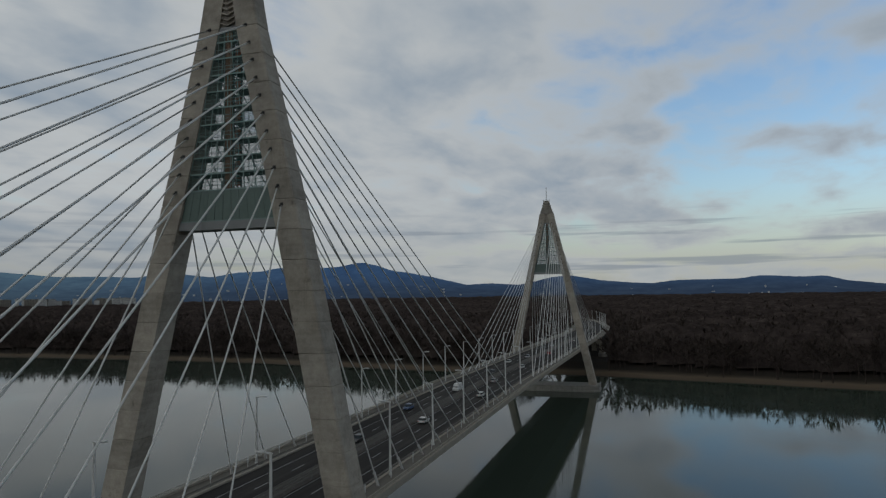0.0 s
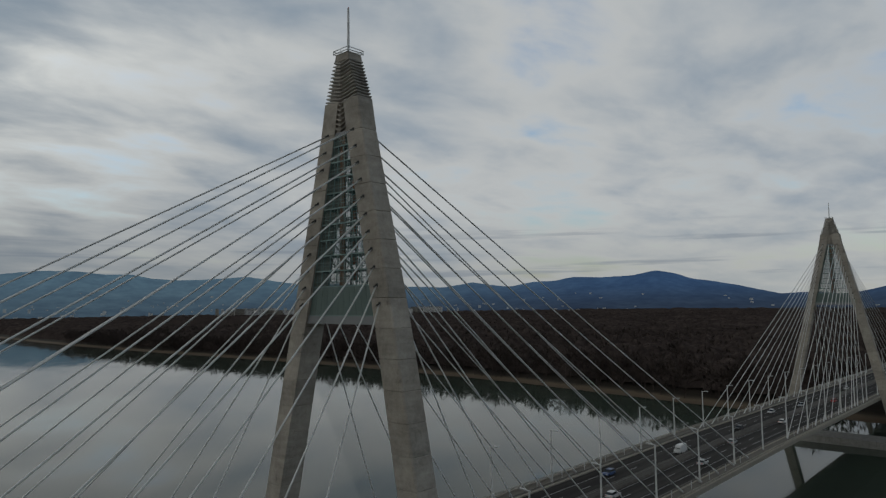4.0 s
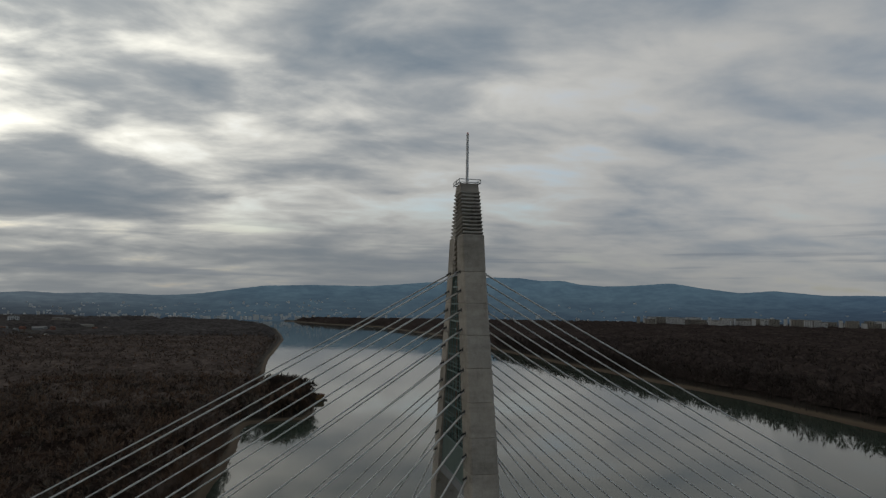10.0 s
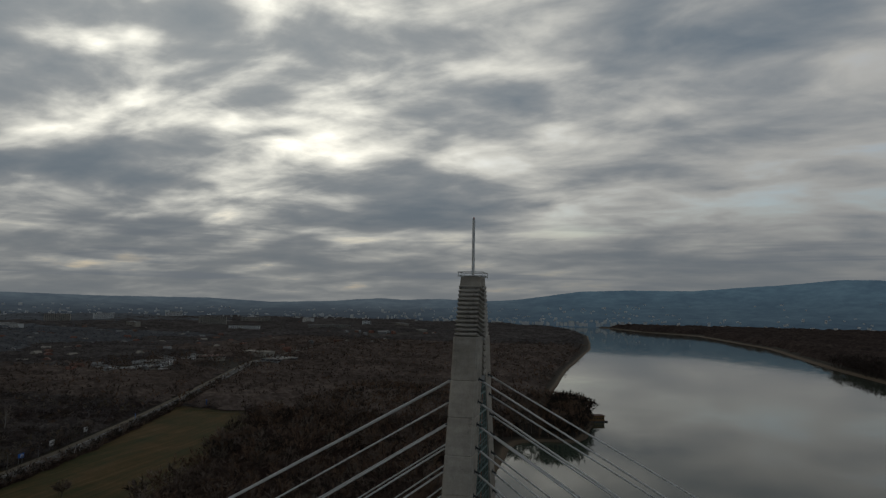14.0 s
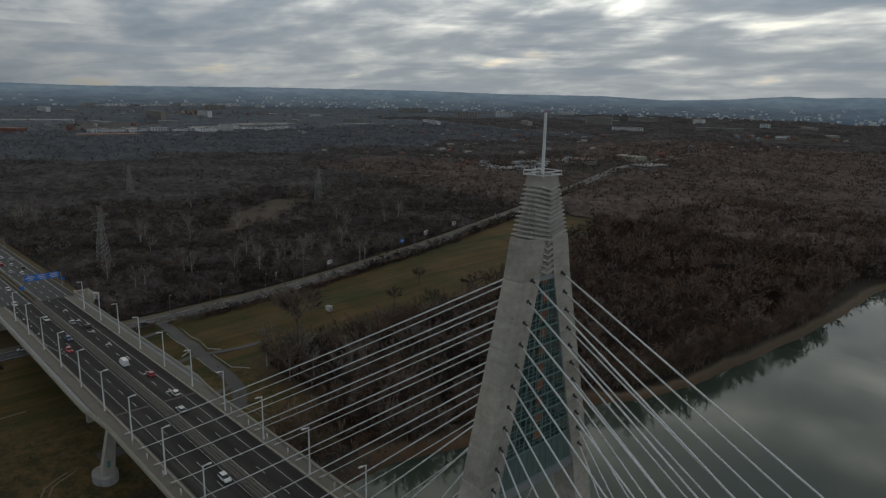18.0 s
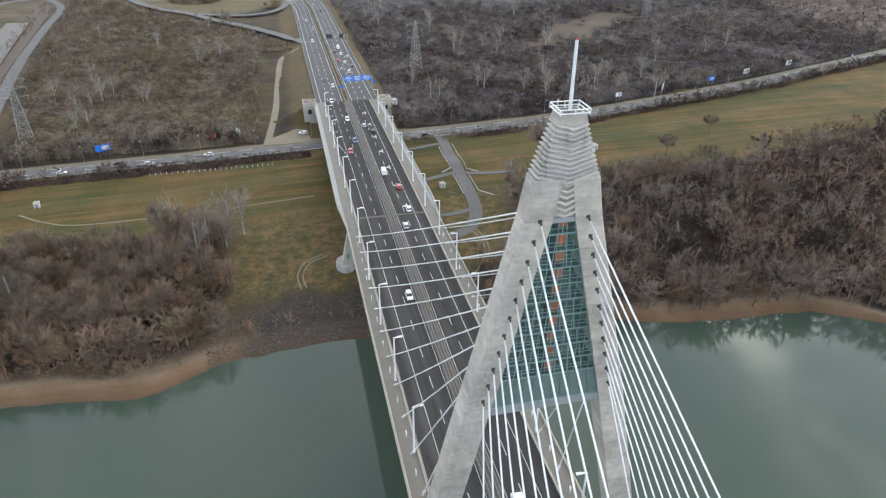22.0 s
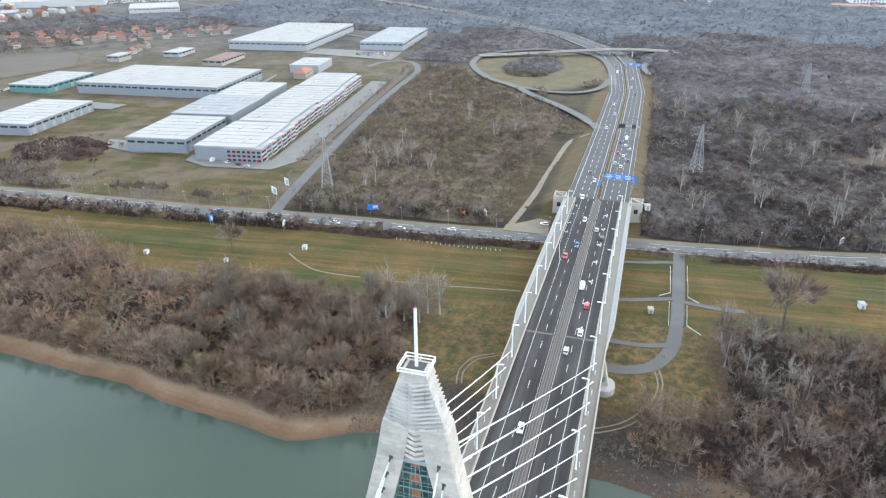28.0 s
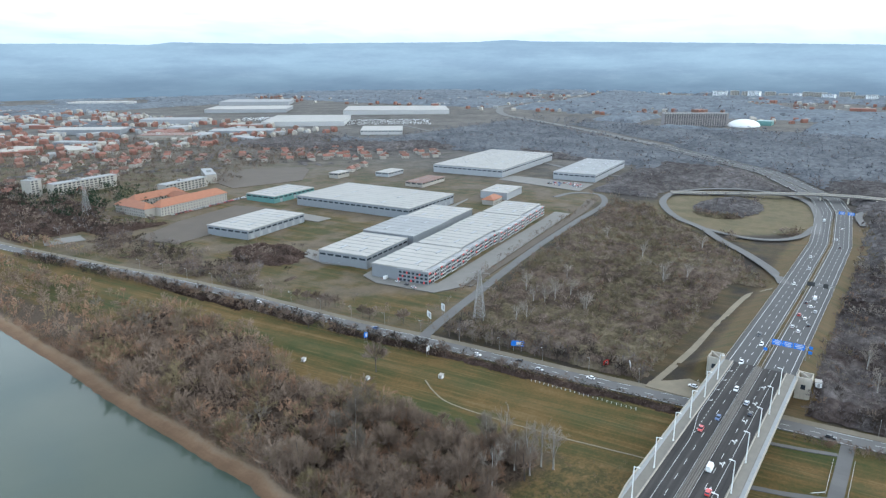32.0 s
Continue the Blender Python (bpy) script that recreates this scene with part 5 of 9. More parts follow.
# two long rows with set-back units; the front one has a red and white office strip
def rows_of_units():
    a = 8.0
    ca, sa = math.cos(radians(a)), math.sin(radians(a))

    def at(u, v):
        return 330 + u * ca - v * sa, 226 + u * sa + v * ca
    u = 0.0
    for k, (L, W, off) in enumerate(((68, 50, 0), (70, 46, 2), (66, 50, 0), (64, 46, 2))):
        w = warehouse(*at(u, 6 + off), a, L - 1.0, W - 6, 10.2 + 0.5 * (k % 2), M["clad"], M["roofwhite"], "grey metal warehouse with pale ribbed flat roof", bands=False)
        # office strip along the road side
        n = 7
        for i in range(n):
            bm = bmesh.new()
            x0, x1 = (L - 1) * i / n, (L - 1) * (i + 1) / n - 0.3
            deep = 5.0 if i % 2 == 0 else 4.4
            box(bm, x0, x1, -deep, -0.02, -1.0, 9.3 if i % 2 == 0 else 9.6)
            bay = part("office_bay", bm, M["bay"] if i % 2 == 0 else M["cladlight"], w, "white and grey office bay")
            for f in range(3):
                zz = 0.8 + 2.9 * f
                for j in range(3):
                    bm = bmesh.new()
                    xa = x0 + 0.5 + (x1 - x0 - 1.0) * j / 3
                    box(bm, xa, xa + (x1 - x0) / 3 - 0.9, -deep - 0.07, -deep + 0.1, zz, zz + 1.5)
                    part("window", bm, M["window"], bay)
                if (i + f) % 2 == 0:
                    bm = bmesh.new()
                    box(bm, x0 + 0.1, x0 + 3.2, -deep - 0.12, -deep + 0.1, zz + 1.6, zz + 2.7)
                    part("red_panel", bm, M["redclad"], bay, "red cladding panel")
        u += L
    # office end facing the dike road
    w = warehouse(*at(-0.8, 1.0), a, 9, 26, 9.6, M["clad"], M["roofgrey"], "grey office end with red window panels", ribs=False, bands=False)
    for f in range(3):
        for j in range(7):
            bm = bmesh.new()
            y0 = 0.8 + 3.6 * j
            box(bm, -0.08, 0.1, y0, y0 + 2.2, 1.0 + 2.9 * f, 2.5 + 2.9 * f)
            part("window", bm, M["window"], w)
            if (f + j) % 3 == 0:
                bm = bmesh.new()
                box(bm, -0.1, 0.1, y0 + 2.25, y0 + 3.4, 0.9 + 2.9 * f, 2.6 + 2.9 * f)
                part("red_panel", bm, M["redclad"], w, "red cladding panel")
    u = 14.0
    for k, (L, W, off) in enumerate(((66, 46, 0), (70, 52, -3), (62, 46, 0))):
        warehouse(*at(u, 64 + off), a, L - 1.0, W, 10.0 + 0.6 * (k % 2), M["clad"], M["roofwhite"] if k != 1 else M["roofgrey"], "grey metal warehouse with pale ribbed flat roof", doors=5, bands=k == 0)
        u += L + (4 if k == 0 else 0)


rows_of_units()
warehouse(494, 372, 5, 96, 152, 10.5, M["clad"], M["roofwhite"], "large dark grey warehouse with white flat roof", doors=8)
warehouse(342, 441, 8, 82, 50, 8.5, M["clad"], M["roofwhite"], "free-standing grey shed with white roof and loading bays", doors=7)
warehouse(778, 424, 6, 205, 112, 11, M["cladlight"], M["roofwhite"], "wide pale grey distribution shed", doors=12)
warehouse(815, 300, 6, 155, 60, 10, M["cladlight"], M["roofgrey"], "long grey shed with white roof edge", doors=8)
warehouse(640, 338, 8, 50, 34, 8, M["cladlight"], M["roofwhite"], "small pale flat-roofed shed", bands=False)
warehouse(470, 550, 5, 70, 44, 7.5, M["teal"], M["roofwhite"], "teal-clad hall with a pale roof", doors=3)
warehouse(650, 470, 6, 60, 26, 5.5, M["plaster"], M["tilebrown"], "long low brown-roofed barn", ribs=False)
warehouse(690, 560, 6, 40, 22, 5.5, M["cladlight"], M["roofwhite"], "low white-roofed store beside the big halls", ribs=False)
warehouse(640, 610, 6, 26, 16, 7, M["plaster"], M["roofwhite"], "small white block on open ground", ribs=False)
# retail park and works further off
for x, y, rz, L, W, h, wall, roof, lab in (
        (1120, 1330, -52, 210, 230, 11, "bay", "roofwhite", "far white-roofed retail hall beside the road"), (1520, 1420, -52, 330, 220, 13, "bay", "roofwhite", "very long far retail hall with pale walls"),
        (1110, 985, -52, 95, 110, 9, "bay", "roofwhite", "far pale hall beside car park"), (1270, 2600, -50, 220, 110, 12, "bay", "roofwhite", "far white industrial hall with flat roof"),
        (1600, 2130, -50, 260, 200, 12, "cladlight", "roofgrey", "far grey industrial hall with flat roof"), (1330, 1850, -50, 260, 190, 11, "cladlight", "roofwhite", "far blue-grey industrial hall with flat roof"),
        (900, 1250, -50, 140, 60, 10, "clad", "roofgrey", "far grey works hall with flat roof"), (760, 1300, -50, 110, 60, 9, "plaster", "tilebrown", "far works hall with a brown roof"), (700, 1560, -50, 160, 70, 11, "clad", "roofwhite", "far works hall with pale roof"),
        (980, 1650, -50, 160, 80, 11, "cladlight", "roofgrey", "far grey works hall with flat roof"), (520, 1900, -48, 180, 80, 12, "cladlight", "roofwhite", "far white works hall with flat roof"),
        (1660, -700, 80, 210, 80, 10, "cladlight", "roofwhite", "far white-roofed hall behind the woods"), (1730, -960, 84, 160, 90, 12, "cladlight", "roofwhite", "far white office hall behind the woods"), (1700, -1250, 86, 190, 70, 9, "clad", "roofwhite", "far white-roofed hall behind the woods"),
        (1510, -470, 75, 120, 50, 8, "plaster", "tile", "far low red-roofed works"), (598, -510, 80, 52, 24, 6, "cladlight", "roofwhite", "white-roofed shed in the woods"), (500, -900, 80, 50, 30, 7, "cladlight", "roofwhite", "white-roofed shed among trees"),
        (600, -700, 84, 60, 26, 6, "plaster", "roofgrey", "small grey-roofed works hall among trees"), (640, -790, 84, 46, 20, 6, "plaster", "roofwhite", "small pale-roofed works hall among trees"), (610, -880, 80, 40, 24, 8, "plaster", "tile", "small red-roofed hall among the trees"),
        (2300, -1500, 60, 240, 60, 10, "cladlight", "roofwhite", "very far hall with a white roof"), (2100, -500, 70, 200, 70, 10, "cladlight", "roofgrey", "very far hall with a grey roof")):
    warehouse(x, y, rz, L, W, h, M[wall], M[roof], lab, ribs=False, bands=L < 100, z=float(land(np.array(x + 60.0), np.array(y + 20.0))) + 0.4)


def house_parts(L, W, h, r, roof, wall, label, far=False):
    ob = thing("house", label, "house", (0, 0, -500), "houses of the suburb")
    bm = bmesh.new()
    box(bm, -L / 2, L / 2, -W / 2, W / 2, -0.8, h)
    part("wall", bm, wall, ob)
    bm = bmesh.new()
    e = 0.5
    for s in (1, -1):
        loft(bm, [[(-L / 2 - e, s * (W / 2 + e), h - 0.3), (-L / 2 - e, s * (W / 2 + e), h), (-L / 2 - e, 0, h + r), (-L / 2 - e, 0, h + r - 0.3)][::s],
                  [(L / 2 + e, s * (W / 2 + e), h - 0.3), (L / 2 + e, s * (W / 2 + e), h), (L / 2 + e, 0, h + r), (L / 2 + e, 0, h + r - 0.3)][::s]])
    loft(bm, [[(-L / 2, -W / 2, h), (-L / 2, W / 2, h), (-L / 2, 0, h + r - 0.2)], [(-L / 2 + 0.2, -W / 2, h), (-L / 2 + 0.2, W / 2, h), (-L / 2 + 0.2, 0, h + r - 0.2)]])
    loft(bm, [[(L / 2 - 0.2, -W / 2, h), (L / 2 - 0.2, W / 2, h), (L / 2 - 0.2, 0, h + r - 0.2)], [(L / 2, -W / 2, h), (L / 2, W / 2, h), (L / 2, 0, h + r - 0.2)]])
    top = part("roof", bm, roof, ob, "pitched tile roof")
    bm = bmesh.new()
    box(bm, L * 0.2, L * 0.2 + 0.7, -0.9, -0.2, h + r * 0.5, h + r + 0.9)
    part("chimney", bm, M["plaster"], top)
    joined = bmesh.new()
    for s in (-1, 1):
        for i in range(3):
            bm = joined if far else bmesh.new()
            xx = -L / 2 + L * (i + 0.5) / 3
            box(bm, xx - 0.6, xx + 0.6, min(s * (W / 2 - 0.1), s * (W / 2 + 0.05)), max(s * (W / 2 - 0.1), s * (W / 2 + 0.05)), 1.0, 2.3)
            if not far:
                part("window", bm, M["window"], ob)
    if far:
        part("windows", joined, M["window"], ob)
    return ob


def suburb():
    kinds = [house_parts(11, 9, 4.2, 4.0, M["tile"], M["plaster"], "cream house with an orange pitched roof"), house_parts(12, 9, 3.6, 3.6, M["tilebrown"], M["plaster"], "pale house with a brown pitched roof"),
             house_parts(10, 10, 5.5, 3.2, M["tile"], M["plaster"], "tall white house with a red tile roof")]
    far_kinds = [house_parts(11, 9, 4.2, 4.0, M["tile"], M["plaster"], "far cream house with an orange roof", True), house_parts(12, 9, 3.6, 3.6, M["tilebrown"], M["plaster"], "far pale house with a brown roof", True),
                 house_parts(10, 10, 5.5, 3.2, M["tilebrown"], M["plaster"], "far white house with a brown roof", True)]
    rnd = random.Random(4)
    n = 0
    for (x0, y0), (x1, y1), rows, per in (((330, 860), (560, 1070), 5, 9), ((560, 1030), (900, 760), 5, 13), ((780, 800), (960, 640), 3, 8), ((420, 1250), (800, 1120), 4, 11), ((2330, 760), (2700, 400), 6, 13)):
        dx, dy = x1 - x0, y1 - y0
        ln = math.hypot(dx, dy)
        for r in range(rows):
            for i in range(per):
                if rnd.random() < 0.18:
                    continue
                t = (i + rnd.uniform(-0.25, 0.25)) / per
                o = (r - rows / 2) * 30 + rnd.uniform(-6, 6)
                x, y = x0 + dx * t - dy / ln * o, y0 + dy * t + dx / ln * o
                z = float(land(np.array(x), np.array(y))) + 0.3
                k = (kinds if y0 < 1100 and x0 < 1500 else far_kinds)[n % 3]
                copy_thing(k, pose(x, y, z, 0, 0, math.degrees(math.atan2(dy, dx)) + rnd.choice((0, 90)) + rnd.uniform(-6, 6)))
                n += 1
    for k, (x, y) in zip(far_kinds, ((2380, 600), (2420, 590), (2460, 560))):
        k.matrix_basis = pose(x, y, float(land(np.array(float(x)), np.array(float(y)))) + 0.3, 0, 0, 30)
    for k, (x, y) in zip(kinds, ((700, 640), (722, 650), (745, 655))):
        k.matrix_basis = pose(x, y, GZ + 0.2, 0, 0, 10)


suburb()


def hipped_wing(ob, L, W, h, r, x, y, rz):
    m = pose(x, y, 0, 0, 0, rz)
    bm = bmesh.new()
    box(bm, 0, L, 0, W, -1, h)
    bmesh.ops.transform(bm, matrix=m, verts=bm.verts)
    wall = part("wing", bm, M["plaster"], ob, "cream plastered three-storey wing")
    bm = bmesh.new()
    e, i = 0.8, W * 0.5
    loft(bm, [[(-e, -e, h - 0.2), (L + e, -e, h - 0.2), (L + e, W + e, h - 0.2), (-e, W + e, h - 0.2)], [(-e, -e, h + 0.1), (L + e, -e, h + 0.1), (L + e, W + e, h + 0.1), (-e, W + e, h + 0.1)],
              [(i, W / 2 - 0.1, h + r), (L - i, W / 2 - 0.1, h + r), (L - i, W / 2 + 0.1, h + r), (i, W / 2 + 0.1, h + r)]])
    bmesh.ops.transform(bm, matrix=m, verts=bm.verts)
    part("roof", bm, M["tileorange"], ob, "orange hipped tile roof")
    for f in range(int(h // 3)):
        for k in range(int(L // 4)):
            for yy in (0, W):
                bm = bmesh.new()
                box(bm, k * 4 + 1.2, k * 4 + 2.6, yy - 0.07, yy + 0.07, f * 3 + 0.9, f * 3 + 2.3)
                bmesh.ops.transform(bm, matrix=m, verts=bm.verts)
                part("window", bm, M["window"], wall)


school = thing("residential_complex", "cream residential complex with large orange hipped roofs", "apartment house", (355, 596, GZ))
hipped_wing(school, 96, 16, 9.5, 6.5, 0, 0, 8)
hipped_wing(school, 70, 15, 9.5, 6, 2, 52, 8)
hipped_wing(school, 52, 14, 9, 6, 0, 8, 92)
hipped_wing(school, 40, 14, 8, 6, 62, 22, 92)
shop = thing("house", "bright orange house with a red hipped roof", "house", (605, 336, GZ))
hipped_wing(shop, 26, 14, 5.5, 4.5, 0, 0, 8)


def block(x, y, rz, L, W, floors, wall, label, z=9.0):
    """A slab of flats with window bands."""
    ob = thing("apartment_block", label, "apartment block", (x, y, z), "blocks of flats", "", rz)
    bm = bmesh.new()
    box(bm, 0, L, 0, W, -8, floors * 2.9)
    part("wall", bm, wall, ob)
    bm = bmesh.new()
    box(bm, -0.3, L + 0.3, -0.3, W + 0.3, floors * 2.9, floors * 2.9 + 0.7)
    box(bm, L * 0.4, L * 0.4 + 5, W * 0.3, W * 0.7, floors * 2.9 + 0.7, floors * 2.9 + 3)
    part("roof", bm, M["roofgrey"], ob)
    V, Fq = [], []
    for f in range(floors):
        for k in range(max(2, int(L / 6))):
            for yy in (-0.08, W + 0.08):
                c = len(V)
                V += [(k * 6 + u, yy, f * 2.9 + h) for u, h in ((1.0, 0.9), (4.6, 0.9), (4.6, 2.3), (1.0, 2.3))]
                Fq.append((c, c + 1, c + 2, c + 3))
    tagged(part("glazing", arrays("glazing", V, Fq, M["window"]), None, ob), kind="stuff")
    return ob


block(345, 800, 8, 88, 13, 5, M["plaster"], "long cream four-storey block among trees", GZ)
block(326, 815, 20, 16, 14, 7, M["plaster"], "cream tower block among trees", GZ)
block(430, 700, 10, 70, 14, 4, M["plaster"], "grey-cream block of flats", GZ)
block(520, 720, 60, 60, 14, 4, M["plaster"], "grey block of flats", GZ)
block(1672, 474, -55, 160, 24, 11, M["tan"], "massive grey-brown slab block with rows of windows", 10)
rnd = random.Random(11)
for i in range(13):
    block(3050 + rnd.uniform(-60, 120), 640 - i * 46, rnd.uniform(60, 110), rnd.uniform(28, 60), 14, rnd.choice((8, 10, 11)), M["plaster"] if i % 3 else M["signwhite"], "far pale block of flats", 18)
for i in range(46):
    a = radians(221.5 + 0.43 * i + rnd.uniform(-0.2, 0.2))
    r = 3190 + rnd.uniform(-90, 130)
    block(r * math.cos(a), r * math.sin(a), math.degrees(a) + rnd.choice((90, 70, 0)), rnd.uniform(30, 95), 15, rnd.choice((8, 11, 11)), M["signwhite"] if i % 3 else M["plaster"], "far white block of the housing estate", 20)
for i in range(26):
    a = radians(-72 + 2.6 * i + rnd.uniform(-1, 1))
    r = 2700 + rnd.uniform(-700, 600)
    block(r * math.cos(a), r * math.sin(a), math.degrees(a) + rnd.choice((90, 80, 20)), rnd.uniform(30, 140), 15, rnd.choice((4, 6, 10)), M["signwhite"] if i % 2 else M["plaster"], "far pale block in the town", 16)
for i in range(15):
    block(3225 - 6 * (i % 3), -880 - 47 * i, 90 + rnd.uniform(-12, 12), rnd.uniform(34, 48), 15, rnd.choice((8, 10, 10)), M["signwhite"] if i % 4 else M["plaster"], "far white slab of the eastern estate", 16)
for i in range(11):
    block(1540 + rnd.uniform(0, 90), -430 - 46 * i, 84 + rnd.uniform(-10, 10), rnd.uniform(36, 58), rnd.uniform(18, 34), rnd.choice((3, 4, 5)), M["housewhite"] if i % 3 else M["signwhite"], "far white office block among woods", 12)
for i in range(9):
    block(575 + rnd.uniform(0, 80), -640 - 30 * i, 84 + rnd.uniform(-14, 14), rnd.uniform(16, 30), rnd.uniform(9, 14), 2, M["housewhite"] if i % 2 else M["plaster"], "low white building of the riverside estate", 8)
dome = thing("arena", "white domed sports hall with a blue annex", "sports hall", (1800, 312, 10))
bm = bmesh.new()
bmesh.ops.create_uvsphere(bm, u_segments=28, v_segments=14, radius=1.0)
bmesh.ops.delete(bm, geom=[v for v in bm.verts if v.co.z < -0.05], context="VERTS")
bmesh.ops.scale(bm, vec=(52, 38, 17), verts=bm.verts)
part("dome", bm, M["signwhite"], dome, "white dome")
bm = bmesh.new()
box(bm, 30, 70, -58, -22, -1, 12, 0.3)
part("annex", bm, M["teal"], dome, "blue-green annex")


def far_town():
    """Roofs and walls of the towns on the plain, too many and too far to count."""
    r = np.random.default_rng(77)
    for mat, n, lab in ((M["roofgrey"], 300, "countless pale roofs of the far town"), (M["tile"], 520, "countless red roofs of the far suburb"), (M["plaster"], 520, "countless pale house fronts far off"), (M["tilebrown"], 380, "countless brown roofs of the far suburb")):
        V, Fq = [], []
        for i in range(n):
            zone = r.choice(4, p=[0.42, 0.36, 0.20, 0.02])
            if zone == 0:
                x, y = r.uniform(420, 1150), r.uniform(1080, 2500)
            elif zone == 1:
                x, y = r.uniform(1900, 3300), r.uniform(-300, 2400)
            elif zone == 2:
                a, d = r.uniform(-75, 0), r.uniform(1500, 3250)
                x, y = d * math.cos(radians(a)), d * math.sin(radians(a))
            else:
                x, y = r.uniform(560, 1000), r.uniform(-1300, -560)
            big = r.random() < (0.2 if mat == M["roofgrey"] else 0.03)
            L, W, h = (r.uniform(30, 90), r.uniform(20, 40), r.uniform(6, 10)) if big else (r.uniform(8, 16), r.uniform(8, 12), r.uniform(5, 9))
            z = float(land(np.array(x), np.array(y)))
            t = r.uniform(0, 3.14)
            c, s = math.cos(t), math.sin(t)
            k = len(V)
            for zz, f in ((z - 1, 1.0), (z + h, 1.0), (z + h + 0.6 + (0 if big else 2.2), 0.96 if big else 0.35)):
                for sx, sy in ((-1, -1), (1, -1), (1, 1), (-1, 1)):
                    u, v = sx * L / 2, sy * W / 2 * f
                    V.append((x + u * c - v * s, y + u * s + v * c, zz))
            for a in (0, 4):
                for j in range(4):
                    Fq.append((k + a + j, k + a + (j + 1) % 4, k + a + 4 + (j + 1) % 4, k + a + 4 + j))
            Fq.append((k + 8, k + 9, k + 10, k + 11))
        ob = new("far_town", arrays("far_town", V, Fq, mat))
        tagged(ob, lab, "town", kind="stuff")
    # towns on the far slopes
    V, Fq = [], []
    for i in range(850):
        deg = r.choice([r.normal(276, 9), r.uniform(285, 360), r.uniform(292, 330), r.uniform(0, 70), r.uniform(205, 262), r.uniform(160, 200)], p=[0.28, 0.26, 0.24, 0.0, 0.16, 0.06])
        d = 3400 + 800 * r.random() ** (1.6 if deg > 285 else 2.6)
        f = float(np.interp(d, [q for q, _ in HILL_PROFILE], [q for _, q in HILL_PROFILE]))
        z = 12 + (float(hill_top(deg)) - 12) * f
        L, W, h = r.uniform(6, 18), r.uniform(6, 12), r.uniform(4, 7) + (9 if r.random() < 0.08 else 0)
        c, q, k = math.cos(radians(deg)), math.sin(radians(deg)), len(V)
        for zz in (z - 14, z + h):
            V += [((d + u) * c - v * q, (d + u) * q + v * c, zz) for u, v in ((-W / 2, -L / 2), (W / 2, -L / 2), (W / 2, L / 2), (-W / 2, L / 2))]
        Fq += [(k + j, k + (j + 1) % 4, k + 4 + (j + 1) % 4, k + 4 + j) for j in range(4)] + [(k + 4, k + 5, k + 6, k + 7)]
    tagged(new("far_town", arrays("far_town", V, Fq, M["signwhite"])), "pale specks of far houses on the slopes", "town", kind="stuff")


far_town()

# ---------------------------------------------------------------- furniture of the bridge


def deck_pose(x, off, rz=0.0, h=0.0):
    return pose(x, axis_y(x) + off, deck_z(x) + h, 0, 0, rz)


def lamp_post():
    ob = thing("street_lamp", "tapered pale steel street lamp with a flat arm", "street lamp", (0, 0, -500), "lamps along the bridge")
    bm = bmesh.new()
    rod(bm, (0, 0, 0), (0, 0, 12.6), 0.24, 8, 0.16)
    rod(bm, (0, 0, 0), (0, 0, 0.6), 0.32, 8, 0.28)
    part("post", bm, M["steelgrey"], ob)
    bm = bmesh.new()
    bar(bm, (0, 0.2, 12.55), (0, -0.9, 12.65), 0.26, 0.16)
    arm = part("arm", bm, M["steelgrey"], ob)
    bm = bmesh.new()
    box(bm, -0.3, 0.3, -2.0, -0.8, 12.58, 12.82, 0.06)
    part("lamp_head", bm, M["signwhite"], arm, "flat lamp head")
    return ob


lamp = lamp_post()
LAMP_X = [9.5 + 23.6 * i for i in range(12)]
first = True
for x in [-430 + 23.6 * i for i in range(18)] + LAMP_X:
    for s in (1, -1):
        m = deck_pose(x, s * 13.4, 0 if s > 0 else 180, 0.15)
        if first:
            lamp.matrix_basis, first = m, False
        else:
            copy_thing(lamp, m)
for x in [-1090 + 40 * i for i in range(16)]:
    for s in (1, -1):
        copy_thing(lamp, deck_pose(x, s * 13.4, 0 if s > 0 else 180, 0.15))


def path_light():
    ob = thing("path_light", "short white frame-shaped path light", "path light", (0, 0, -500), "path lights beside the cables")
    bm = bmesh.new()
    rod(bm, (0, 0, 0), (0, 0, 1.5), 0.07, 6)
    part("stem", bm, M["steelgrey"], ob)
    bm = bmesh.new()
    for a, b in (((-0.22, 0, 0.75), (-0.22, 0, 1.75)), ((0.22, 0, 0.75), (0.22, 0, 1.75)), ((-0.22, 0, 1.72), (0.22, 0, 1.72)), ((-0.22, 0, 0.78), (0.22, 0, 0.78))):
        bar(bm, a, b, 0.1, 0.12)
    part("frame", bm, M["signwhite"], ob, "white rectangular frame")
    return ob


light = path_light()
first = True
for px, _ in PYLONS:
    for along in (1, -1):
        for k in range(11):
            x = px + along * (DECK_X[k] - 5.4)
            for s in (1, -1):
                m = deck_pose(x, s * 14.2, 12, 0.16)
                if first:
                    light.matrix_basis, first = m, False
                else:
                    copy_thing(light, m)

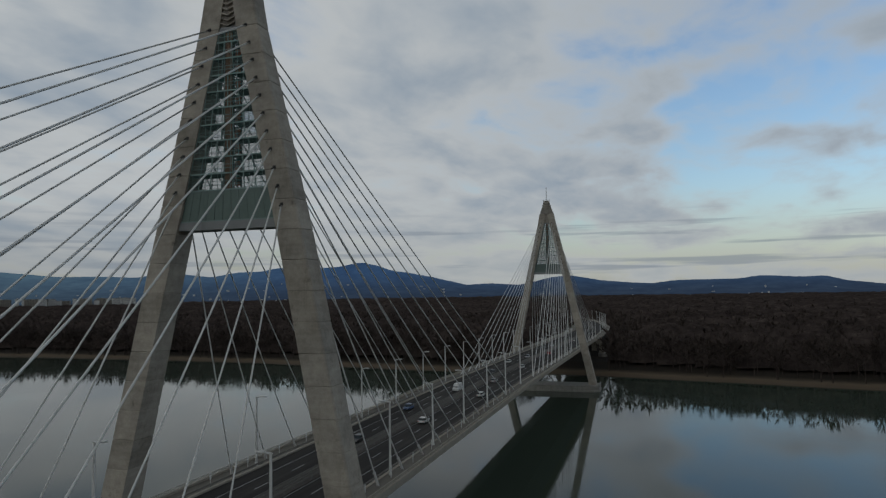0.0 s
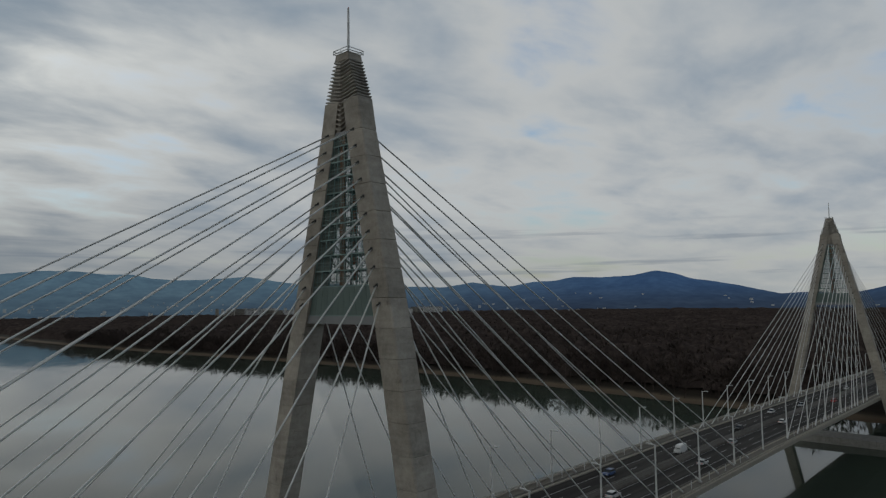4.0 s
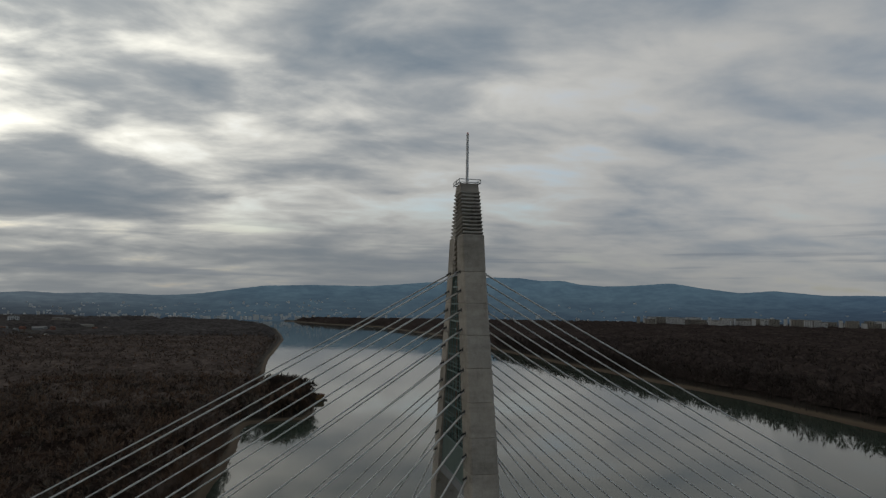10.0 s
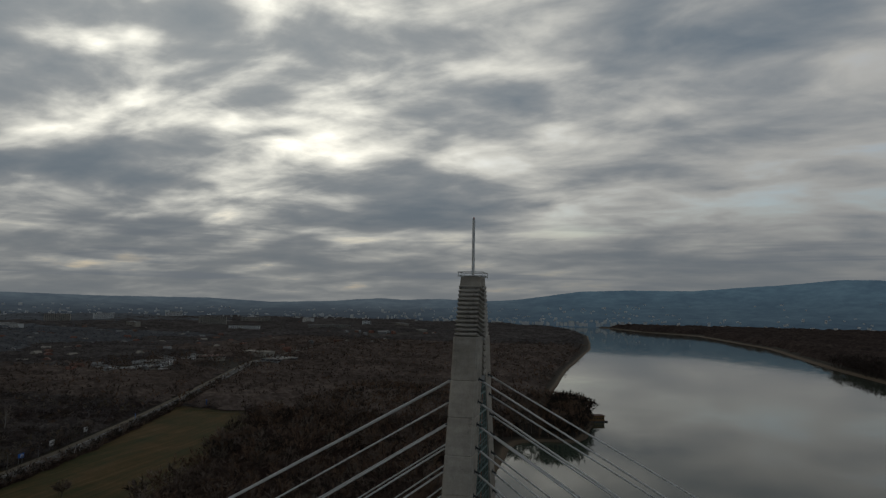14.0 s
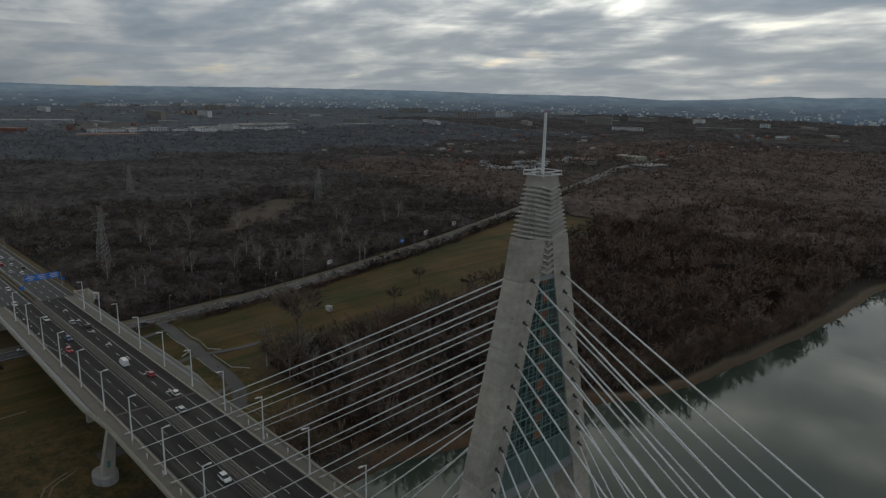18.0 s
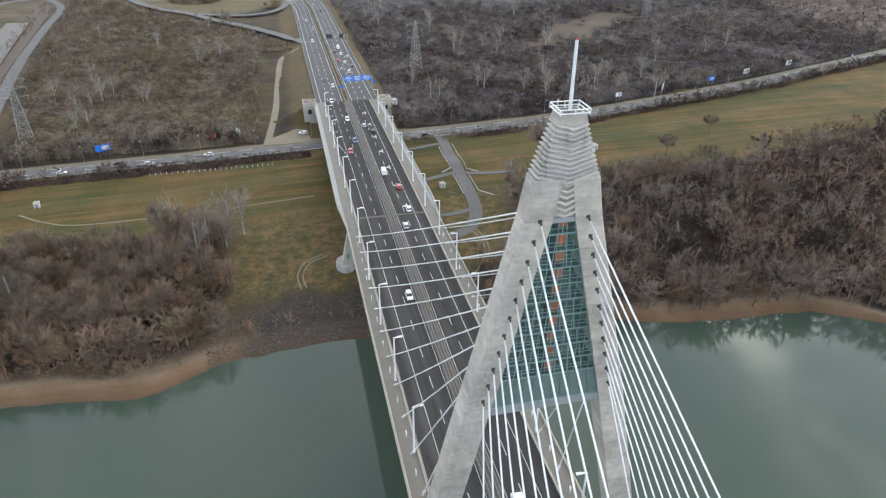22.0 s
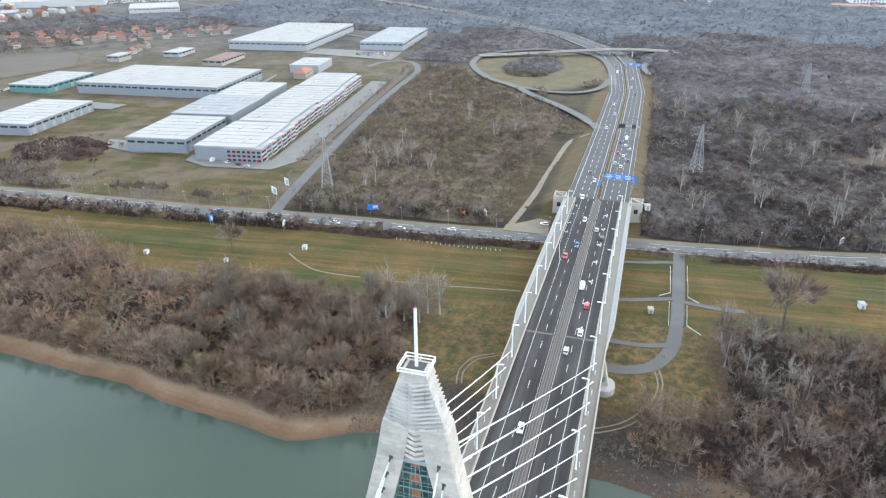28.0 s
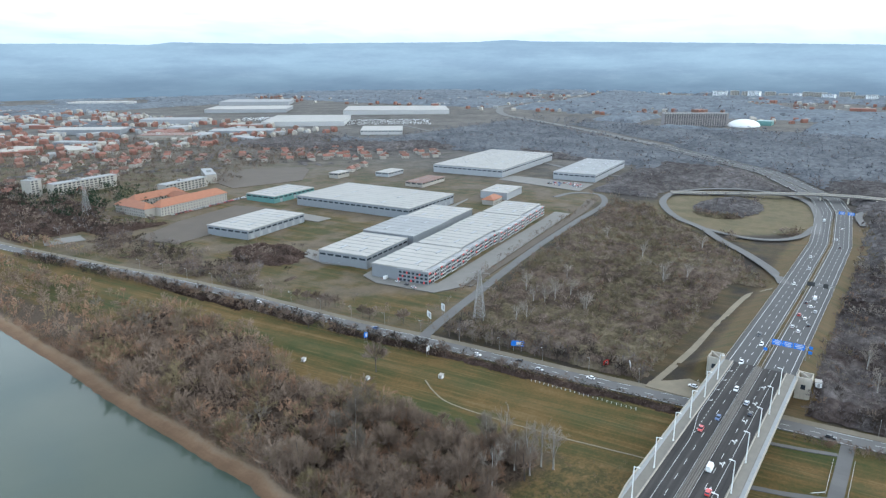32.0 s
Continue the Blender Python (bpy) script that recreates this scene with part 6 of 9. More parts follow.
# rail posts of both footways: joined far off, single posts where the camera comes near
post_bm = bmesh.new()
rod(post_bm, (0, 0, 0.1), (0, 0, 1.1), 0.035, 4)
post_me = mesh_of("rail_post", post_bm, M["railing"])
for s in (1, -1):
    for x in np.arange(-20, 230, 2.0):
        o = part("rail_post", post_me, None, deck)
        o.matrix_basis = deck_pose(float(x), s * (float(wide(x)) - 0.25))
    bm = bmesh.new()
    for x in list(np.arange(-446, -20, 2.0)) + list(np.arange(230, 296, 2.0)):
        y = axis_y(x) + s * (float(wide(x)) - 0.25)
        bar(bm, (x, y, deck_z(x) + 0.1), (x, y, deck_z(x) + 1.1), 0.06, 0.06)
    for x in np.arange(-446, 296, 3.0):
        for g in (0.45, 1.2, 12.45):
            y = axis_y(x) + s * g
            bar(bm, (x, y, deck_z(x)), (x, y, deck_z(x) + 0.8), 0.09, 0.09)
    tagged(part("guard_post_row", bm, M["galv"], deck), kind="stuff")
    # thin bars of the railing, too many to count
    V, Fq = [], []
    for x in np.arange(-446, 296, 0.24):
        y, z, k = axis_y(x) + s * (float(wide(x)) - 0.25), deck_z(x), len(V)
        V += [(x + u, y + v, z + h) for h in (0.45, 1.1) for u, v in ((-0.03, -0.025), (0.03, -0.025), (0.03, 0.025), (-0.03, 0.025))]
        Fq += [(k + j, k + (j + 1) % 4, k + 4 + (j + 1) % 4, k + 4 + j) for j in range(4)]
    tagged(part("railing_grille", arrays("railing_grille", V, Fq, M["railing"]), None, deck), kind="stuff")


def arrow_mark(x, off, turn):
    """A painted lane arrow."""
    c, z = axis_y(x) + off, deck_z(x) + 0.075
    f = 1 if turn > 0 else -1
    pts = [(0, -0.13), (3.0, -0.13), (3.0, -0.5), (4.6, 0), (3.0, 0.5), (3.0, 0.13), (0, 0.13)]
    side = [(1.0, 0.13), (2.0, 0.9), (1.6, 1.3), (3.0, 1.5), (2.9, 0.3), (2.5, 0.6), (1.7, 0.13)]
    bm = bmesh.new()
    for shape, sy in ((pts, 1), (side, f)):
        vs = [bm.verts.new((x + px * turn, c + py * sy * turn, z)) for px, py in shape]
        bm.faces.new(vs)
    part("lane_arrow", bm, M["white"], deck, "white painted lane arrow")


for i in range(7):
    arrow_mark(150 + 20 * i, -6.9, 1)
for i in range(4):
    arrow_mark(285 - 13 * i, 10.0, -1)
for xa in np.arange(210, 296, 3.6):
    V = [(x, axis_y(x) + 8.5 + w, deck_z(x) + 0.08) for x in (xa, xa + 1.6) for w in (-0.13, 0.13)]
    part("lane_dash", arrays("lane_dash", V, [(0, 1, 3, 2)], M["white"]), None, deck)
# expansion joint over the side pier
for s in (1, -1):
    bm = bmesh.new()
    lo, hi = sorted((axis_y(146) + s * 1.6, axis_y(146) + s * 12.1))
    box(bm, 145.4, 146.4, lo, hi, deck_z(146) + 0.01, deck_z(146) + 0.075)
    part("expansion_joint", bm, M["median"], deck, "grey steel expansion joint")


def side_pier(x):
    ob = thing("bridge_pier", "pale V-shaped side pier on a rounded footing", "bridge pier", (x, axis_y(x), 0), "side piers")
    top = deck_z(x)
    g = max(float(land(np.array(x), np.array(axis_y(x)))), 1.0)
    for s in (1, -1):
        bm = bmesh.new()
        loft(bm, [[(-1.3, s * 17.2 - 1.9, g), (1.3, s * 17.2 - 1.9, g), (1.3, s * 17.2 + 1.9, g), (-1.3, s * 17.2 + 1.9, g)], [(-1.0, s * 14.8 - 1.1, top - 1.4), (1.0, s * 14.8 - 1.1, top - 1.4), (1.0, s * 14.8 + 1.1, top - 1.4), (-1.0, s * 14.8 + 1.1, top - 1.4)]])
        part("column", bm, M["deckedge"], ob, "tapering pale column")
        bm = bmesh.new()
        ring = [(4.6 * math.cos(a), s * 17.5 + 3.4 * math.sin(a)) for a in np.linspace(0, 2 * math.pi, 17)[:-1]]
        loft(bm, [[(px, py, g - 2.5) for px, py in ring], [(px, py, g + 2.3) for px, py in ring], [(px * 0.92, s * 17.5 + (py - s * 17.5) * 0.92, g + 2.5) for px, py in ring]])
        part("footing", bm, M["stone"], ob, "round stone-faced footing")
        bm = bmesh.new()
        box(bm, -1.33, -1.27, s * 16.6 - 0.5, s * 16.6 + 0.5, g + 4, g + 6)
        part("hatch", bm, M["teal"], ob, "small green hatch")
    bm = bmesh.new()
    box(bm, -1.2, 1.2, -14.5, 14.5, top - 4.4, top - 3.4, 0.1)
    part("cross_head", bm, M["deckedge"], ob)


side_pier(141.5)
side_pier(-441.5)
for x in (182, 218, 254):
    ob = thing("bridge_pier", "plain concrete pier pair under the approach", "bridge pier", (x, axis_y(x), 0), "approach piers")
    for s in (-9, 9):
        bm = bmesh.new()
        box(bm, -0.9, 0.9, s - 2.2, s + 2.2, 1, deck_z(x) - 3.3, 0.15)
        part("column", bm, M["deckedge"], ob)
for i in range(14):
    x = -490 - 45 * i
    ob = thing("bridge_pier", "plain concrete pier pair under the island viaduct", "bridge pier", (x, axis_y(x), 0), "viaduct piers")
    for s in (-8, 8):
        bm = bmesh.new()
        box(bm, -0.9, 0.9, s - 2.0, s + 2.0, 1, deck_z(x) - 3.3, 0.15)
        part("column", bm, M["deckedge"], ob)
# abutment
ab = thing("abutment", "concrete abutment with two open square stair towers", "abutment", (297, axis_y(297), 0))
bm = bmesh.new()
box(bm, -2.5, 3.0, -17.5, 17.5, 3, deck_z(297) - 0.2, 0.1)
part("wall", bm, M["deckedge"], ab)
for s in (1, -1):
    y0, y1 = sorted((s * 17.3, s * 24.0))
    top = deck_z(297) + 1.4
    bm = bmesh.new()
    for a in ((-4, 4, y0, y0 + 0.5), (-4, 4, y1 - 0.5, y1), (-4, -3.5, y0 + 0.5, y1 - 0.5), (3.5, 4, y0 + 0.5, y1 - 0.5)):
        box(bm, *a, 4, top)
    box(bm, -3.5, 3.5, y0 + 0.5, y1 - 0.5, top - 3.0, top - 2.6)
    tower = part("stair_tower", bm, M["deckedge"], ab, "pale square concrete stair tower")
    bm = bmesh.new()
    box(bm, -4.08, -3.9, (y0 + y1) / 2 - 1.0, (y0 + y1) / 2 + 1.0, top - 6.0, top - 3.6)
    part("window", bm, M["window"], tower)
    bm = bmesh.new()
    bar(bm, (-4, y0, top + 0.1), (4, y1, top + 0.1), 0.4, 0.25)
    part("beam", bm, M["deckedge"], tower)


# ---------------------------------------------------------------- signs
def bars(bm, x, y0, y1, z0, z1, rows, seed):
    r = random.Random(seed)
    h = (z1 - z0) / rows
    for i in range(rows):
        a = y0 + (y1 - y0) * r.uniform(0.06, 0.2)
        b = y1 - (y1 - y0) * r.uniform(0.06, 0.35)
        box(bm, x - 0.03, x, a, b, z0 + h * (i + 0.28), z0 + h * (i + 0.72))


def gantry(x, lo, hi, boards, label, dark=False):
    ob = thing("sign_gantry", label, "sign gantry", (x, axis_y(x), deck_z(x)), "gantries over the motorway")
    for y in (lo, hi):
        bm = bmesh.new()
        rod(bm, (0, y, -0.5), (0, y, 7.2), 0.2, 8)
        part("post", bm, M["galv"], ob)
    bm = bmesh.new()
    for h in (6.0, 7.0):
        for d in (-0.4, 0.4):
            bar(bm, (d, lo, h), (d, hi, h), 0.12, 0.12)
    k = int((hi - lo) / 1.2)
    for i in range(k):
        a, b = lo + (hi - lo) * i / k, lo + (hi - lo) * (i + 1) / k
        bar(bm, (-0.4, a, 6.0), (-0.4, b, 7.0), 0.06, 0.06)
        bar(bm, (0.4, a, 7.0), (0.4, b, 6.0), 0.06, 0.06)
    part("truss", bm, M["galv"], ob, "grey lattice truss")
    for i, (y0, y1) in enumerate(boards):
        bm = bmesh.new()
        box(bm, -0.62, -0.5, y0, y1, 5.0, 8.0, 0.03)
        bd = part("board", bm, M["anchor"] if dark else M["blue"], ob, "dark matrix sign" if dark else "blue direction board")
        if not dark:
            bm = bmesh.new()
            bars(bm, -0.63, y0, y1, 5.2, 7.8, 3, i)
            part("writing", bm, M["signwhite"], bd)


gantry(322, -17.5, -0.5, [(-16.6, -11.5), (-11.0, -6.2), (-5.8, -1.2)], "lattice gantry with three blue direction boards")
gantry(455, -17, 0, [(-6, -1.2), (-14, -11)], "gantry with dark matrix signs", True)
gantry(742, -20, -2, [(-18, -12), (-9, -4)], "far gantry with blue boards")
for x, y in ((318, 1.0), (334, -18.5), (326, -19)):
    ob = thing("road_sign", "small blue road sign on a post", "road sign", (x, axis_y(x) + y, deck_z(x)))
    bm = bmesh.new()
    rod(bm, (0, 0, 0), (0, 0, 3.2), 0.06)
    part("post", bm, M["galv"], ob)
    bm = bmesh.new()
    box(bm, -0.1, -0.05, -0.9, 0.9, 2.0, 3.6, 0.02)
    part("board", bm, M["blue"], ob)


def billboard(x, y, rz, w, h, face, label, base=3.0):
    ob = thing("billboard", label, "billboard", (x, y, float(land(np.array(x), np.array(y)))), "billboards by the road", "", rz)
    for s in (-0.3, 0.3):
        bm = bmesh.new()
        rod(bm, (0, s * w, -0.5), (0, s * w, base + h * 0.8), 0.12)
        part("post", bm, M["galv"], ob)
    bm = bmesh.new()
    box(bm, -0.32, -0.12, -w / 2, w / 2, base, base + h, 0.05)
    b = part("board", bm, face, ob)
    bm = bmesh.new()
    box(bm, -0.36, -0.325, -w * 0.36, w * 0.1, base + h * 0.18, base + h * 0.8)
    part("picture", bm, M["cladlight"] if face == M["signwhite"] else M["signwhite"], b)
    return ob


for x, y, rz, w, h, f, lab in ((272, 184.5, -30, 6.0, 4.2, "signwhite", "white billboard at the junction"), (288, 185, -25, 4.2, 4.5, "signwhite", "tall white billboard at the junction"), (265, 118, 25, 7.5, 3.2, "blue", "blue billboard by the road"),
                               (270, 68, 60, 3.6, 2.6, "redclad", "red billboard by the road"), (274, 56, -60, 4.5, 3.4, "signwhite", "white billboard by the road"), (295, -163, 15, 4.5, 2.4, "signwhite", "low white billboard by the wood"), (304, -197, 50, 5, 3.4, "signwhite", "white billboard beyond the meadow"), (314, -237, 10, 5, 2.6, "blue", "dark blue billboard beyond the meadow"), (325, -270, 15, 5.5, 3.4, "signwhite", "white billboard beyond the meadow"), (339, -313, 15, 5.5, 3.4, "signwhite", "white billboard beyond the meadow"),
                               (345, -370, 40, 5, 3.4, "blue", "blue billboard by the dike road"), (342, -459, 40, 6, 4, "blue", "blue billboard near the houses"), (287, -121, 55, 4, 3, "signwhite", "white billboard behind the hedge"), (226, 197, 60, 2.2, 3.2, "blue", "blue road sign by the verge"), (231, 156, 100, 3.6, 2.6, "signwhite", "pale direction board by the junction")):
    billboard(x, y, rz, w, h, M[f], lab)


def small_hut(x, y, label, s=1.0, rz=10):
    ob = thing("dike_hut", label, "hut", (x, y, float(land(np.array(x), np.array(y)))), "dike huts", "", rz)
    bm = bmesh.new()
    box(bm, -1.3 * s, 1.3 * s, -1.0 * s, 1.0 * s, -0.3, 1.9 * s, 0.05)
    part("wall", bm, M["signwhite"], ob)
    bm = bmesh.new()
    box(bm, -1.5 * s, 1.5 * s, -1.2 * s, 1.2 * s, 1.9 * s, 2.15 * s, 0.05)
    part("roof", bm, M["roofwhite"], ob)
    bm = bmesh.new()
    box(bm, -1.36 * s, -1.28 * s, -0.4 * s, 0.4 * s, 0, 1.6 * s)
    part("door", bm, M["galv"], ob)


for x, y, s, lab in ((214, 135, 1.0, "small white hut on the dike meadow"), (201, -33, 1.0, "small white well hut beside the paths"), (190, 211, 0.9, "small white marker hut in the grass"), (228, -118, 1.1, "small white hut on the far meadow"), (300, -28, 1.4, "white equipment cabin by the abutment"), (193, 167, 0.8, "low pale dome-like hut under a tree")):
    small_hut(x, y, lab, s)


def lattice_mast(x, y, h, label, arms=True):
    g = float(land(np.array(x), np.array(y)))
    ob = thing("power_mast", label, "power mast", (x, y, g), "power masts", "", 20)

    def w(z):
        return 3.2 * (1 - z / h) ** 0.9 + 0.35
    bm = bmesh.new()
    zs = [h * (1 - (1 - i / 14) ** 1.15) for i in range(15)]
    for a, b in zip(zs, zs[1:]):
        wa, wb = w(a), w(b)
        for sx, sy in ((-1, -1), (1, -1), (1, 1), (-1, 1)):
            bar(bm, (sx * wa, sy * wa, a), (sx * wb, sy * wb, b), 0.22, 0.22)
        for (ax, ay), (bx, by) in (((-1, -1), (1, -1)), ((1, -1), (1, 1)), ((1, 1), (-1, 1)), ((-1, 1), (-1, -1))):
            bar(bm, (ax * wa, ay * wa, a), (bx * wb, by * wb, b), 0.1, 0.1)
            bar(bm, (bx * wa, by * wa, a), (ax * wb, ay * wb, b), 0.1, 0.1)
            bar(bm, (ax * wb, ay * wb, b), (bx * wb, by * wb, b), 0.1, 0.1)
    part("lattice", bm, M["galv"], ob, "grey steel lattice")
    for z in (h * 0.70, h * 0.82, h * 0.94):
        bm = bmesh.new()
        L = 6.0
        for s in (-1, 1):
            bar(bm, (0, s * 0.5, z), (0, s * L, z + 0.4), 0.14, 0.14)
            bar(bm, (0, s * 0.5, z + 1.3), (0, s * L, z + 0.4), 0.1, 0.1)
            rod(bm, (0, s * L, z + 0.4), (0, s * L, z - 1.2), 0.12, 5)
        part("cross_arm", bm, M["galv"], ob)
    return ob


lattice_mast(287.5, 157.5, 35, "tall grey lattice power mast among the trees")
lattice_mast(379, -56, 35, "tall grey lattice power mast above the wood")
lattice_mast(640, -160, 34, "grey lattice power mast in the far wood")
lattice_mast(310, 660, 36, "grey lattice power mast near the houses")
lattice_mast(520, -300, 34, "grey lattice power mast in the wood")


# ---------------------------------------------------------------- vehicles
def car(paint, label, van=False):
    ob = thing("car" if not van else "van", label, "car" if not van else "van", (0, 0, -500), "vehicles")
    L, W, H = (4.4, 1.78, 1.45) if not van else (5.4, 2.0, 2.35)
    bm = bmesh.new()
    hood = 0.82 if not van else 1.1

    def ring(x, z0, z1, w, top):
        return [(x, -w / 2, z0), (x, w / 2, z0), (x, w / 2, z1), (x, top / 2, z1 + 0.04), (x, -top / 2, z1 + 0.04), (x, -w / 2, z1)]
    loft(bm, [ring(-L / 2, 0.35, hood - 0.12, W * 0.9, W * 0.8), ring(-L / 2 + 0.25, 0.25, hood, W, W * 0.9), ring(0, 0.22, hood + 0.06, W, W * 0.92), ring(L / 2 - 0.4, 0.25, hood - 0.08, W, W * 0.9), ring(L / 2, 0.35, hood - 0.25, W * 0.86, W * 0.75)])
    part("body", bm, paint, ob)
    bm = bmesh.new()
    a, b, c, d = (-L * 0.44, -L * 0.36, L * 0.06, L * 0.24) if not van else (-L * 0.48, -L * 0.47, L * 0.26, L * 0.40)
    w, t = W * 0.92, W * 0.78
    loft(bm, [[(a, -w / 2, hood), (d, -w / 2, hood), (d, w / 2, hood), (a, w / 2, hood)], [(b, -t / 2, H - 0.06), (c, -t / 2, H - 0.06), (c, t / 2, H - 0.06), (b, t / 2, H - 0.06)]])
    part("cabin", bm, M["window"] if not van else paint, ob, "dark glazed cabin" if not van else "")
    bm = bmesh.new()
    box(bm, b - 0.05, c + 0.05, -t / 2 - 0.02, t / 2 + 0.02, H - 0.07, H, 0.03)
    part("roof", bm, paint, ob)
    if van:
        bm = bmesh.new()
        bar(bm, (d + 0.03, -w * 0.4, hood + 0.5), (d + 0.03, w * 0.4, hood + 0.5), 0.5, 0.1)
        part("windscreen", bm, M["window"], ob)
    for sx in (-0.31, 0.30):
        for sy in (-1, 1):
            bm = bmesh.new()
            rod(bm, (sx * L, sy * (W / 2 - 0.2), 0.32), (sx * L, sy * (W / 2 + 0.02), 0.32), 0.32, 10)
            part("wheel", bm, M["rubber"], ob)
    for sy in (-1, 1):
        bm = bmesh.new()
        box(bm, L / 2 - 0.12, L / 2 + 0.02, sy * W * 0.33 - 0.18, sy * W * 0.33 + 0.18, 0.52, 0.68)
        part("headlight", bm, M["signwhite"], ob)
        bm = bmesh.new()
        box(bm, -L / 2 - 0.02, -L / 2 + 0.12, sy * W * 0.36 - 0.14, sy * W * 0.36 + 0.14, 0.58, 0.74)
        part("tail_light", bm, M["redclad"], ob)
    return ob


def paint(name, col):
    return worn(name, col, 0.3, 0.04, 0.5, 0.0, 0.0, 0.0, 0.0)


FLEET = [car(paint("white_paint", (0.58, 0.58, 0.565)), "white hatchback driving on the road"), car(paint("silver_paint", (0.36, 0.37, 0.38)), "silver hatchback on the road"), car(paint("black_paint", (0.02, 0.02, 0.022)), "black car on the road"),
         car(paint("red_paint", (0.40, 0.03, 0.03)), "red hatchback on the road"), car(paint("blue_paint", (0.05, 0.09, 0.2)), "dark blue car on the road"), car(paint("van_white", (0.60, 0.60, 0.585)), "white delivery van on the road", True)]
used = set()


def drive(kind, m):
    if kind in used:
        copy_thing(FLEET[kind], m)
    else:
        used.add(kind)
        FLEET[kind].matrix_basis = m


for kind, x, off in ((0, 92, 5.0), (1, 136, -4.7), (0, 149, -8.6), (2, 40, -4.6), (5, 15, -4.4), (3, 214, 8.6), (0, 262, 4.6), (0, 297, 8.4), (2, 240, -8.2), (1, 250, -4.8), (3, 170, -8.5), (5, 186, -4.6), (0, 330, 4.8), (2, 345, 8.5), (4, 228, 4.6),
                     (0, 365, -8.4), (1, 372, -4.4), (2, 380, -12), (0, 392, -8.5), (3, 398, -4.6), (1, 410, -12), (0, 420, -8.4), (2, 428, -4.6), (5, 440, -8.4), (0, 470, 8.3), (1, 520, 4.8), (0, 560, 8.4), (2, 610, -8.2), (0, 640, -4.6), (0, 690, -8.2), (5, 720, 8),
                     (0, -30, 5), (2, -52, -4.7), (0, -75, 4.8), (4, -92, -8.5), (0, -118, 8.4), (5, -128, -4.8), (1, -150, 4.8), (2, -176, -4.7), (0, -200, 5), (0, -222, -8.4), (1, -250, -4.6), (3, -274, 4.8), (0, -330, -4.7), (0, -380, 5)):
    lane = (3.5 if abs(off) < 6 else 6.9) if x < 297 else abs(off)
    drive(kind, deck_pose(x, math.copysign(lane, off), 180 if off > 0 else 0, 0.08))
for kind, y, s in ((0, 70, 1), (1, 96, -1), (2, 110, 1), (0, 133, -1), (4, 205, 1), (1, 236, -1), (0, 12, 1), (2, -38, -1), (0, 300, -1)):
    x = float(arr(ROAD_E, y))
    drive(kind, pose(x + s * 2.2, y, float(land(np.array(x), np.array(float(y)))) + 0.34, 0, 0, 90 if s > 0 else -90))
for kind, x, y, rz in ((0, 275, 24, 80), (5, 340, 300, 20), (5, 334, 318, 30), (0, 322, 250, 80), (2, 320, 240, 80), (1, 318, 232, 85), (5, 323, 262, 10), (5, 338, 322, 25)):
    drive(kind, pose(x, y, 7.85, 0, 0, rz))
lot = random.Random(8)
for i in range(60):
    drive(lot.choice((0, 1, 2, 3, 4)), pose(760 + lot.uniform(0, 30), 300 + 2.0 * i, 7.9, 0, 0, lot.choice((0, 180))) if i < 25 else pose(365 + 3.2 * (i - 25), 590 + 0.45 * (i - 25), 7.6, 0, 0, 95))

def car_parks():
    """Hundreds of parked cars before the far retail halls."""
    r = np.random.default_rng(55)
    for mat, n in ((FLEET[0].children[0].data.materials[0], 420), (FLEET[1].children[0].data.materials[0], 380), (FLEET[2].children[0].data.materials[0], 300)):
        V, Fq = [], []
        for i in range(n):
            u, v = (r.integers(0, 95) * 3.0, r.integers(0, 12) * 14.0 + r.integers(0, 2) * 5.2) if i % 3 else (r.integers(0, 60) * 3.0 - 260, r.integers(0, 8) * 14.0 + 160)
            x, y = 1240 + u * 0.616 + v * 0.788, 1230 - u * 0.788 + v * 0.616
            z, k = float(land(np.array(x), np.array(y))), len(V)
            for h, f, g in ((0.3, 1.0, 1.0), (0.85, 1.0, 1.0), (1.45, 0.5, 0.8)):
                V += [(x + a * 0.95 * g * 0.616 + b * 2.2 * f * 0.788, y - a * 0.95 * g * 0.788 + b * 2.2 * f * 0.616, z + h) for a, b in ((-1, -1), (1, -1), (1, 1), (-1, 1))]
            Fq += [(k + o + j, k + o + (j + 1) % 4, k + o + 4 + (j + 1) % 4, k + o + 4 + j) for o in (0, 4) for j in range(4)] + [(k + 8, k + 9, k + 10, k + 11)]
        tagged(new("parked_cars", arrays("parked_cars", V, Fq, mat)), "far rows of parked cars before the retail halls", "parked cars", kind="stuff")


car_parks()
# low roadside lamps, rail and a red bush hedge beside the dike road
rl = thing("street_lamp", "slim grey road lamp by the dike road", "street lamp", (268, 20, 7.3), "lamps along the dike road")
bm = bmesh.new()
rod(bm, (0, 0, 0), (0, 0, 8.5), 0.09, 6, 0.06)
rod(bm, (0, 0, 8.4), (-1.6, 0, 8.7), 0.05, 5)
part("post", bm, M["galv"], rl)
bm = bmesh.new()
box(bm, -2.2, -1.5, -0.15, 0.15, 8.62, 8.78, 0.03)
part("lamp_head", bm, M["signwhite"], rl)
for i in range(16):
    y = 48 + 26 * i
    copy_thing(rl, pose(float(arr(ROAD_E, y)) + 9.5, y, float(land(np.array(float(arr(ROAD_E, y)) + 9.5), np.array(float(y))))))
for i in range(8):
    y = -55 - 28 * i
    copy_thing(rl, pose(float(arr(ROAD_E, y)) + 9.5, y, float(land(np.array(float(arr(ROAD_E, y)) + 9.5), np.array(float(y))))))

M["ochre"] = worn("ochre_boards", (0.20, 0.105, 0.028), 0.8, 0.3, 0.4, 0.0, 0.2)
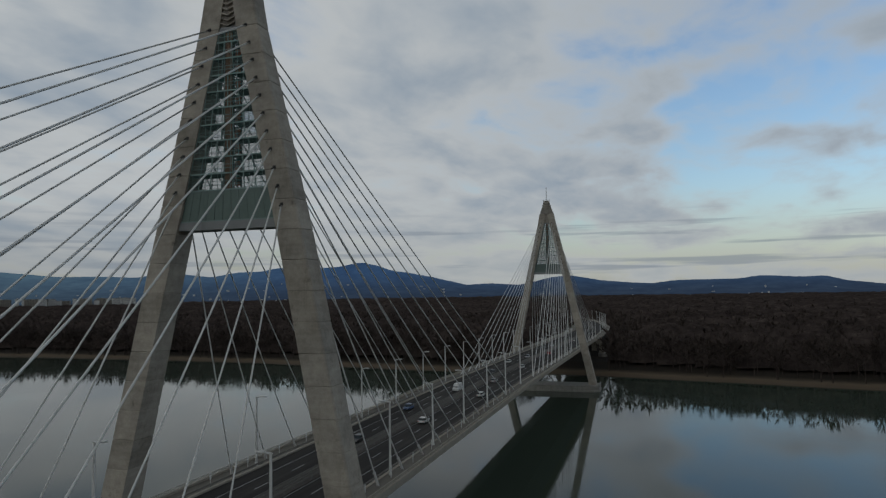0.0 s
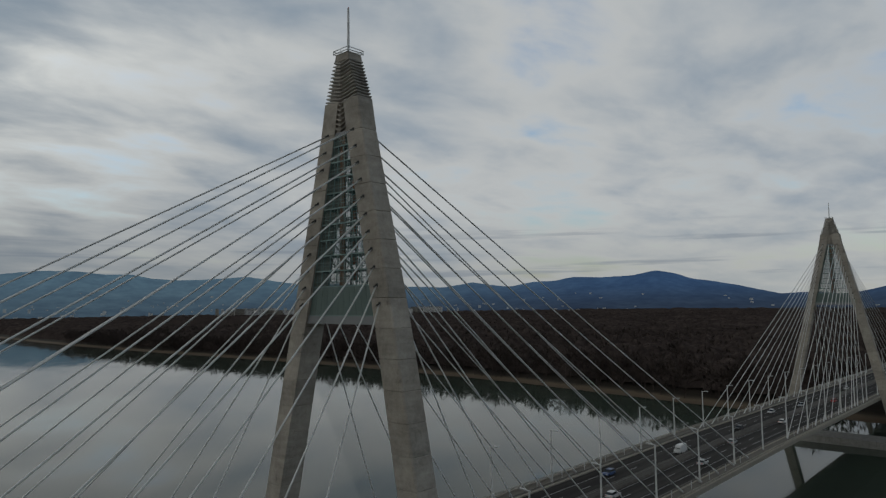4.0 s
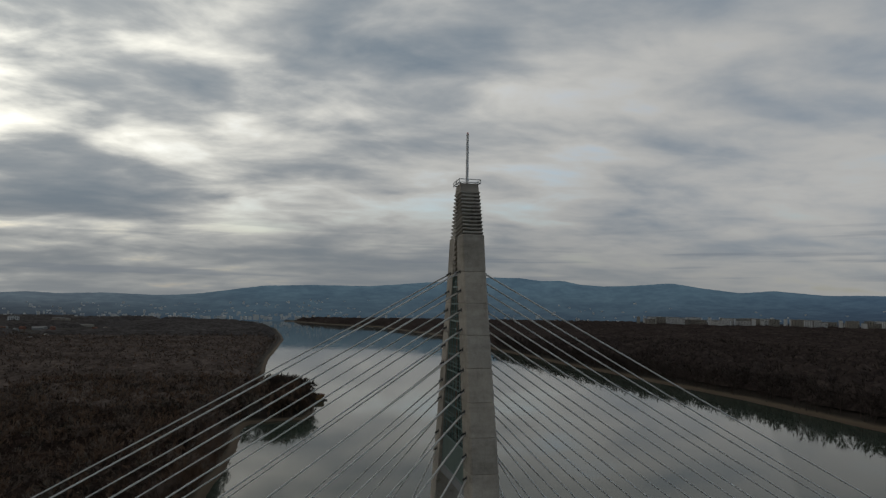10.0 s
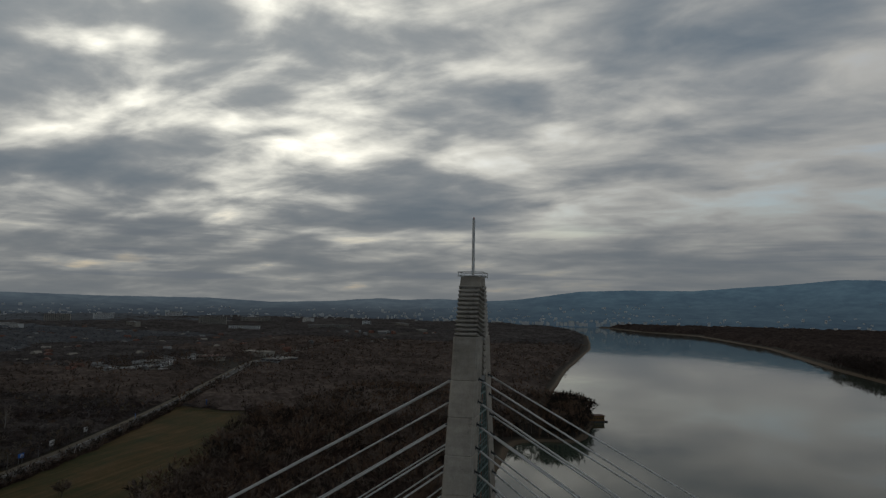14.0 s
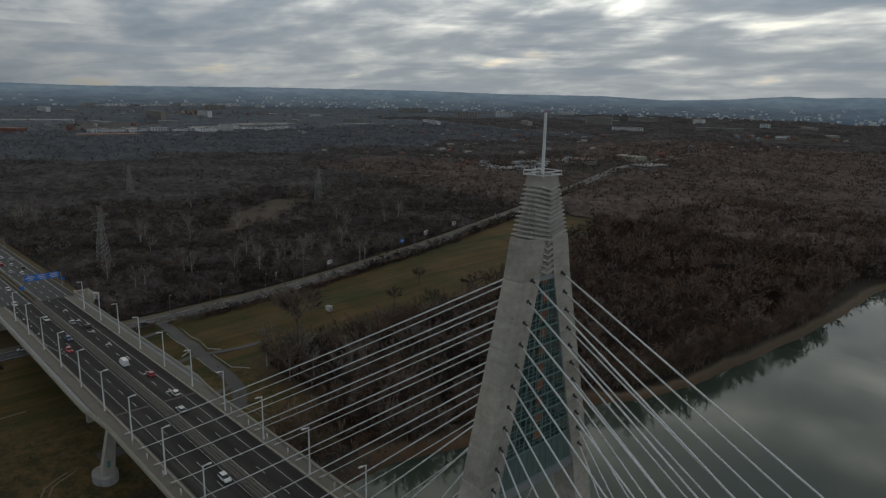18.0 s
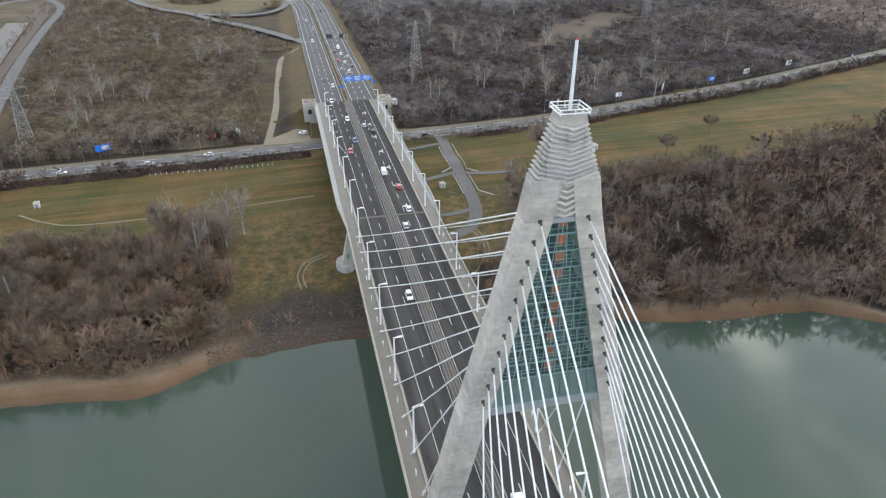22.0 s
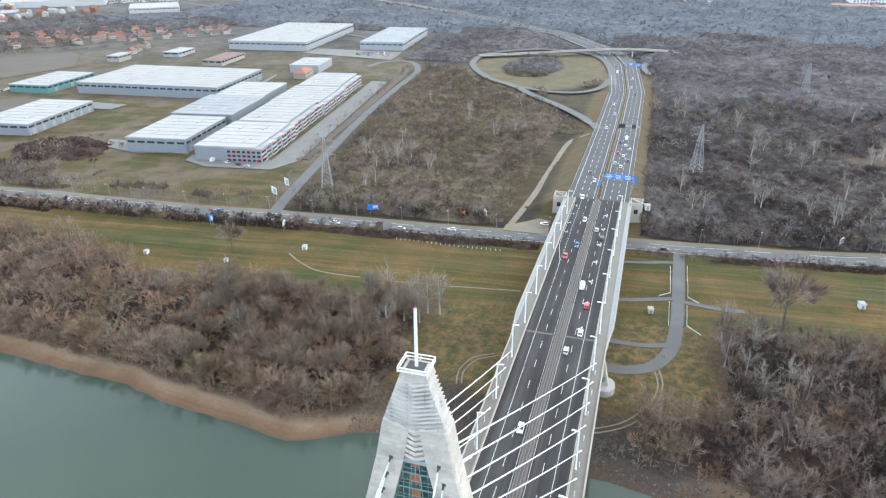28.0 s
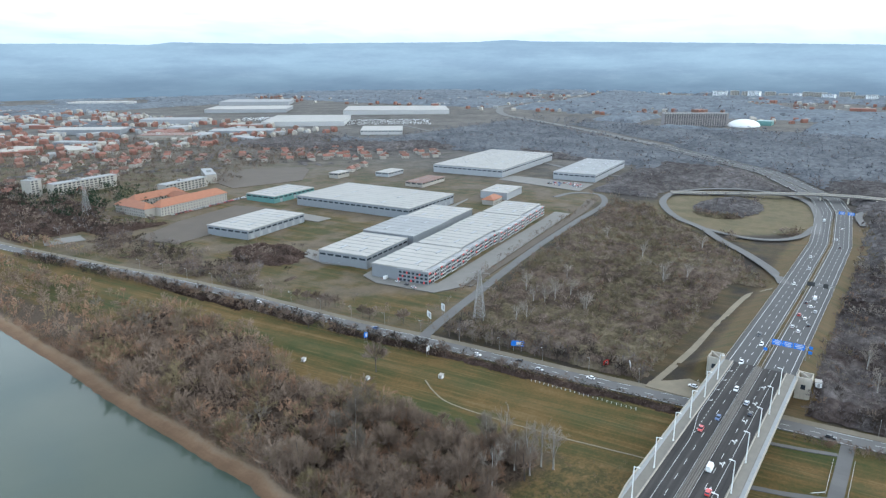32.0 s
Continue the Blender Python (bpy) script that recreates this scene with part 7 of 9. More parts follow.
# wire fence with white posts below the dike road
fence = thing("fence", "low wire fence with white posts beside the meadow", "fence")
for k in range(24):
    y = 94 - 2.35 * k
    x = 236.2 + (87.2 - y) * 0.035
    z = float(land(np.array(x), np.array(y)))
    bm = bmesh.new()
    box(bm, x - 0.09, x + 0.09, y - 0.09, y + 0.09, z - 0.3, z + 1.15, 0.02)
    part("post", bm, M["signwhite"], fence)
bm = bmesh.new()
for zz in (0.4, 0.95):
    bar(bm, (235.96, 94, float(land(np.array(235.96), np.array(94.0))) + zz), (237.86, 40, float(land(np.array(237.86), np.array(40.0))) + zz), 0.02, 0.02)
part("wire", bm, M["galv"], fence)
# landing stage with its house, downstream on the near bank
pont = thing("landing_stage", "ochre and brown houseboat landing stage at the wooded spit", "landing stage", (7, -545, 0), "", "", 25)
pont.scale = (0.62, 0.62, 0.62)
bm = bmesh.new()
box(bm, -24, 16, -8, 8, -0.8, 1.6, 0.2)
part("hull", bm, M["shaftframe"], pont)
bm = bmesh.new()
box(bm, -20, 12, -6, 6, 1.6, 8.5, 0.1)
cab = part("deckhouse", bm, M["ochre"], pont, "ochre deckhouse")
bm = bmesh.new()
box(bm, -21, 13, -7, 7, 8.5, 9.1)
part("roof", bm, M["tilebrown"], pont)
for i in range(7):
    bm = bmesh.new()
    box(bm, -18 + 4 * i, -16 + 4 * i, 5.9, 6.1, 4, 6)
    part("window", bm, M["window"], cab)
bm = bmesh.new()
bar(bm, (14, 0, 2), (62, 10, 6), 2.2, 0.4)
for k in range(12):
    a = k / 12
    bar(bm, (14 + 48 * a, 10 * a - 1, 2 + 4 * a), (14 + 48 * a + 2, 10 * a - 1, 4.2 + 4 * a), 0.15, 0.15)
part("gangway", bm, M["galv"], pont, "steel lattice gangway")

# ---------------------------------------------------------------- winter woods
TWIGS = [(0.060, 0.044, 0.035), (0.110, 0.083, 0.066), (0.170, 0.131, 0.105), (0.235, 0.188, 0.155)]
M["twig"] = bark_crown("bare_brown_twigs", TWIGS)
M["twigred"] = bark_crown("reddish_brown_twigs", [(0.070, 0.044, 0.030), (0.145, 0.096, 0.066), (0.215, 0.147, 0.104)])
M["twigolive"] = bark_crown("olive_brown_twigs", [(0.062, 0.051, 0.029), (0.118, 0.096, 0.056), (0.175, 0.143, 0.088)])
# near-bank twig copies, lightened in colour to offset the crowns' own shade
M["bankbrown"] = bark_crown("lightened_brown_bank_twigs", [(0.105, 0.076, 0.056), (0.172, 0.128, 0.095), (0.24, 0.183, 0.138)])
M["bankred"] = bark_crown("lightened_red_bank_twigs", [(0.125, 0.077, 0.050), (0.22, 0.138, 0.090), (0.30, 0.194, 0.130)])
M["bankolive"] = bark_crown("lightened_olive_bank_twigs", [(0.105, 0.083, 0.047), (0.172, 0.137, 0.078), (0.235, 0.187, 0.11)])
M["twigpale"] = bark_crown("pale_grey_twigs", [(0.100, 0.082, 0.064), (0.150, 0.126, 0.100), (0.205, 0.177, 0.145)])
M["twigdark"] = bark_crown("dark_brown_twigs", [(0.026, 0.021, 0.017), (0.038, 0.030, 0.024), (0.054, 0.042, 0.033)])
M["bark"] = worn("grey_brown_bark", (0.075, 0.062, 0.052), 0.95, 0.4, 1.5, 0.0, 0.0, 0.3, 0.5, 0.03)
M["barkpale"] = worn("pale_bark", (0.30, 0.285, 0.26), 0.9, 0.35, 1.5, 0.0, 0.0, 0.2, 0.4, 0.03)
M["fir"] = bark_crown("dark_green_needles", [(0.012, 0.020, 0.012), (0.022, 0.036, 0.020), (0.035, 0.050, 0.028)])


def blades(a, b, r, rng):
    """Twigs far off: one slim triangle each, turned at random."""
    u = np.cross(b - a, rng.normal(0, 1, a.shape))
    u /= np.maximum(np.linalg.norm(u, axis=1, keepdims=True), 1e-6)
    r = np.broadcast_to(np.asarray(r, float).reshape(-1, 1), (len(a), 1)) * 1.15
    V = np.stack([a - r * u, a + r * u, b], 1).reshape(-1, 3)
    return V, np.arange(len(V)).reshape(-1, 3)


def spikes(a, b, r):
    """Three-sided tapering twigs from the points a to the points b."""
    n = len(a)
    d = b - a
    d = d / np.maximum(np.linalg.norm(d, axis=1, keepdims=True), 1e-6)
    ref = np.where(np.abs(d[:, 2:3]) > 0.9, np.array([[1.0, 0, 0]]), np.array([[0, 0, 1.0]]))
    u = np.cross(d, ref)
    u /= np.linalg.norm(u, axis=1, keepdims=True)
    v = np.cross(d, u)
    r = np.broadcast_to(np.asarray(r, float).reshape(-1, 1), (n, 1))
    ring = [a + r * (math.cos(t) * u + math.sin(t) * v) for t in (0, 2.094, 4.189)]
    V = np.stack([*ring, b], 1).reshape(-1, 3)
    k = np.arange(n)[:, None] * 4
    F3 = np.concatenate([k + [[0, 1, 3]], k + [[1, 2, 3]], k + [[2, 0, 3]]], 0)
    return V, F3


def tri_mesh(name, V, F3, mat):
    me = bpy.data.meshes.new(name)
    me.vertices.add(len(V))
    me.vertices.foreach_set("co", np.asarray(V, np.float32).ravel())
    me.loops.add(len(F3) * 3)
    me.loops.foreach_set("vertex_index", np.asarray(F3, np.int32).ravel())
    me.polygons.add(len(F3))
    me.polygons.foreach_set("loop_start", np.arange(0, len(F3) * 3, 3, dtype=np.int32))
    me.update(calc_edges=True)
    me.materials.append(mat)
    return me


def crown_twigs(rng, h, spread, limbs, twigs, base=0.22, width=0.055, upright=0.5, size=1.0, slim=False):
    """Limbs off a trunk, and twigs off the limbs, filling a rounded, lumpy crown."""
    z = h * rng.uniform(base, 0.66, limbs)
    ang = rng.uniform(0, 2 * math.pi, limbs)
    a = np.stack([0 * z, 0 * z, z], 1)
    lift = rng.uniform(-0.25, 0.95, limbs)
    flat = np.sqrt(1 - np.clip(lift, -1, 1) ** 2)
    mid, tall = h * (0.5 + base * 0.5), h * (0.5 - base * 0.5)
    lump = rng.uniform(0.62, 0.95, limbs)
    b = np.stack([np.cos(ang) * flat * spread * lump, np.sin(ang) * flat * spread * lump, mid + lift * tall * lump], 1)
    b[:, 2] = np.maximum(b[:, 2], z + 0.05 * h * upright)
    V1, F1 = blades(a, b, rng.uniform(0.8, 1.3, limbs) * 0.006 * h, rng) if slim else spikes(a, b, rng.uniform(0.8, 1.3, limbs) * 0.010 * h)
    pick = rng.integers(0, limbs, twigs)
    t = rng.uniform(0.25, 1.0, (twigs, 1)) ** 0.6
    s = a[pick] * (1 - t) + b[pick] * t
    out = (s - np.array([0, 0, mid * 0.9])) / np.array([spread, spread, tall])
    out /= np.maximum(np.linalg.norm(out, axis=1, keepdims=True), 0.05)
    d = out * 0.8 + rng.normal(0, 0.5, (twigs, 3)) + np.array([0, 0, 0.2 + 0.5 * upright])
    d /= np.linalg.norm(d, axis=1, keepdims=True)
    e = s + d * rng.uniform(0.07, 0.17, (twigs, 1)) * h * size
    V2, F2 = blades(s, e, rng.uniform(0.6, 1.2, twigs) * width, rng) if slim else spikes(s, e, rng.uniform(0.6, 1.2, twigs) * width)
    return (V1, F1), (V2, F2)


def join(*vf):
    V, F3, n = [], [], 0
    for v, f in vf:
        V.append(v), F3.append(f + n)
        n += len(v)
    return np.concatenate(V), np.concatenate(F3)


def trunk_mesh(rng, h, mat):
    bm = bmesh.new()
    lean = rng.normal(0, 0.02, 2)
    rings = []
    for k, f in enumerate((0, 0.06, 0.3, 0.6, 0.85)):
        r = h * 0.020 * (1.5 if k == 0 else 1) * (1 - f * 0.9)
        rings.append([(lean[0] * h * f + r * math.cos(t), lean[1] * h * f + r * math.sin(t), f * h - (0.4 if k == 0 else 0)) for t in np.linspace(0, 2 * math.pi, 7)[:-1]])
    loft(bm, rings)
    return mesh_of("trunk", bm, mat)


def tree_kind(seed, h, spread, limbs, twigs, mat, bark, name, label, **kw):
    rng = np.random.default_rng(seed)
    ob = tagged(new(name, trunk_mesh(rng, h, bark)), label, "tree", "trees of the river bank")
    l, t = crown_twigs(rng, h, spread, limbs, twigs, slim=True, size=1.15, **{"width": 0.024, **kw})
    part("crown", tri_mesh("crown", *join(l, t), mat), None, ob, "leafless twiggy crown")
    return ob


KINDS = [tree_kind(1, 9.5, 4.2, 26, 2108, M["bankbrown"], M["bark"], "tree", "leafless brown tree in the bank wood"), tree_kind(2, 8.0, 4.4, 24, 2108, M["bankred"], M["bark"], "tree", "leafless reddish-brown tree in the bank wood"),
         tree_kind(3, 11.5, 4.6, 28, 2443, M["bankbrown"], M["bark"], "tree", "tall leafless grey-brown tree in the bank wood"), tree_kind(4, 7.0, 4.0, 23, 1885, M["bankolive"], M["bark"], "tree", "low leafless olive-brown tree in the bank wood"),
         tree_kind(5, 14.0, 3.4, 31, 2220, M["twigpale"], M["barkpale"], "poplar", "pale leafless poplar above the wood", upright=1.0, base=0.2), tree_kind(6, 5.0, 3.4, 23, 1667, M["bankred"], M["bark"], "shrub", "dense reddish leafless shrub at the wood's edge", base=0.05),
         tree_kind(7, 12.5, 5.6, 31, 2331, M["twigpale"], M["barkpale"], "tree", "spreading pale leafless willow in the bank wood", upright=0.3)]
LONE = tree_kind(8, 12.0, 5.5, 28, 1885, M["twig"], M["bark"], "tree", "lone spreading leafless tree in the grass", base=0.3, upright=0.3, width=0.05)
LOOP_P = np.array([(p.x, p.y) for p in curve_through(LOOP, 8.0)])
SIDE_P = np.array([(p.x, p.y) for p in curve_through([(247, 170), (266, 177), (380, 197), (482, 213), (600, 226), (684, 235), (735, 262), (726, 293), (690, 300)], 8.0)])
FAR_P = np.array([(p.x, p.y) for p in curve_through([(1288, 370), (1450, 560), (1640, 810), (1770, 985), (1950, 1110), (2135, 1178), (2590, 1170), (3300, 1300)], 25.0)])


def near_line(x, y, P, d):
    out = np.zeros(x.shape, bool)
    for i in range(0, len(x), 4000):
        q = np.stack([x[i:i + 4000], y[i:i + 4000]], 1)
        out[i:i + 4000] = (((q[:, None] - P[None]) ** 2).sum(-1) < d * d).any(1)
    return out


EDGE = [(-460, 305), (-390, 262), (-320, 244), (-290, 228), (-170, 195), (-60, 186), (60, 175), (100, 167), (130, 171), (155, 183), (178, 162), (205, 176), (240, 192), (350, 194), (600, 176)]


def woods(x, y):
    """Where trees may stand."""
    se, sw = x - shore_e(y), shore_w(y) - x
    road = arr(ROAD_E, y)
    off = np.abs(y - arr(AXIS, x))
    ok = (se > 10 + 3 * wob(x, y, 11.0)) | (sw > 9)
    ok &= ~((x > arr(EDGE, y) + 5 * wob(x, y, 14.0)) & (x < road + 11) & (se > 0) & (y > -450 + 15 * wob(x, y, 30.0)))
    ok &= ~((x > road - 7) & (x < road + 9))
    ok &= ~((off < 23) & (x > -1150) & (x < 1300))
    ok &= ~((x > 100) & (x < 262) & (y > -60) & (y < -12) & ~((x < 135) & (y < -30)))
    ok &= ~((x > 110) & (x < 190) & (y > 12) & (y < 58 + 8 * wob(x, y, 9.0)))
    ok &= ~((x > 262) & (x < 460) & (y > 18) & (y < 46))
    ind = (x > 262) & (x < 992) & (y > 0.16 * (x - 266) + 168) & (y < 1150)
    ind &= ~((x > 748) & (y < 288 + 0.105 * (x - 815)))
    ind &= ~((0.664 * (x - 780) + 0.747 * (y - 800) > 62) & (x > 800))
    ok &= ~ind
    ok &= ~(((x - 735) / 118) ** 2 + ((y - 100) / 82) ** 2 < 1) | ((((x - 745) / 66) ** 2 + ((y - 112) / 40) ** 2) < 1)
    ok &= ~((((x - 505) * 0.70 - (y + 240) * 0.71) / 105) ** 2 + (((x - 505) * 0.71 + (y + 240) * 0.70) / 24) ** 2 < 0.75 + 0.7 * wob(x, y, 17.0) + 0.5 * wob(x, y, 7.0, 1.0))
    ok &= ~((x > 480) & (x < 640) & (y > 15) & (y < 60 + (x - 560) * 0.3))
    ok &= ~((x > 1050) & (x < 2000) & (y > 880) & (y < 2200))
    ok &= ~((x > 1650) & (x < 2000) & (y > 180) & (y < 560))
    return ok


def clear_of_roads(x, y):
    return ~(near_line(x, y, LOOP_P, 10) | near_line(x, y, SIDE_P, 9) | near_line(x, y, FAR_P, 30))


def scatter(x0, x1, y0, y1, n, seed):
    r = np.random.default_rng(seed)
    x, y = r.uniform(x0, x1, n), r.uniform(y0, y1, n)
    ok = woods(x, y)
    x, y = x[ok], y[ok]
    ok = clear_of_roads(x, y)
    return x[ok], y[ok], r


def stuff_wood(name, label, mats, x, y, rng, detail, h0, h1, big=1.0):
    """Trees that nobody could count: one mesh a tone."""
    z = land(x, y)
    # kinds stand in loose clumps
    score = wob(x, y, 13.0, 1.7) + 0.6 * wob(x, y, 47.0, 0.3) + rng.normal(0, 0.45, len(x))
    rank = np.argsort(np.argsort(score)) / max(len(x), 1)
    which = np.searchsorted(np.cumsum([w for _, w in mats])[:-1], rank)
    home = tagged(thing(name, label, "wood", kind="stuff"), kind="stuff")
    for k, (mat, _) in enumerate(mats):
        sel = np.where(which == k)[0]
        if not len(sel):
            continue
        Vs, Fs, n = [], [], 0
        for v in range(6):
            r2 = np.random.default_rng(100 + v + 10 * k)
            limbs, twigs = detail
            l, t = crown_twigs(r2, 1.0, 0.42, limbs, twigs, base=0.05, width=0.016 * big, size=1.1, slim=True)
            tr = spikes(np.array([[0, 0, -0.05]]), np.array([[0, 0, 0.8]]), 0.018)
            TV, TF = join(l, t, tr)
            some = sel[v::6]
            m = len(some)
            if not m:
                continue
            s = rng.uniform(h0, h1, m)
            a = rng.uniform(0, 2 * math.pi, m)
            w = s * rng.uniform(0.85, 1.25, m)
            c, q = np.cos(a) * w, np.sin(a) * w
            X = TV[None, :, 0] * c[:, None] - TV[None, :, 1] * q[:, None] + x[some][:, None]
            Y = TV[None, :, 0] * q[:, None] + TV[None, :, 1] * c[:, None] + y[some][:, None]
            Z = TV[None, :, 2] * s[:, None] + z[some][:, None]
            Vs.append(np.stack([X, Y, Z], -1).reshape(-1, 3))
            Fs.append((TF[None] + (np.arange(m) * len(TV))[:, None, None]).reshape(-1, 3) + n)
            n += m * len(TV)
        part("thicket", tri_mesh("thicket", np.concatenate(Vs), np.concatenate(Fs), mat), None, home)["kind"] = "stuff"


def canopy_mat(name, cols, fine=0.5, other=None, relief=1.6):
    """The closed roof of a leafless wood: crowns, boughs and twigs as tone and relief."""
    def build(n, b):
        p = spot(n)
        upright = n.add("ShaderNodeMapping", None, Vector=p, Scale=(1.0, 1.0, 0.35)).outputs[0]
        patch, crown, bough, twig = n.noise(p, 0.011, 3.0, 0.6), n.noise(p, 0.09, 3.0, 0.55), n.noise(upright, fine, 5.0, 0.7), n.noise(upright, fine * 4.0, 3.0, 0.7)
        k = n.math("ADD", n.math("MULTIPLY", n.smooth(patch, 0.34, 0.66), 0.26), n.math("ADD", n.math("MULTIPLY", n.smooth(crown, 0.36, 0.64), 0.26), n.math("ADD", n.math("MULTIPLY", n.smooth(bough, 0.36, 0.66), 0.30), n.math("MULTIPLY", twig, 0.18))))
        tint = n.ramp(k, [(0.12 + 0.76 * i / (len(cols) - 1), c) for i, c in enumerate(cols)])
        if other:
            kinds = n.smooth(n.math("ADD", n.math("MULTIPLY", n.noise(p, 0.024, 3.0, 0.6), 0.6), n.math("MULTIPLY", n.noise(p, 0.11, 2.0, 0.5), 0.4)), 0.44, 0.56)
            tint = n.mix(kinds, tint, n.ramp(k, [(0.12 + 0.76 * i / (len(other) - 1), c) for i, c in enumerate(other)]))
        n.put(b.inputs["Base Color"], tint)
        b.inputs["Roughness"].default_value = 1.0
        b.inputs["Specular IOR Level"].default_value = 0.0
        bumped(n, b, n.math("ADD", bough, n.math("MULTIPLY", twig, 0.4)), 1.0, relief)
    return material(name, build)


def canopy(label, mat, x0, x1, y0, y1, step, crown, height, seed, allowed=None, inset=8, free=False):
    """Crown beside crown: a lumpy roof over a wood, sinking to the ground at its edges."""
    X, Y = np.meshgrid(np.arange(x0, x1 + step, step), np.arange(y0, y1 + step, step))
    r = np.random.default_rng(seed)
    X, Y = X + r.uniform(-0.3, 0.3, X.shape) * step, Y + r.uniform(-0.3, 0.3, Y.shape) * step
    ny, nx = X.shape
    gx, gy = np.floor((X - x0) / crown).astype(int) + 2, np.floor((Y - y0) / crown).astype(int) + 2
    m, k = gx.max() + 4, gy.max() + 4
    jx, jy, tall = r.uniform(0.1, 0.9, (k, m)), r.uniform(0.1, 0.9, (k, m)), r.uniform(0.68, 1.08, (k, m))
    top = np.zeros(X.shape)
    for a in (-1, 0, 1):
        for c in (-1, 0, 1):
            cx, cy = x0 + (gx + a - 2 + jx[gy + c, gx + a]) * crown, y0 + (gy + c - 2 + jy[gy + c, gx + a]) * crown
            d = ((X - cx) ** 2 + (Y - cy) ** 2) / crown ** 2
            top = np.maximum(top, tall[gy + c, gx + a] * (1 - (1.05 if step < 4 else 0.7) * d))
    top += r.uniform(-0.07, 0.07, X.shape)
    if free:
        ok = allowed(X, Y)
    else:
        ok = (woods(X, Y) if allowed is None else allowed(X, Y) & woods(X, Y)) & (np.maximum(X - shore_e(Y), shore_w(Y) - X) > inset)
        ok = (ok.ravel() & clear_of_roads(X.ravel(), Y.ravel())).reshape(ny, nx)
    # the outer crowns are lower and thin out towards the open
    rise = np.where(ok, 0.10 if step < 10 else -0.05, 0.0)
    ring = ok
    for f in ((0.42, 0.72, 0.9, 1.0) if step < 10 else (0.6, 1.0)):
        back = ring.copy()
        back[1:-1, 1:-1] &= ring[:-2, 1:-1] & ring[2:, 1:-1] & ring[1:-1, :-2] & ring[1:-1, 2:] & ring[:-2, :-2] & ring[2:, 2:] & ring[:-2, 2:] & ring[2:, :-2]
        back[0], back[-1], back[:, 0], back[:, -1] = False, False, False, False
        ring = back
        rise = np.where(ring, f, rise)
    Z = land(X, Y) + np.maximum(top, 0.25) * height * rise
    V = np.stack([X, Y, Z], -1).reshape(-1, 3)
    idx = np.arange(ny * nx).reshape(ny, nx)
    q = np.stack([idx[:-1, :-1], idx[:-1, 1:], idx[1:, 1:], idx[1:, :-1]], -1)[ok[:-1, :-1] & ok[:-1, 1:] & ok[1:, 1:] & ok[1:, :-1]]
    used_v, back = np.unique(q, return_inverse=True)
    q = back.reshape(-1, 4)
    ob = new("wood_canopy", tri_mesh("wood_canopy", V[used_v], np.concatenate([q[:, [0, 1, 2]], q[:, [0, 2, 3]]]), mat))
    ob.data.shade_smooth()
    tagged(ob, label, "wood", kind="stuff")


def plant_near():
    used_kind = set()

    def plant(k, x, y, s, rz):
        ob = KINDS[k]
        m = pose(x, y, float(land(np.array(x), np.array(y))) - 0.1, 0, 0, rz) @ Matrix.Scale(s, 4)
        if k in used_kind:
            c = copy_thing(ob, m)
            c.matrix_basis = m
        else:
            used_kind.add(k)
            ob.matrix_basis = m
    x, y, r = scatter(88, 205, -170, 345, 2900, 21)
    down = y < -48
    stuff_wood("bank_wood", "dark purple-brown leafless wood beside the bridge", [(M["twigdark"], 0.22), (M["twig"], 0.40), (M["twigred"], 0.26), (M["twigpale"], 0.12)], x[down], y[down], r, (11, 260), 8.0, 17.0, 0.34)
    x, y = x[~down], y[~down]
    order = np.argsort(np.abs(y - 70) + 0.6 * np.abs(x - 120))
    for i in order[:270]:
        edge = x[i] - shore_e(y[i]) < 26
        k = int(r.choice([0, 1, 2, 3, 4, 5, 6], p=[0.29, 0.25, 0.15, 0.16, 0.03, 0.11, 0.01] if not edge else [0.2, 0.3, 0.05, 0.15, 0.0, 0.3, 0.0]))
        plant(k, float(x[i]), float(y[i]), float(r.uniform(0.95, 1.5)) , float(r.uniform(0, 360)))
    rest = order[270:]
    stuff_wood("bank_wood", "leafless brown wood along the near bank", BROWN, x[rest], y[rest], r, (10, 250), 6.5, 15.0, 0.34)
    first = True
    for px, py, s in ((201, 168, 1.4), (201, -84, 2.4), (253, 282, 0.75), (253, 273, 0.8), (254, 265, 0.85), (256, 259, 0.8), (257, 251, 0.8), (254, 224, 0.8), (254, 218, 0.75), (260, 196, 0.85), (234, 146, 0.7), (237, 112, 0.7), (238, 105, 0.6),
                      (214, -150, 1.0), (240, -190, 0.9), (222, 240, 0.7), (225, 262, 0.6)):
        m = pose(px, py, float(land(np.array(float(px)), np.array(float(py)))), 0, 0, px * 3.0) @ Matrix.Scale(s, 4)
        if first:
            LONE.matrix_basis, first = m, False
        else:
            copy_thing(LONE, m).matrix_basis = m


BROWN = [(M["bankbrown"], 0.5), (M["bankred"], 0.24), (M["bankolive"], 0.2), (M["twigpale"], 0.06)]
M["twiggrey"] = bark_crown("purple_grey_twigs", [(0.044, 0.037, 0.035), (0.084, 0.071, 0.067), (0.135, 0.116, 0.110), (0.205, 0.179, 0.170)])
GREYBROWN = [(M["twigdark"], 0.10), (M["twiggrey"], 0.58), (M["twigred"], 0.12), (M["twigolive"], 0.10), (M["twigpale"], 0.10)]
# paler twig mix for far trees, haze put into the tones
GREYFAR = [(M["twig"], 0.45), (M["twigpale"], 0.45), (M["twigolive"], 0.10)]
GREY = [(M["twig"], 0.70), (M["twigolive"], 0.10), (M["twigpale"], 0.20)]
plant_near()
x, y, r = scatter(10, 260, -640, -170, 3000, 31)
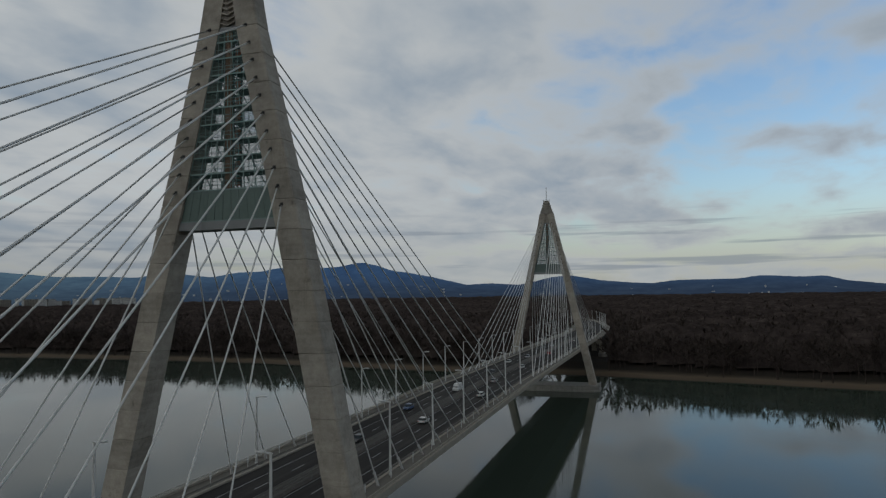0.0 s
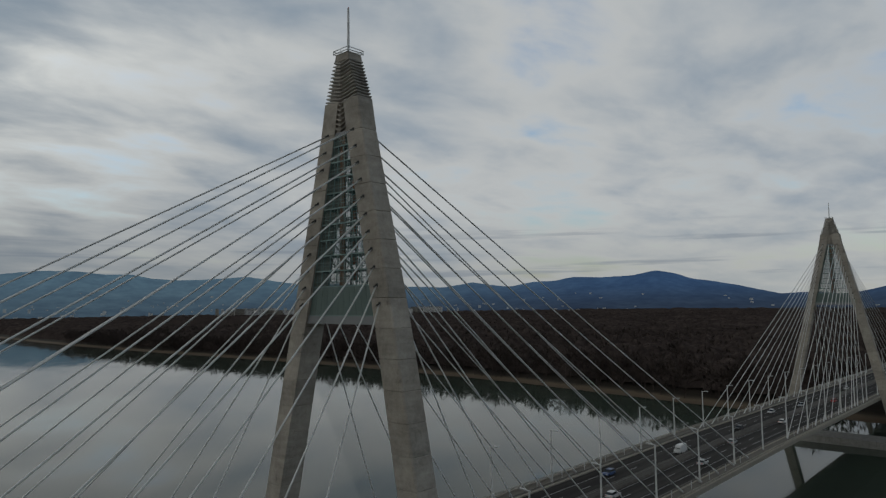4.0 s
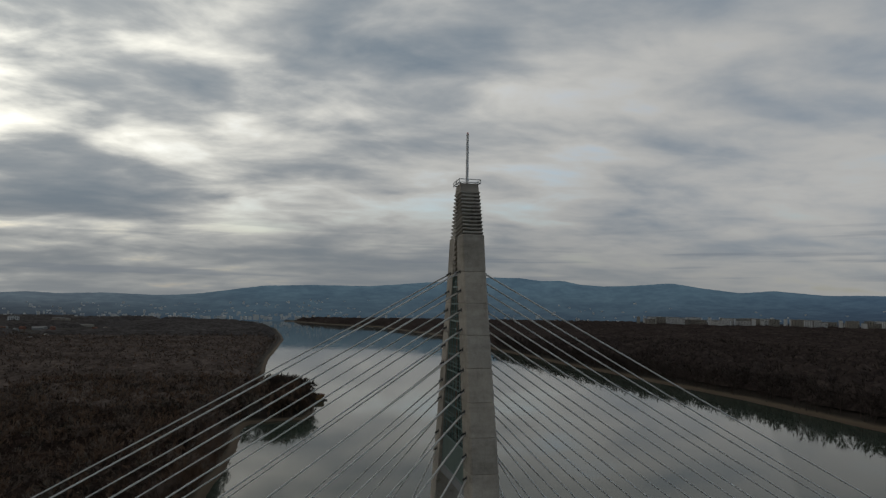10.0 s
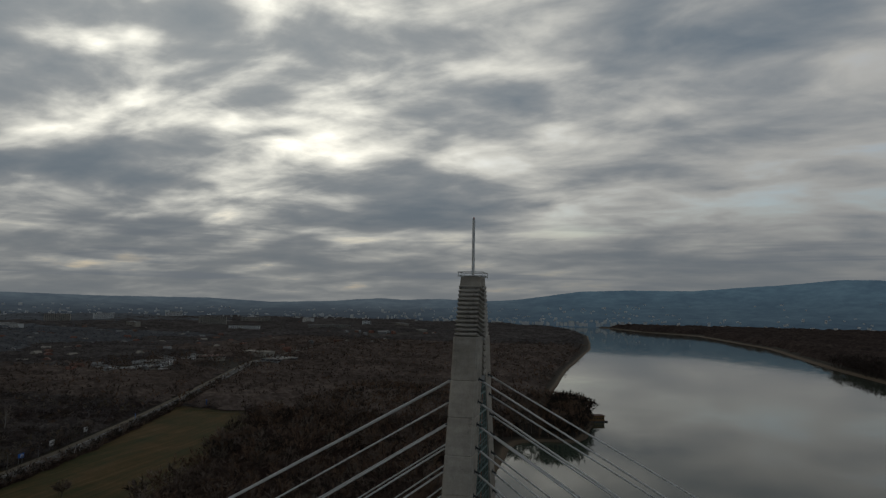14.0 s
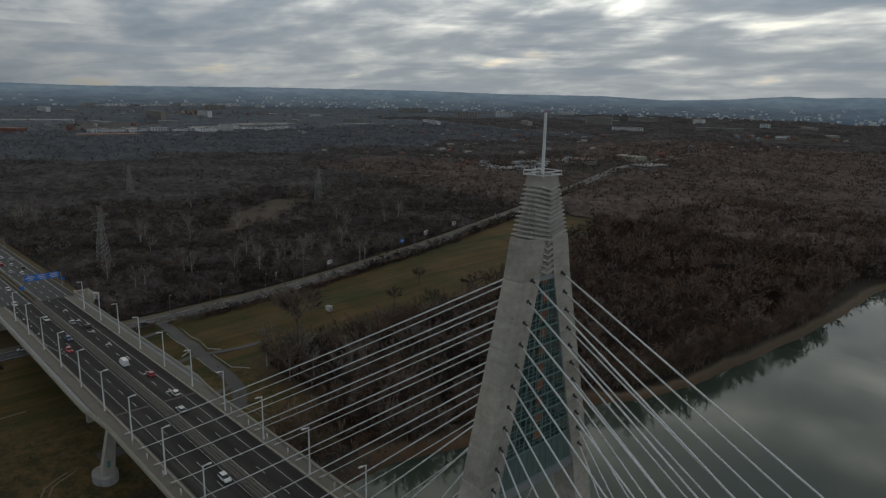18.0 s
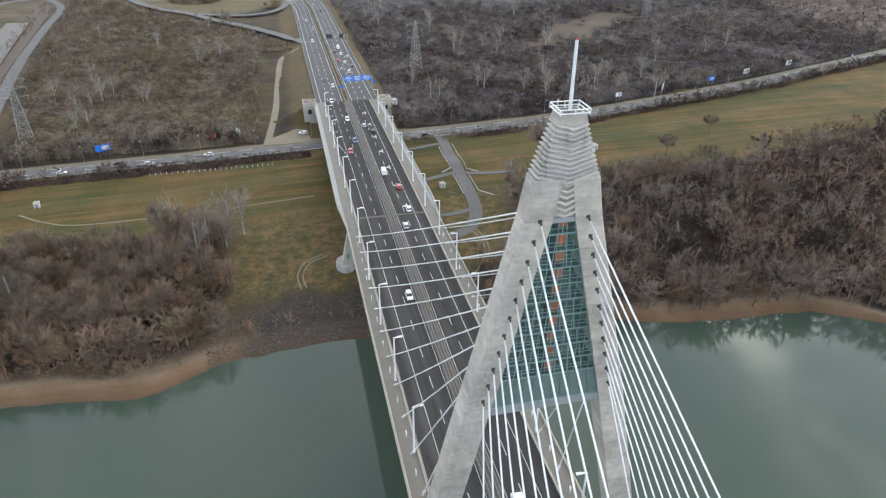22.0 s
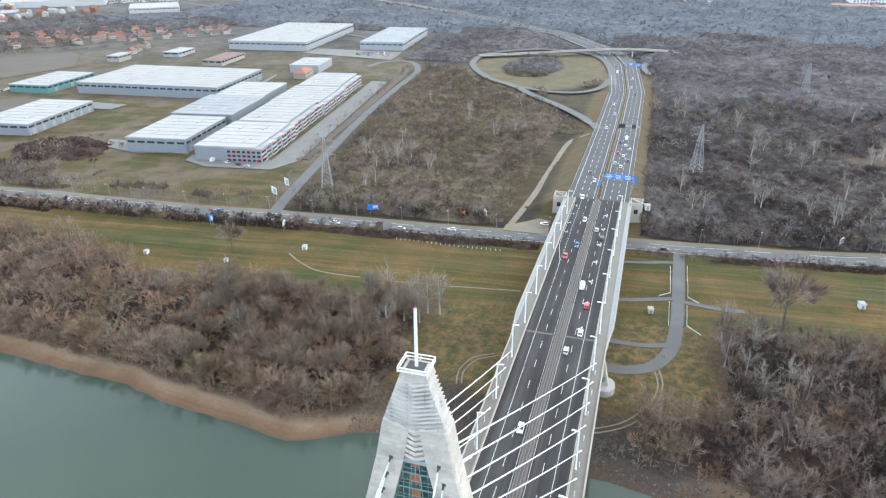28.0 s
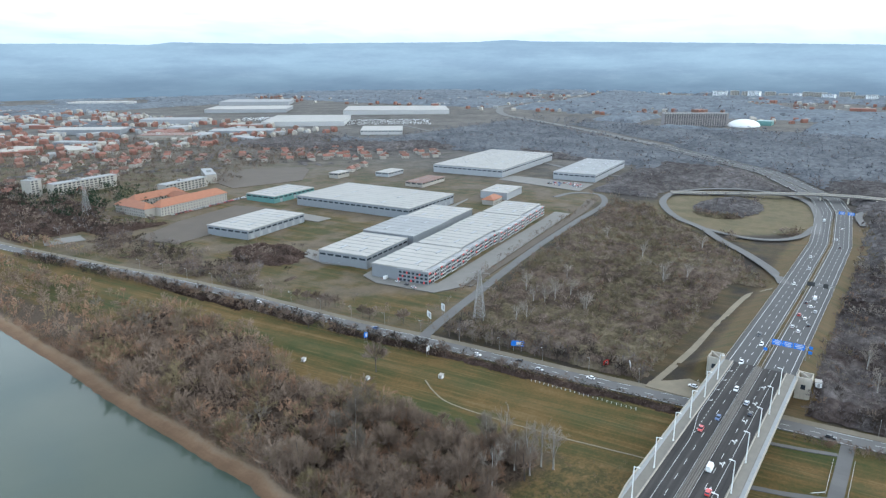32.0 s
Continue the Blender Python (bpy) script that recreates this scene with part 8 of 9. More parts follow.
stuff_wood("bank_wood", "leafless brown wood along the near bank", [(M["twig"], 0.40), (M["twigred"], 0.34), (M["twigdark"], 0.20), (M["twigpale"], 0.06)], x, y, r, (8, 90), 9.0, 17.0, 0.8)
x, y, r = scatter(100, 230, 345, 620, 800, 32)
stuff_wood("bank_wood", "leafless brown wood along the near bank", BROWN, x, y, r, (10, 80), 5.5, 11.5, 1.7)
x, y, r = scatter(266, 700, 20, 240, 4400, 33)
stuff_wood("scrub_wood", "dense brown-olive scrub wood behind the dike road", [(M["twig"], 0.42), (M["twigolive"], 0.34), (M["twigred"], 0.16), (M["twigpale"], 0.08)], x, y, r, (7, 74), 3.8, 8.8, 1.1)
x, y, r = scatter(276, 620, -330, -22, 4300, 34)
stuff_wood("grey_wood", "dense dark grey leafless wood beside the motorway", GREYBROWN, x, y, r, (7, 70), 3.8, 8.8, 1.1)
x, y, r = scatter(276, 800, -460, -22, 4200, 38)
keep = (x > 620) | (y < -330)
stuff_wood("grey_wood", "dense dark grey leafless wood beside the motorway", GREYBROWN, x[keep], y[keep], r, (6, 44), 4.5, 9.5, 1.8)
# shrubs hanging over the sand
r = np.random.default_rng(36)
y = r.uniform(-330, 420, 1500)
x = shore_e(y) + 7.5 + np.abs(r.normal(0, 2.6, len(y))) + 1.5 * wob(y, y, 9.0)
keep = (np.abs(y + 1) > 48) | (r.random(len(y)) < 0.12)
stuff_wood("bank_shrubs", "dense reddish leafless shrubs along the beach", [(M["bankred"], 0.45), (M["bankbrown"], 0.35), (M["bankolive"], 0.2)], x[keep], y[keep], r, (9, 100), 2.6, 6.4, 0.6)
y = r.uniform(-330, -62, 150)
x = shore_e(y) + r.uniform(4.5, 11, len(y))
stuff_wood("bank_wood", "tall leafless willows leaning over the water", [(M["twig"], 0.5), (M["twigred"], 0.5)], x, y, r, (14, 330), 10.5, 17.0, 0.34)
y = r.uniform(60, 330, 150)
x = shore_e(y) + r.uniform(9, 14, len(y)) + 3.0 * (1 - smoothstep(y, 60, 150))
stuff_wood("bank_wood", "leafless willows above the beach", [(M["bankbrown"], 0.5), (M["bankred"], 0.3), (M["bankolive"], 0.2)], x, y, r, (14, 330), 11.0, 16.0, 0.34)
x, y = r.uniform(5, 42, 420), r.uniform(-610, -440, 420)
keep = (x - shore_e(y) > 1.5) & ((x > 14) | (y < -560) | (y > -530))
stuff_wood("spit_trees", "dark leafless trees on the wooded spit", [(M["twigdark"], 0.6), (M["twigred"], 0.4)], x[keep], y[keep], r, (10, 110), 11, 19, 1.0)
# hedge by the dike road
r = np.random.default_rng(35)
y = r.uniform(-560, 560, 3000)
y = y[np.abs(y + 1) > 24]
x = arr(ROAD_E, y) - 6.5 - r.uniform(0, 1, len(y)) * np.where(y > 150, 11.0, 6.0)
stuff_wood("hedge", "dark leafless hedge along the dike road", [(M["twigdark"], 0.45), (M["twig"], 0.35), (M["twigred"], 0.2)], x, y, r, (8, 52), 1.8, 4.0, 1.4)
keep = y > 150
stuff_wood("hedge", "tall leafless hedge along the dike road", [(M["twigdark"], 0.4), (M["twig"], 0.4), (M["twigred"], 0.2)], x[keep][::3], y[keep][::3], r, (9, 80), 4.5, 7.5, 1.5)
y = np.concatenate([r.uniform(60, 300, 60), r.uniform(-420, -64, 90)])
x = arr(ROAD_E, y) - r.uniform(7, 13, len(y))
stuff_wood("hedge", "thin bare trees standing in the roadside hedge", [(M["twig"], 0.6), (M["twigdark"], 0.4)], x, y, r, (9, 60), 3.5, 7.5, 1.0)
y = r.uniform(-620, -170, 260)
x = arr(ROAD_E, y) - r.uniform(6.5, 12, 260)
stuff_wood("hedge", "taller bare trees hiding the dike road", [(M["twig"], 0.4), (M["twigdark"], 0.6)], x, y, r, (9, 60), 4.0, 8.0, 1.1)
pick = r.integers(4, len(SIDE_P) - 8, 190)
x, y = SIDE_P[pick, 0] + r.normal(0, 3, 190), SIDE_P[pick, 1] + np.where(r.random(190) < 0.45, -1, 1) * r.uniform(8, 17, 190)
stuff_wood("roadside_trees", "bare trees along the side road", [(M["twig"], 0.4), (M["twigpale"], 0.4), (M["twigred"], 0.2)], x, y, r, (9, 60), 3.0, 7.5, 1.0)
# taller trees at the wood's edge by the dike road
y = np.concatenate([r.uniform(48, 165, 150), r.uniform(-330, -46, 330)])
x = arr(ROAD_E, y) + 13 + np.abs(r.normal(0, 9, len(y)))
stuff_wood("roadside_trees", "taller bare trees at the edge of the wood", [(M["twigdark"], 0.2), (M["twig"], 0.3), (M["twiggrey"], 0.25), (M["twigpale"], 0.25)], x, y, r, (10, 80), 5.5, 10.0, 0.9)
y = r.uniform(60, 560, 130)
x = arr(ROAD_E, y) + 14 + np.abs(r.normal(0, 9, len(y)))
stuff_wood("roadside_trees", "scattered leafless roadside trees", GREY, x, y, r, (10, 54), 5, 9)
# gardens and yards of the suburb
x, y = r.uniform(290, 1000, 6500), r.uniform(600, 1350, 6500)
keep = (y > 640 + 0.2 * x) | ((y > 705) & (x < 560)) | (x < 330)
stuff_wood("garden_trees", "bare garden trees among the houses", GREYFAR, x[keep], y[keep], r, (5, 20), 5, 9.5, 5.0)
x, y = r.uniform(285, 420, 160), r.uniform(640, 830, 160)
stuff_wood("conifers", "dark green conifers near the flats", [(M["fir"], 1.0)], x, y, r, (10, 60), 8, 15, 1.8)
x, y = r.uniform(205, 350, 900), r.uniform(560, 1000, 900)
keep = (x > arr(ROAD_E, y) + 12) & (x < 345 - 40 * smoothstep(y, 560, 610) + 40 * smoothstep(y, 610, 700)) & ~((x > 320) & (y > 785) & (y < 835)) & ~((y > 555) & (y < 596) & (x < 268))
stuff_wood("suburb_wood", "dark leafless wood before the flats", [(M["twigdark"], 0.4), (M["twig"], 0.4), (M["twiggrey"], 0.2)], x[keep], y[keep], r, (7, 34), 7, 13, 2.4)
x, y = r.uniform(246, 300, 620), r.uniform(330, 560, 620)
keep = (x > arr(ROAD_E, y) + 13) & (x < 292 + 9 * wob(x, y, 12.0)) & (wob(x, y, 17.0, 0.6) > -0.35) & ~((y > 555) & (x < 268))
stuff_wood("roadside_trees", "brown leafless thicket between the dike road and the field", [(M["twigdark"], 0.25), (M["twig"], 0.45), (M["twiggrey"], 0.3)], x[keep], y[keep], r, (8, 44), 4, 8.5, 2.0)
x, y = 319 + 27 * r.normal(0, 0.45, 110), 388 + 38 * r.normal(0, 0.45, 110)
stuff_wood("roadside_trees", "dark leafless bushes beside the white hall", [(M["twigdark"], 0.5), (M["twig"], 0.5)], x, y, r, (8, 50), 4, 7, 1.6)
M["bushred"] = bark_crown("dark_red_bush_twigs", [(0.060, 0.018, 0.013), (0.105, 0.033, 0.024), (0.15, 0.055, 0.04)])
x, y = r.uniform(286, 293, 22), r.uniform(-43, -32, 22)
stuff_wood("red_bushes", "low dark red bushes beside the abutment", [(M["bushred"], 1.0)], x, y, r, (10, 160), 2.0, 3.6, 1.4)
# tall pale trees standing over the scrub


def branching(rng, h, spread):
    """A forked tree: trunk, limbs, boughs and twigs."""
    segs = []
    for k in range(7):
        z = h * rng.uniform(0.22, 0.5)
        a = rng.uniform(0, 6.28)
        lean = spread * rng.uniform(0.45, 1.0)
        p0 = np.array([0, 0, z])
        p1 = np.array([math.cos(a) * lean, math.sin(a) * lean, h * rng.uniform(0.72, 1.0)])
        segs.append((p0, p1, 0.008 * h))
        for j in range(7):
            t = rng.uniform(0.3, 0.95)
            q0 = p0 + (p1 - p0) * t
            d = (p1 - p0) / np.linalg.norm(p1 - p0) + rng.normal(0, 0.45, 3)
            q1 = q0 + d / np.linalg.norm(d) * h * rng.uniform(0.14, 0.26)
            segs.append((q0, q1, 0.003 * h))
            for i in range(22):
                t = rng.uniform(0.15, 1.0)
                w0 = q0 + (q1 - q0) * t
                e = d / np.linalg.norm(d) + rng.normal(0, 0.5, 3) + np.array([0, 0, 0.2])
                segs.append((w0, w0 + e / np.linalg.norm(e) * h * rng.uniform(0.05, 0.12), 0.0015 * h))
    return spikes(np.array([s[0] for s in segs]), np.array([s[1] for s in segs]), np.array([s[2] for s in segs]))


def pale_trees():
    M["twigwhite"] = bark_crown("whitish_grey_twigs", [(0.145, 0.122, 0.100), (0.20, 0.172, 0.143), (0.255, 0.223, 0.190)])
    kinds = []
    for seed, h, sp in ((71, 16.0, 4.6), (72, 14.0, 5.4), (73, 17.5, 4.0)):
        rng = np.random.default_rng(seed)
        ob = tagged(new("poplar", trunk_mesh(rng, h, M["barkpale"])), "tall whitish bare poplar standing over the scrub", "tree", "pale poplars inland")
        part("crown", tri_mesh("crown", *branching(rng, h, sp), M["twigwhite"]), None, ob, "whitish branching crown")
        kinds.append(ob)
    spots = [(313, -52), (316, -58), (332, -86), (328, -89), (320, -112), (306, -121), (352, -136), (322, -142), (423, -93), (442, -103), (436, -119), (440, -134), (428, -167), (453, -180), (523, -52), (588, -63), (555, -45), (493, -90),
             (544, -180), (339, 138), (344, 133), (338, 108), (423, 85), (298, 137), (302, 132), (338, 146), (440, 73), (356, 161), (365, 131), (480, 120), (400, 150), (530, 170), (340, -46), (317, -127), (329, -151), (314, -156), (308, -168), (315, -178), (325, -193), (580, -54), (341, 111), (428, 87), (535, 87), (396, -90), (408, -122), (412, -248), (378, -272), (391, -297), (319, -160), (312, -150), (326, -170), (310, -170), (330, -205), (365, -225), (300, -190), (171, 62), (166, 58), (178, 66), (160, 70), (175, 52), (150, 66), (182, 78), (164, 64), (174, 57), (146, -70), (152, -78), (160, -66), (168, -60), (186, -60), (150, -84), (176, -70)]
    r = np.random.default_rng(74)
    for i, (x, y) in enumerate(spots):
        k = i % 3
        m = pose(x, y, float(land(np.array(float(x)), np.array(float(y)))) - 0.1, 0, 0, float(r.uniform(0, 360))) @ Matrix.Scale(float(r.uniform(0.85, 1.2)), 4)
        (kinds[k] if i < 3 else copy_thing(kinds[k], m)).matrix_basis = m


pale_trees()
x, y, r = scatter(276, 700, -400, -24, 900, 39)
keep = wob(x, y, 19.0, 0.8) + 0.6 * wob(x, y, 61.0, 2.2) > 0.42
stuff_wood("grey_wood", "clumps of taller pale grey crowns over the wood", [(M["twigwhite"], 0.45), (M["twigpale"], 0.55)], x[keep], y[keep], r, (10, 90), 8.0, 13.0, 0.9)
x, y, r = scatter(270, 700, 24, 236, 620, 40)
keep = wob(x, y, 17.0, 1.4) + 0.6 * wob(x, y, 53.0, 0.2) > 0.45
stuff_wood("scrub_wood", "clumps of taller pale crowns over the scrub", [(M["twigwhite"], 0.35), (M["twigpale"], 0.45), (M["twigred"], 0.2)], x[keep], y[keep], r, (10, 90), 7.0, 11.0, 0.9)
# far woods: closed canopies with single crowns standing out, coarser with distance
# island tones darkened: the backlit side is painted into the colour
M["canopyisle"] = canopy_mat("backlit_island_canopy", [(0.026, 0.021, 0.020), (0.044, 0.035, 0.032), (0.063, 0.050, 0.045), (0.090, 0.072, 0.064)], 0.16, None, 0.8)
M["canopysouth"] = canopy_mat("brown_riverside_canopy", [(0.052, 0.042, 0.037), (0.090, 0.072, 0.063), (0.132, 0.106, 0.092), (0.182, 0.148, 0.128)], 0.18, None, 0.9)
# inland roofs grow paler and greyer with distance: haze put into their colour
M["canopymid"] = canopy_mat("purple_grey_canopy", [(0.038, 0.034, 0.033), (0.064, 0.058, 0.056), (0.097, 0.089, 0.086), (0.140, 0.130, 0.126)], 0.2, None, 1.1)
M["canopygrey"] = canopy_mat("hazed_grey_canopy", [(0.062, 0.064, 0.069), (0.086, 0.089, 0.095), (0.112, 0.116, 0.122), (0.142, 0.147, 0.153)], 0.13, None, 0.9)
M["canopyfar"] = canopy_mat("hazed_blue_canopy", [(0.088, 0.096, 0.106), (0.110, 0.120, 0.132), (0.134, 0.145, 0.158), (0.160, 0.172, 0.186)], 0.05, None, 0.6)
M["canopyscrub"] = canopy_mat("olive_brown_scrub_canopy", [(0.036, 0.030, 0.019), (0.074, 0.061, 0.039), (0.118, 0.098, 0.064), (0.172, 0.145, 0.102)], 0.34, [(0.034, 0.026, 0.020), (0.066, 0.050, 0.039), (0.106, 0.081, 0.064), (0.152, 0.120, 0.097)], 1.2)
M["canopywood"] = canopy_mat("purple_brown_wood_canopy", [(0.028, 0.024, 0.023), (0.056, 0.049, 0.046), (0.094, 0.082, 0.077), (0.150, 0.132, 0.124)], 0.34, [(0.018, 0.014, 0.013), (0.037, 0.029, 0.026), (0.062, 0.050, 0.045), (0.098, 0.080, 0.072)], 1.2)
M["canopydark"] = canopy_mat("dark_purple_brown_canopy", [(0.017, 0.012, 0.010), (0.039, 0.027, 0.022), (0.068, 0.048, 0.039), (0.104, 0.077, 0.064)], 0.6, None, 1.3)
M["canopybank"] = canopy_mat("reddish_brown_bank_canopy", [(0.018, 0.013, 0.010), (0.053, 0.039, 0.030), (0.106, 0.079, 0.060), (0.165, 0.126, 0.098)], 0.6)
# far twigs paled and blued in the base colour for haze
M["twigfar"] = bark_crown("hazed_blue_twigs", [(0.072, 0.076, 0.086), (0.118, 0.124, 0.138), (0.178, 0.185, 0.204)])
# island twigs, darkened in colour as if backlit
M["twigisle"] = bark_crown("backlit_island_twigs", [(0.032, 0.026, 0.023), (0.052, 0.041, 0.036), (0.080, 0.064, 0.057)])
M["twigsouth"] = bark_crown("dull_brown_riverside_twigs", [(0.052, 0.041, 0.034), (0.086, 0.067, 0.055), (0.130, 0.102, 0.085)])
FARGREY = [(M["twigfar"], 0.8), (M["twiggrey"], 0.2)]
ISLE = [(M["twigisle"], 1.0)]
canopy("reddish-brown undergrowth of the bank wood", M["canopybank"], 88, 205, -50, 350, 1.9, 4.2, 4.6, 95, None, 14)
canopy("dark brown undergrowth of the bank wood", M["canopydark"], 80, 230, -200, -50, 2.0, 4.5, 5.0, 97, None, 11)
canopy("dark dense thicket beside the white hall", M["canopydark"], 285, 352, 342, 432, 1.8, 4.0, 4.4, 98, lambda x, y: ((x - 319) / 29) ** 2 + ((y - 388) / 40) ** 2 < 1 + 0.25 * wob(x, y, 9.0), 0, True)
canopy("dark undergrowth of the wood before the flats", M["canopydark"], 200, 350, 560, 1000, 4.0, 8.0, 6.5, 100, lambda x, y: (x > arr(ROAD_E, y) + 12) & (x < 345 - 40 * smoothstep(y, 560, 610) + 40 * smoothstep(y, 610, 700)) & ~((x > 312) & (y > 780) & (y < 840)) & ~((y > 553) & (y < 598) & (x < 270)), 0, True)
canopy("brown thicket between the dike road and the field", M["canopyscrub"], 240, 310, 320, 560, 2.6, 5.5, 3.2, 101, lambda x, y: (x > arr(ROAD_E, y) + 13) & (x < 290 + 9 * wob(x, y, 12.0)) & (wob(x, y, 17.0, 0.6) > -0.25), 0, True)
canopy("dark gardens and hedges between the houses", M["canopymid"], 340, 1000, 640, 1380, 4.5, 8.0, 5.0, 102, lambda x, y: (wob(x, y, 11.0, 0.6) + 0.7 * wob(x, y, 37.0, 1.9) > 0.05) & (y > 700 + 0.3 * np.maximum(560 - x, 0)) & ~((x < 545) & (y < 870)) & (0.664 * (x - 780) + 0.747 * (y - 800) < 90) & ~((x > 500) & (x < 700) & (y < 810)), 0, True)
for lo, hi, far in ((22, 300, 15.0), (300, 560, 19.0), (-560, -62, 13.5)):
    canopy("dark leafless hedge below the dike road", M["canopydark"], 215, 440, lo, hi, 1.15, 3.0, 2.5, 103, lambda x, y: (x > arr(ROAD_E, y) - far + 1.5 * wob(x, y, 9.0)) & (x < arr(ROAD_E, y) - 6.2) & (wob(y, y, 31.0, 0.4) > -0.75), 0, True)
canopy("brown thicket inside the slip road loop", M["canopymid"], 670, 815, 66, 160, 3.0, 6.0, 4.5, 96, lambda x, y: ((x - 745) / 62) ** 2 + ((y - 112) / 37) ** 2 < 1)
canopy("olive-brown closed scrub behind the dike road", M["canopyscrub"], 266, 700, 20, 240, 2.6, 7.0, 5.2, 81)
canopy("purple-brown closed wood beside the motorway", M["canopywood"], 276, 640, -460, -22, 2.8, 7.5, 5.4, 82, lambda x, y: x < 590 + 45 * wob(x, y, 30.0, 0.7) + 30 * wob(x, y, 11.0, 0.2))
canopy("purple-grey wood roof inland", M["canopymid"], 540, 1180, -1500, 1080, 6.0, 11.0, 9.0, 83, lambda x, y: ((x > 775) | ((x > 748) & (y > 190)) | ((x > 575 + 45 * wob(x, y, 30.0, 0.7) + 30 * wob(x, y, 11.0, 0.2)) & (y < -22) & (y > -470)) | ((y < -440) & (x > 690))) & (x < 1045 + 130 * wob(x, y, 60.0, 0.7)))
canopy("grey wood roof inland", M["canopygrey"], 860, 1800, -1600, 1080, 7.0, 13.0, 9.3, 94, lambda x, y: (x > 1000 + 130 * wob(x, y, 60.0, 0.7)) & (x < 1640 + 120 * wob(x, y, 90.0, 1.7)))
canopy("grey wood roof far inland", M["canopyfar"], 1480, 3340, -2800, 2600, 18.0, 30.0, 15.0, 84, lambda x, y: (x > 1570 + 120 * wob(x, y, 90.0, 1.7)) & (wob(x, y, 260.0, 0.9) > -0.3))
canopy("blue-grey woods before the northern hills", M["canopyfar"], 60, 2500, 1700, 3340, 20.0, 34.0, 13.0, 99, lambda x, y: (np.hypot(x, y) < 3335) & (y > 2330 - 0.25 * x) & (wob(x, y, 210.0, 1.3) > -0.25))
canopy("brown wood roof downstream", M["canopysouth"], 40, 820, -1530, -440, 5.0, 10.0, 10.0, 85, lambda x, y: (x > 66) & ~((x > 480) & (y > -960) & (y < -660) & (wob(x, y, 37.0, 0.5) < 0.15)))
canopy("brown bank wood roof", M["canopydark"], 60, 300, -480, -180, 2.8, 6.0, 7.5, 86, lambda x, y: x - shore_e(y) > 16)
canopy("brown wood roof far downstream", M["canopymid"], 40, 2000, -3340, -1500, 16.0, 26.0, 15.0, 87, lambda x, y: wob(x, y, 240.0, 2.1) > -0.45)
canopy("dark wood roof on the island", M["canopyisle"], -900, -300, -1300, 1000, 6.0, 12.0, 21.0, 88, None, 26)
canopy("dark wood roof across the island", M["canopyisle"], -2300, -900, -3300, 1700, 15.0, 26.0, 20.0, 89)
canopy("dark far wood roof over the island", M["canopyisle"], -900, 400, -3340, -1300, 14.0, 24.0, 20.0, 90, lambda x, y: shore_w(y) - x > 14)
canopy("dark far wood roof", M["canopyisle"], -3340, -2300, -2600, 2000, 26.0, 40.0, 20.0, 92)
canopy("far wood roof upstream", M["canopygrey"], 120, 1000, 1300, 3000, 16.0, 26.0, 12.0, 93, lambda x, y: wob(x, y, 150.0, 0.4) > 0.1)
x, y, r = scatter(700, 1700, -1500, 1080, 7400, 41)
near = x < 1020 + 130 * wob(x, y, 60.0, 0.7)
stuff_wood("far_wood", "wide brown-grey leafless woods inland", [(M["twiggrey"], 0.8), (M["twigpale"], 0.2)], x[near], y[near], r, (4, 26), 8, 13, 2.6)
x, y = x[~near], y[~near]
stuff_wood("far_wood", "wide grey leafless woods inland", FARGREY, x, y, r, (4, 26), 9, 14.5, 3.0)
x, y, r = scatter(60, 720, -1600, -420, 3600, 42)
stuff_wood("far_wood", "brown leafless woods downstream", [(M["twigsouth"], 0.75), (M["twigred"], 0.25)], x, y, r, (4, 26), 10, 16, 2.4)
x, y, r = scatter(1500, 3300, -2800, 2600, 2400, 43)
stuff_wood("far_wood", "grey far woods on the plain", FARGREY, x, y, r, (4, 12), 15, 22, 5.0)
x, y, r = scatter(-520, -200, -1300, 900, 7000, 49)
keep = shore_w(y) - x < 70
stuff_wood("shore_wood", "dark leafless trees lining the island shore", ISLE, x[keep], y[keep], r, (9, 70), 17, 27, 0.9)
x, y, r = scatter(-900, -330, -1300, 900, 4200, 45)
stuff_wood("island_wood", "dark leafless wood on the island across the river", ISLE, x, y, r, (6, 34), 20, 27, 1.6)
x, y, r = scatter(-2300, -900, -2600, 1600, 3200, 46)
stuff_wood("island_wood", "dark far wood on the island", ISLE, x, y, r, (5, 16), 20, 26, 3.0)

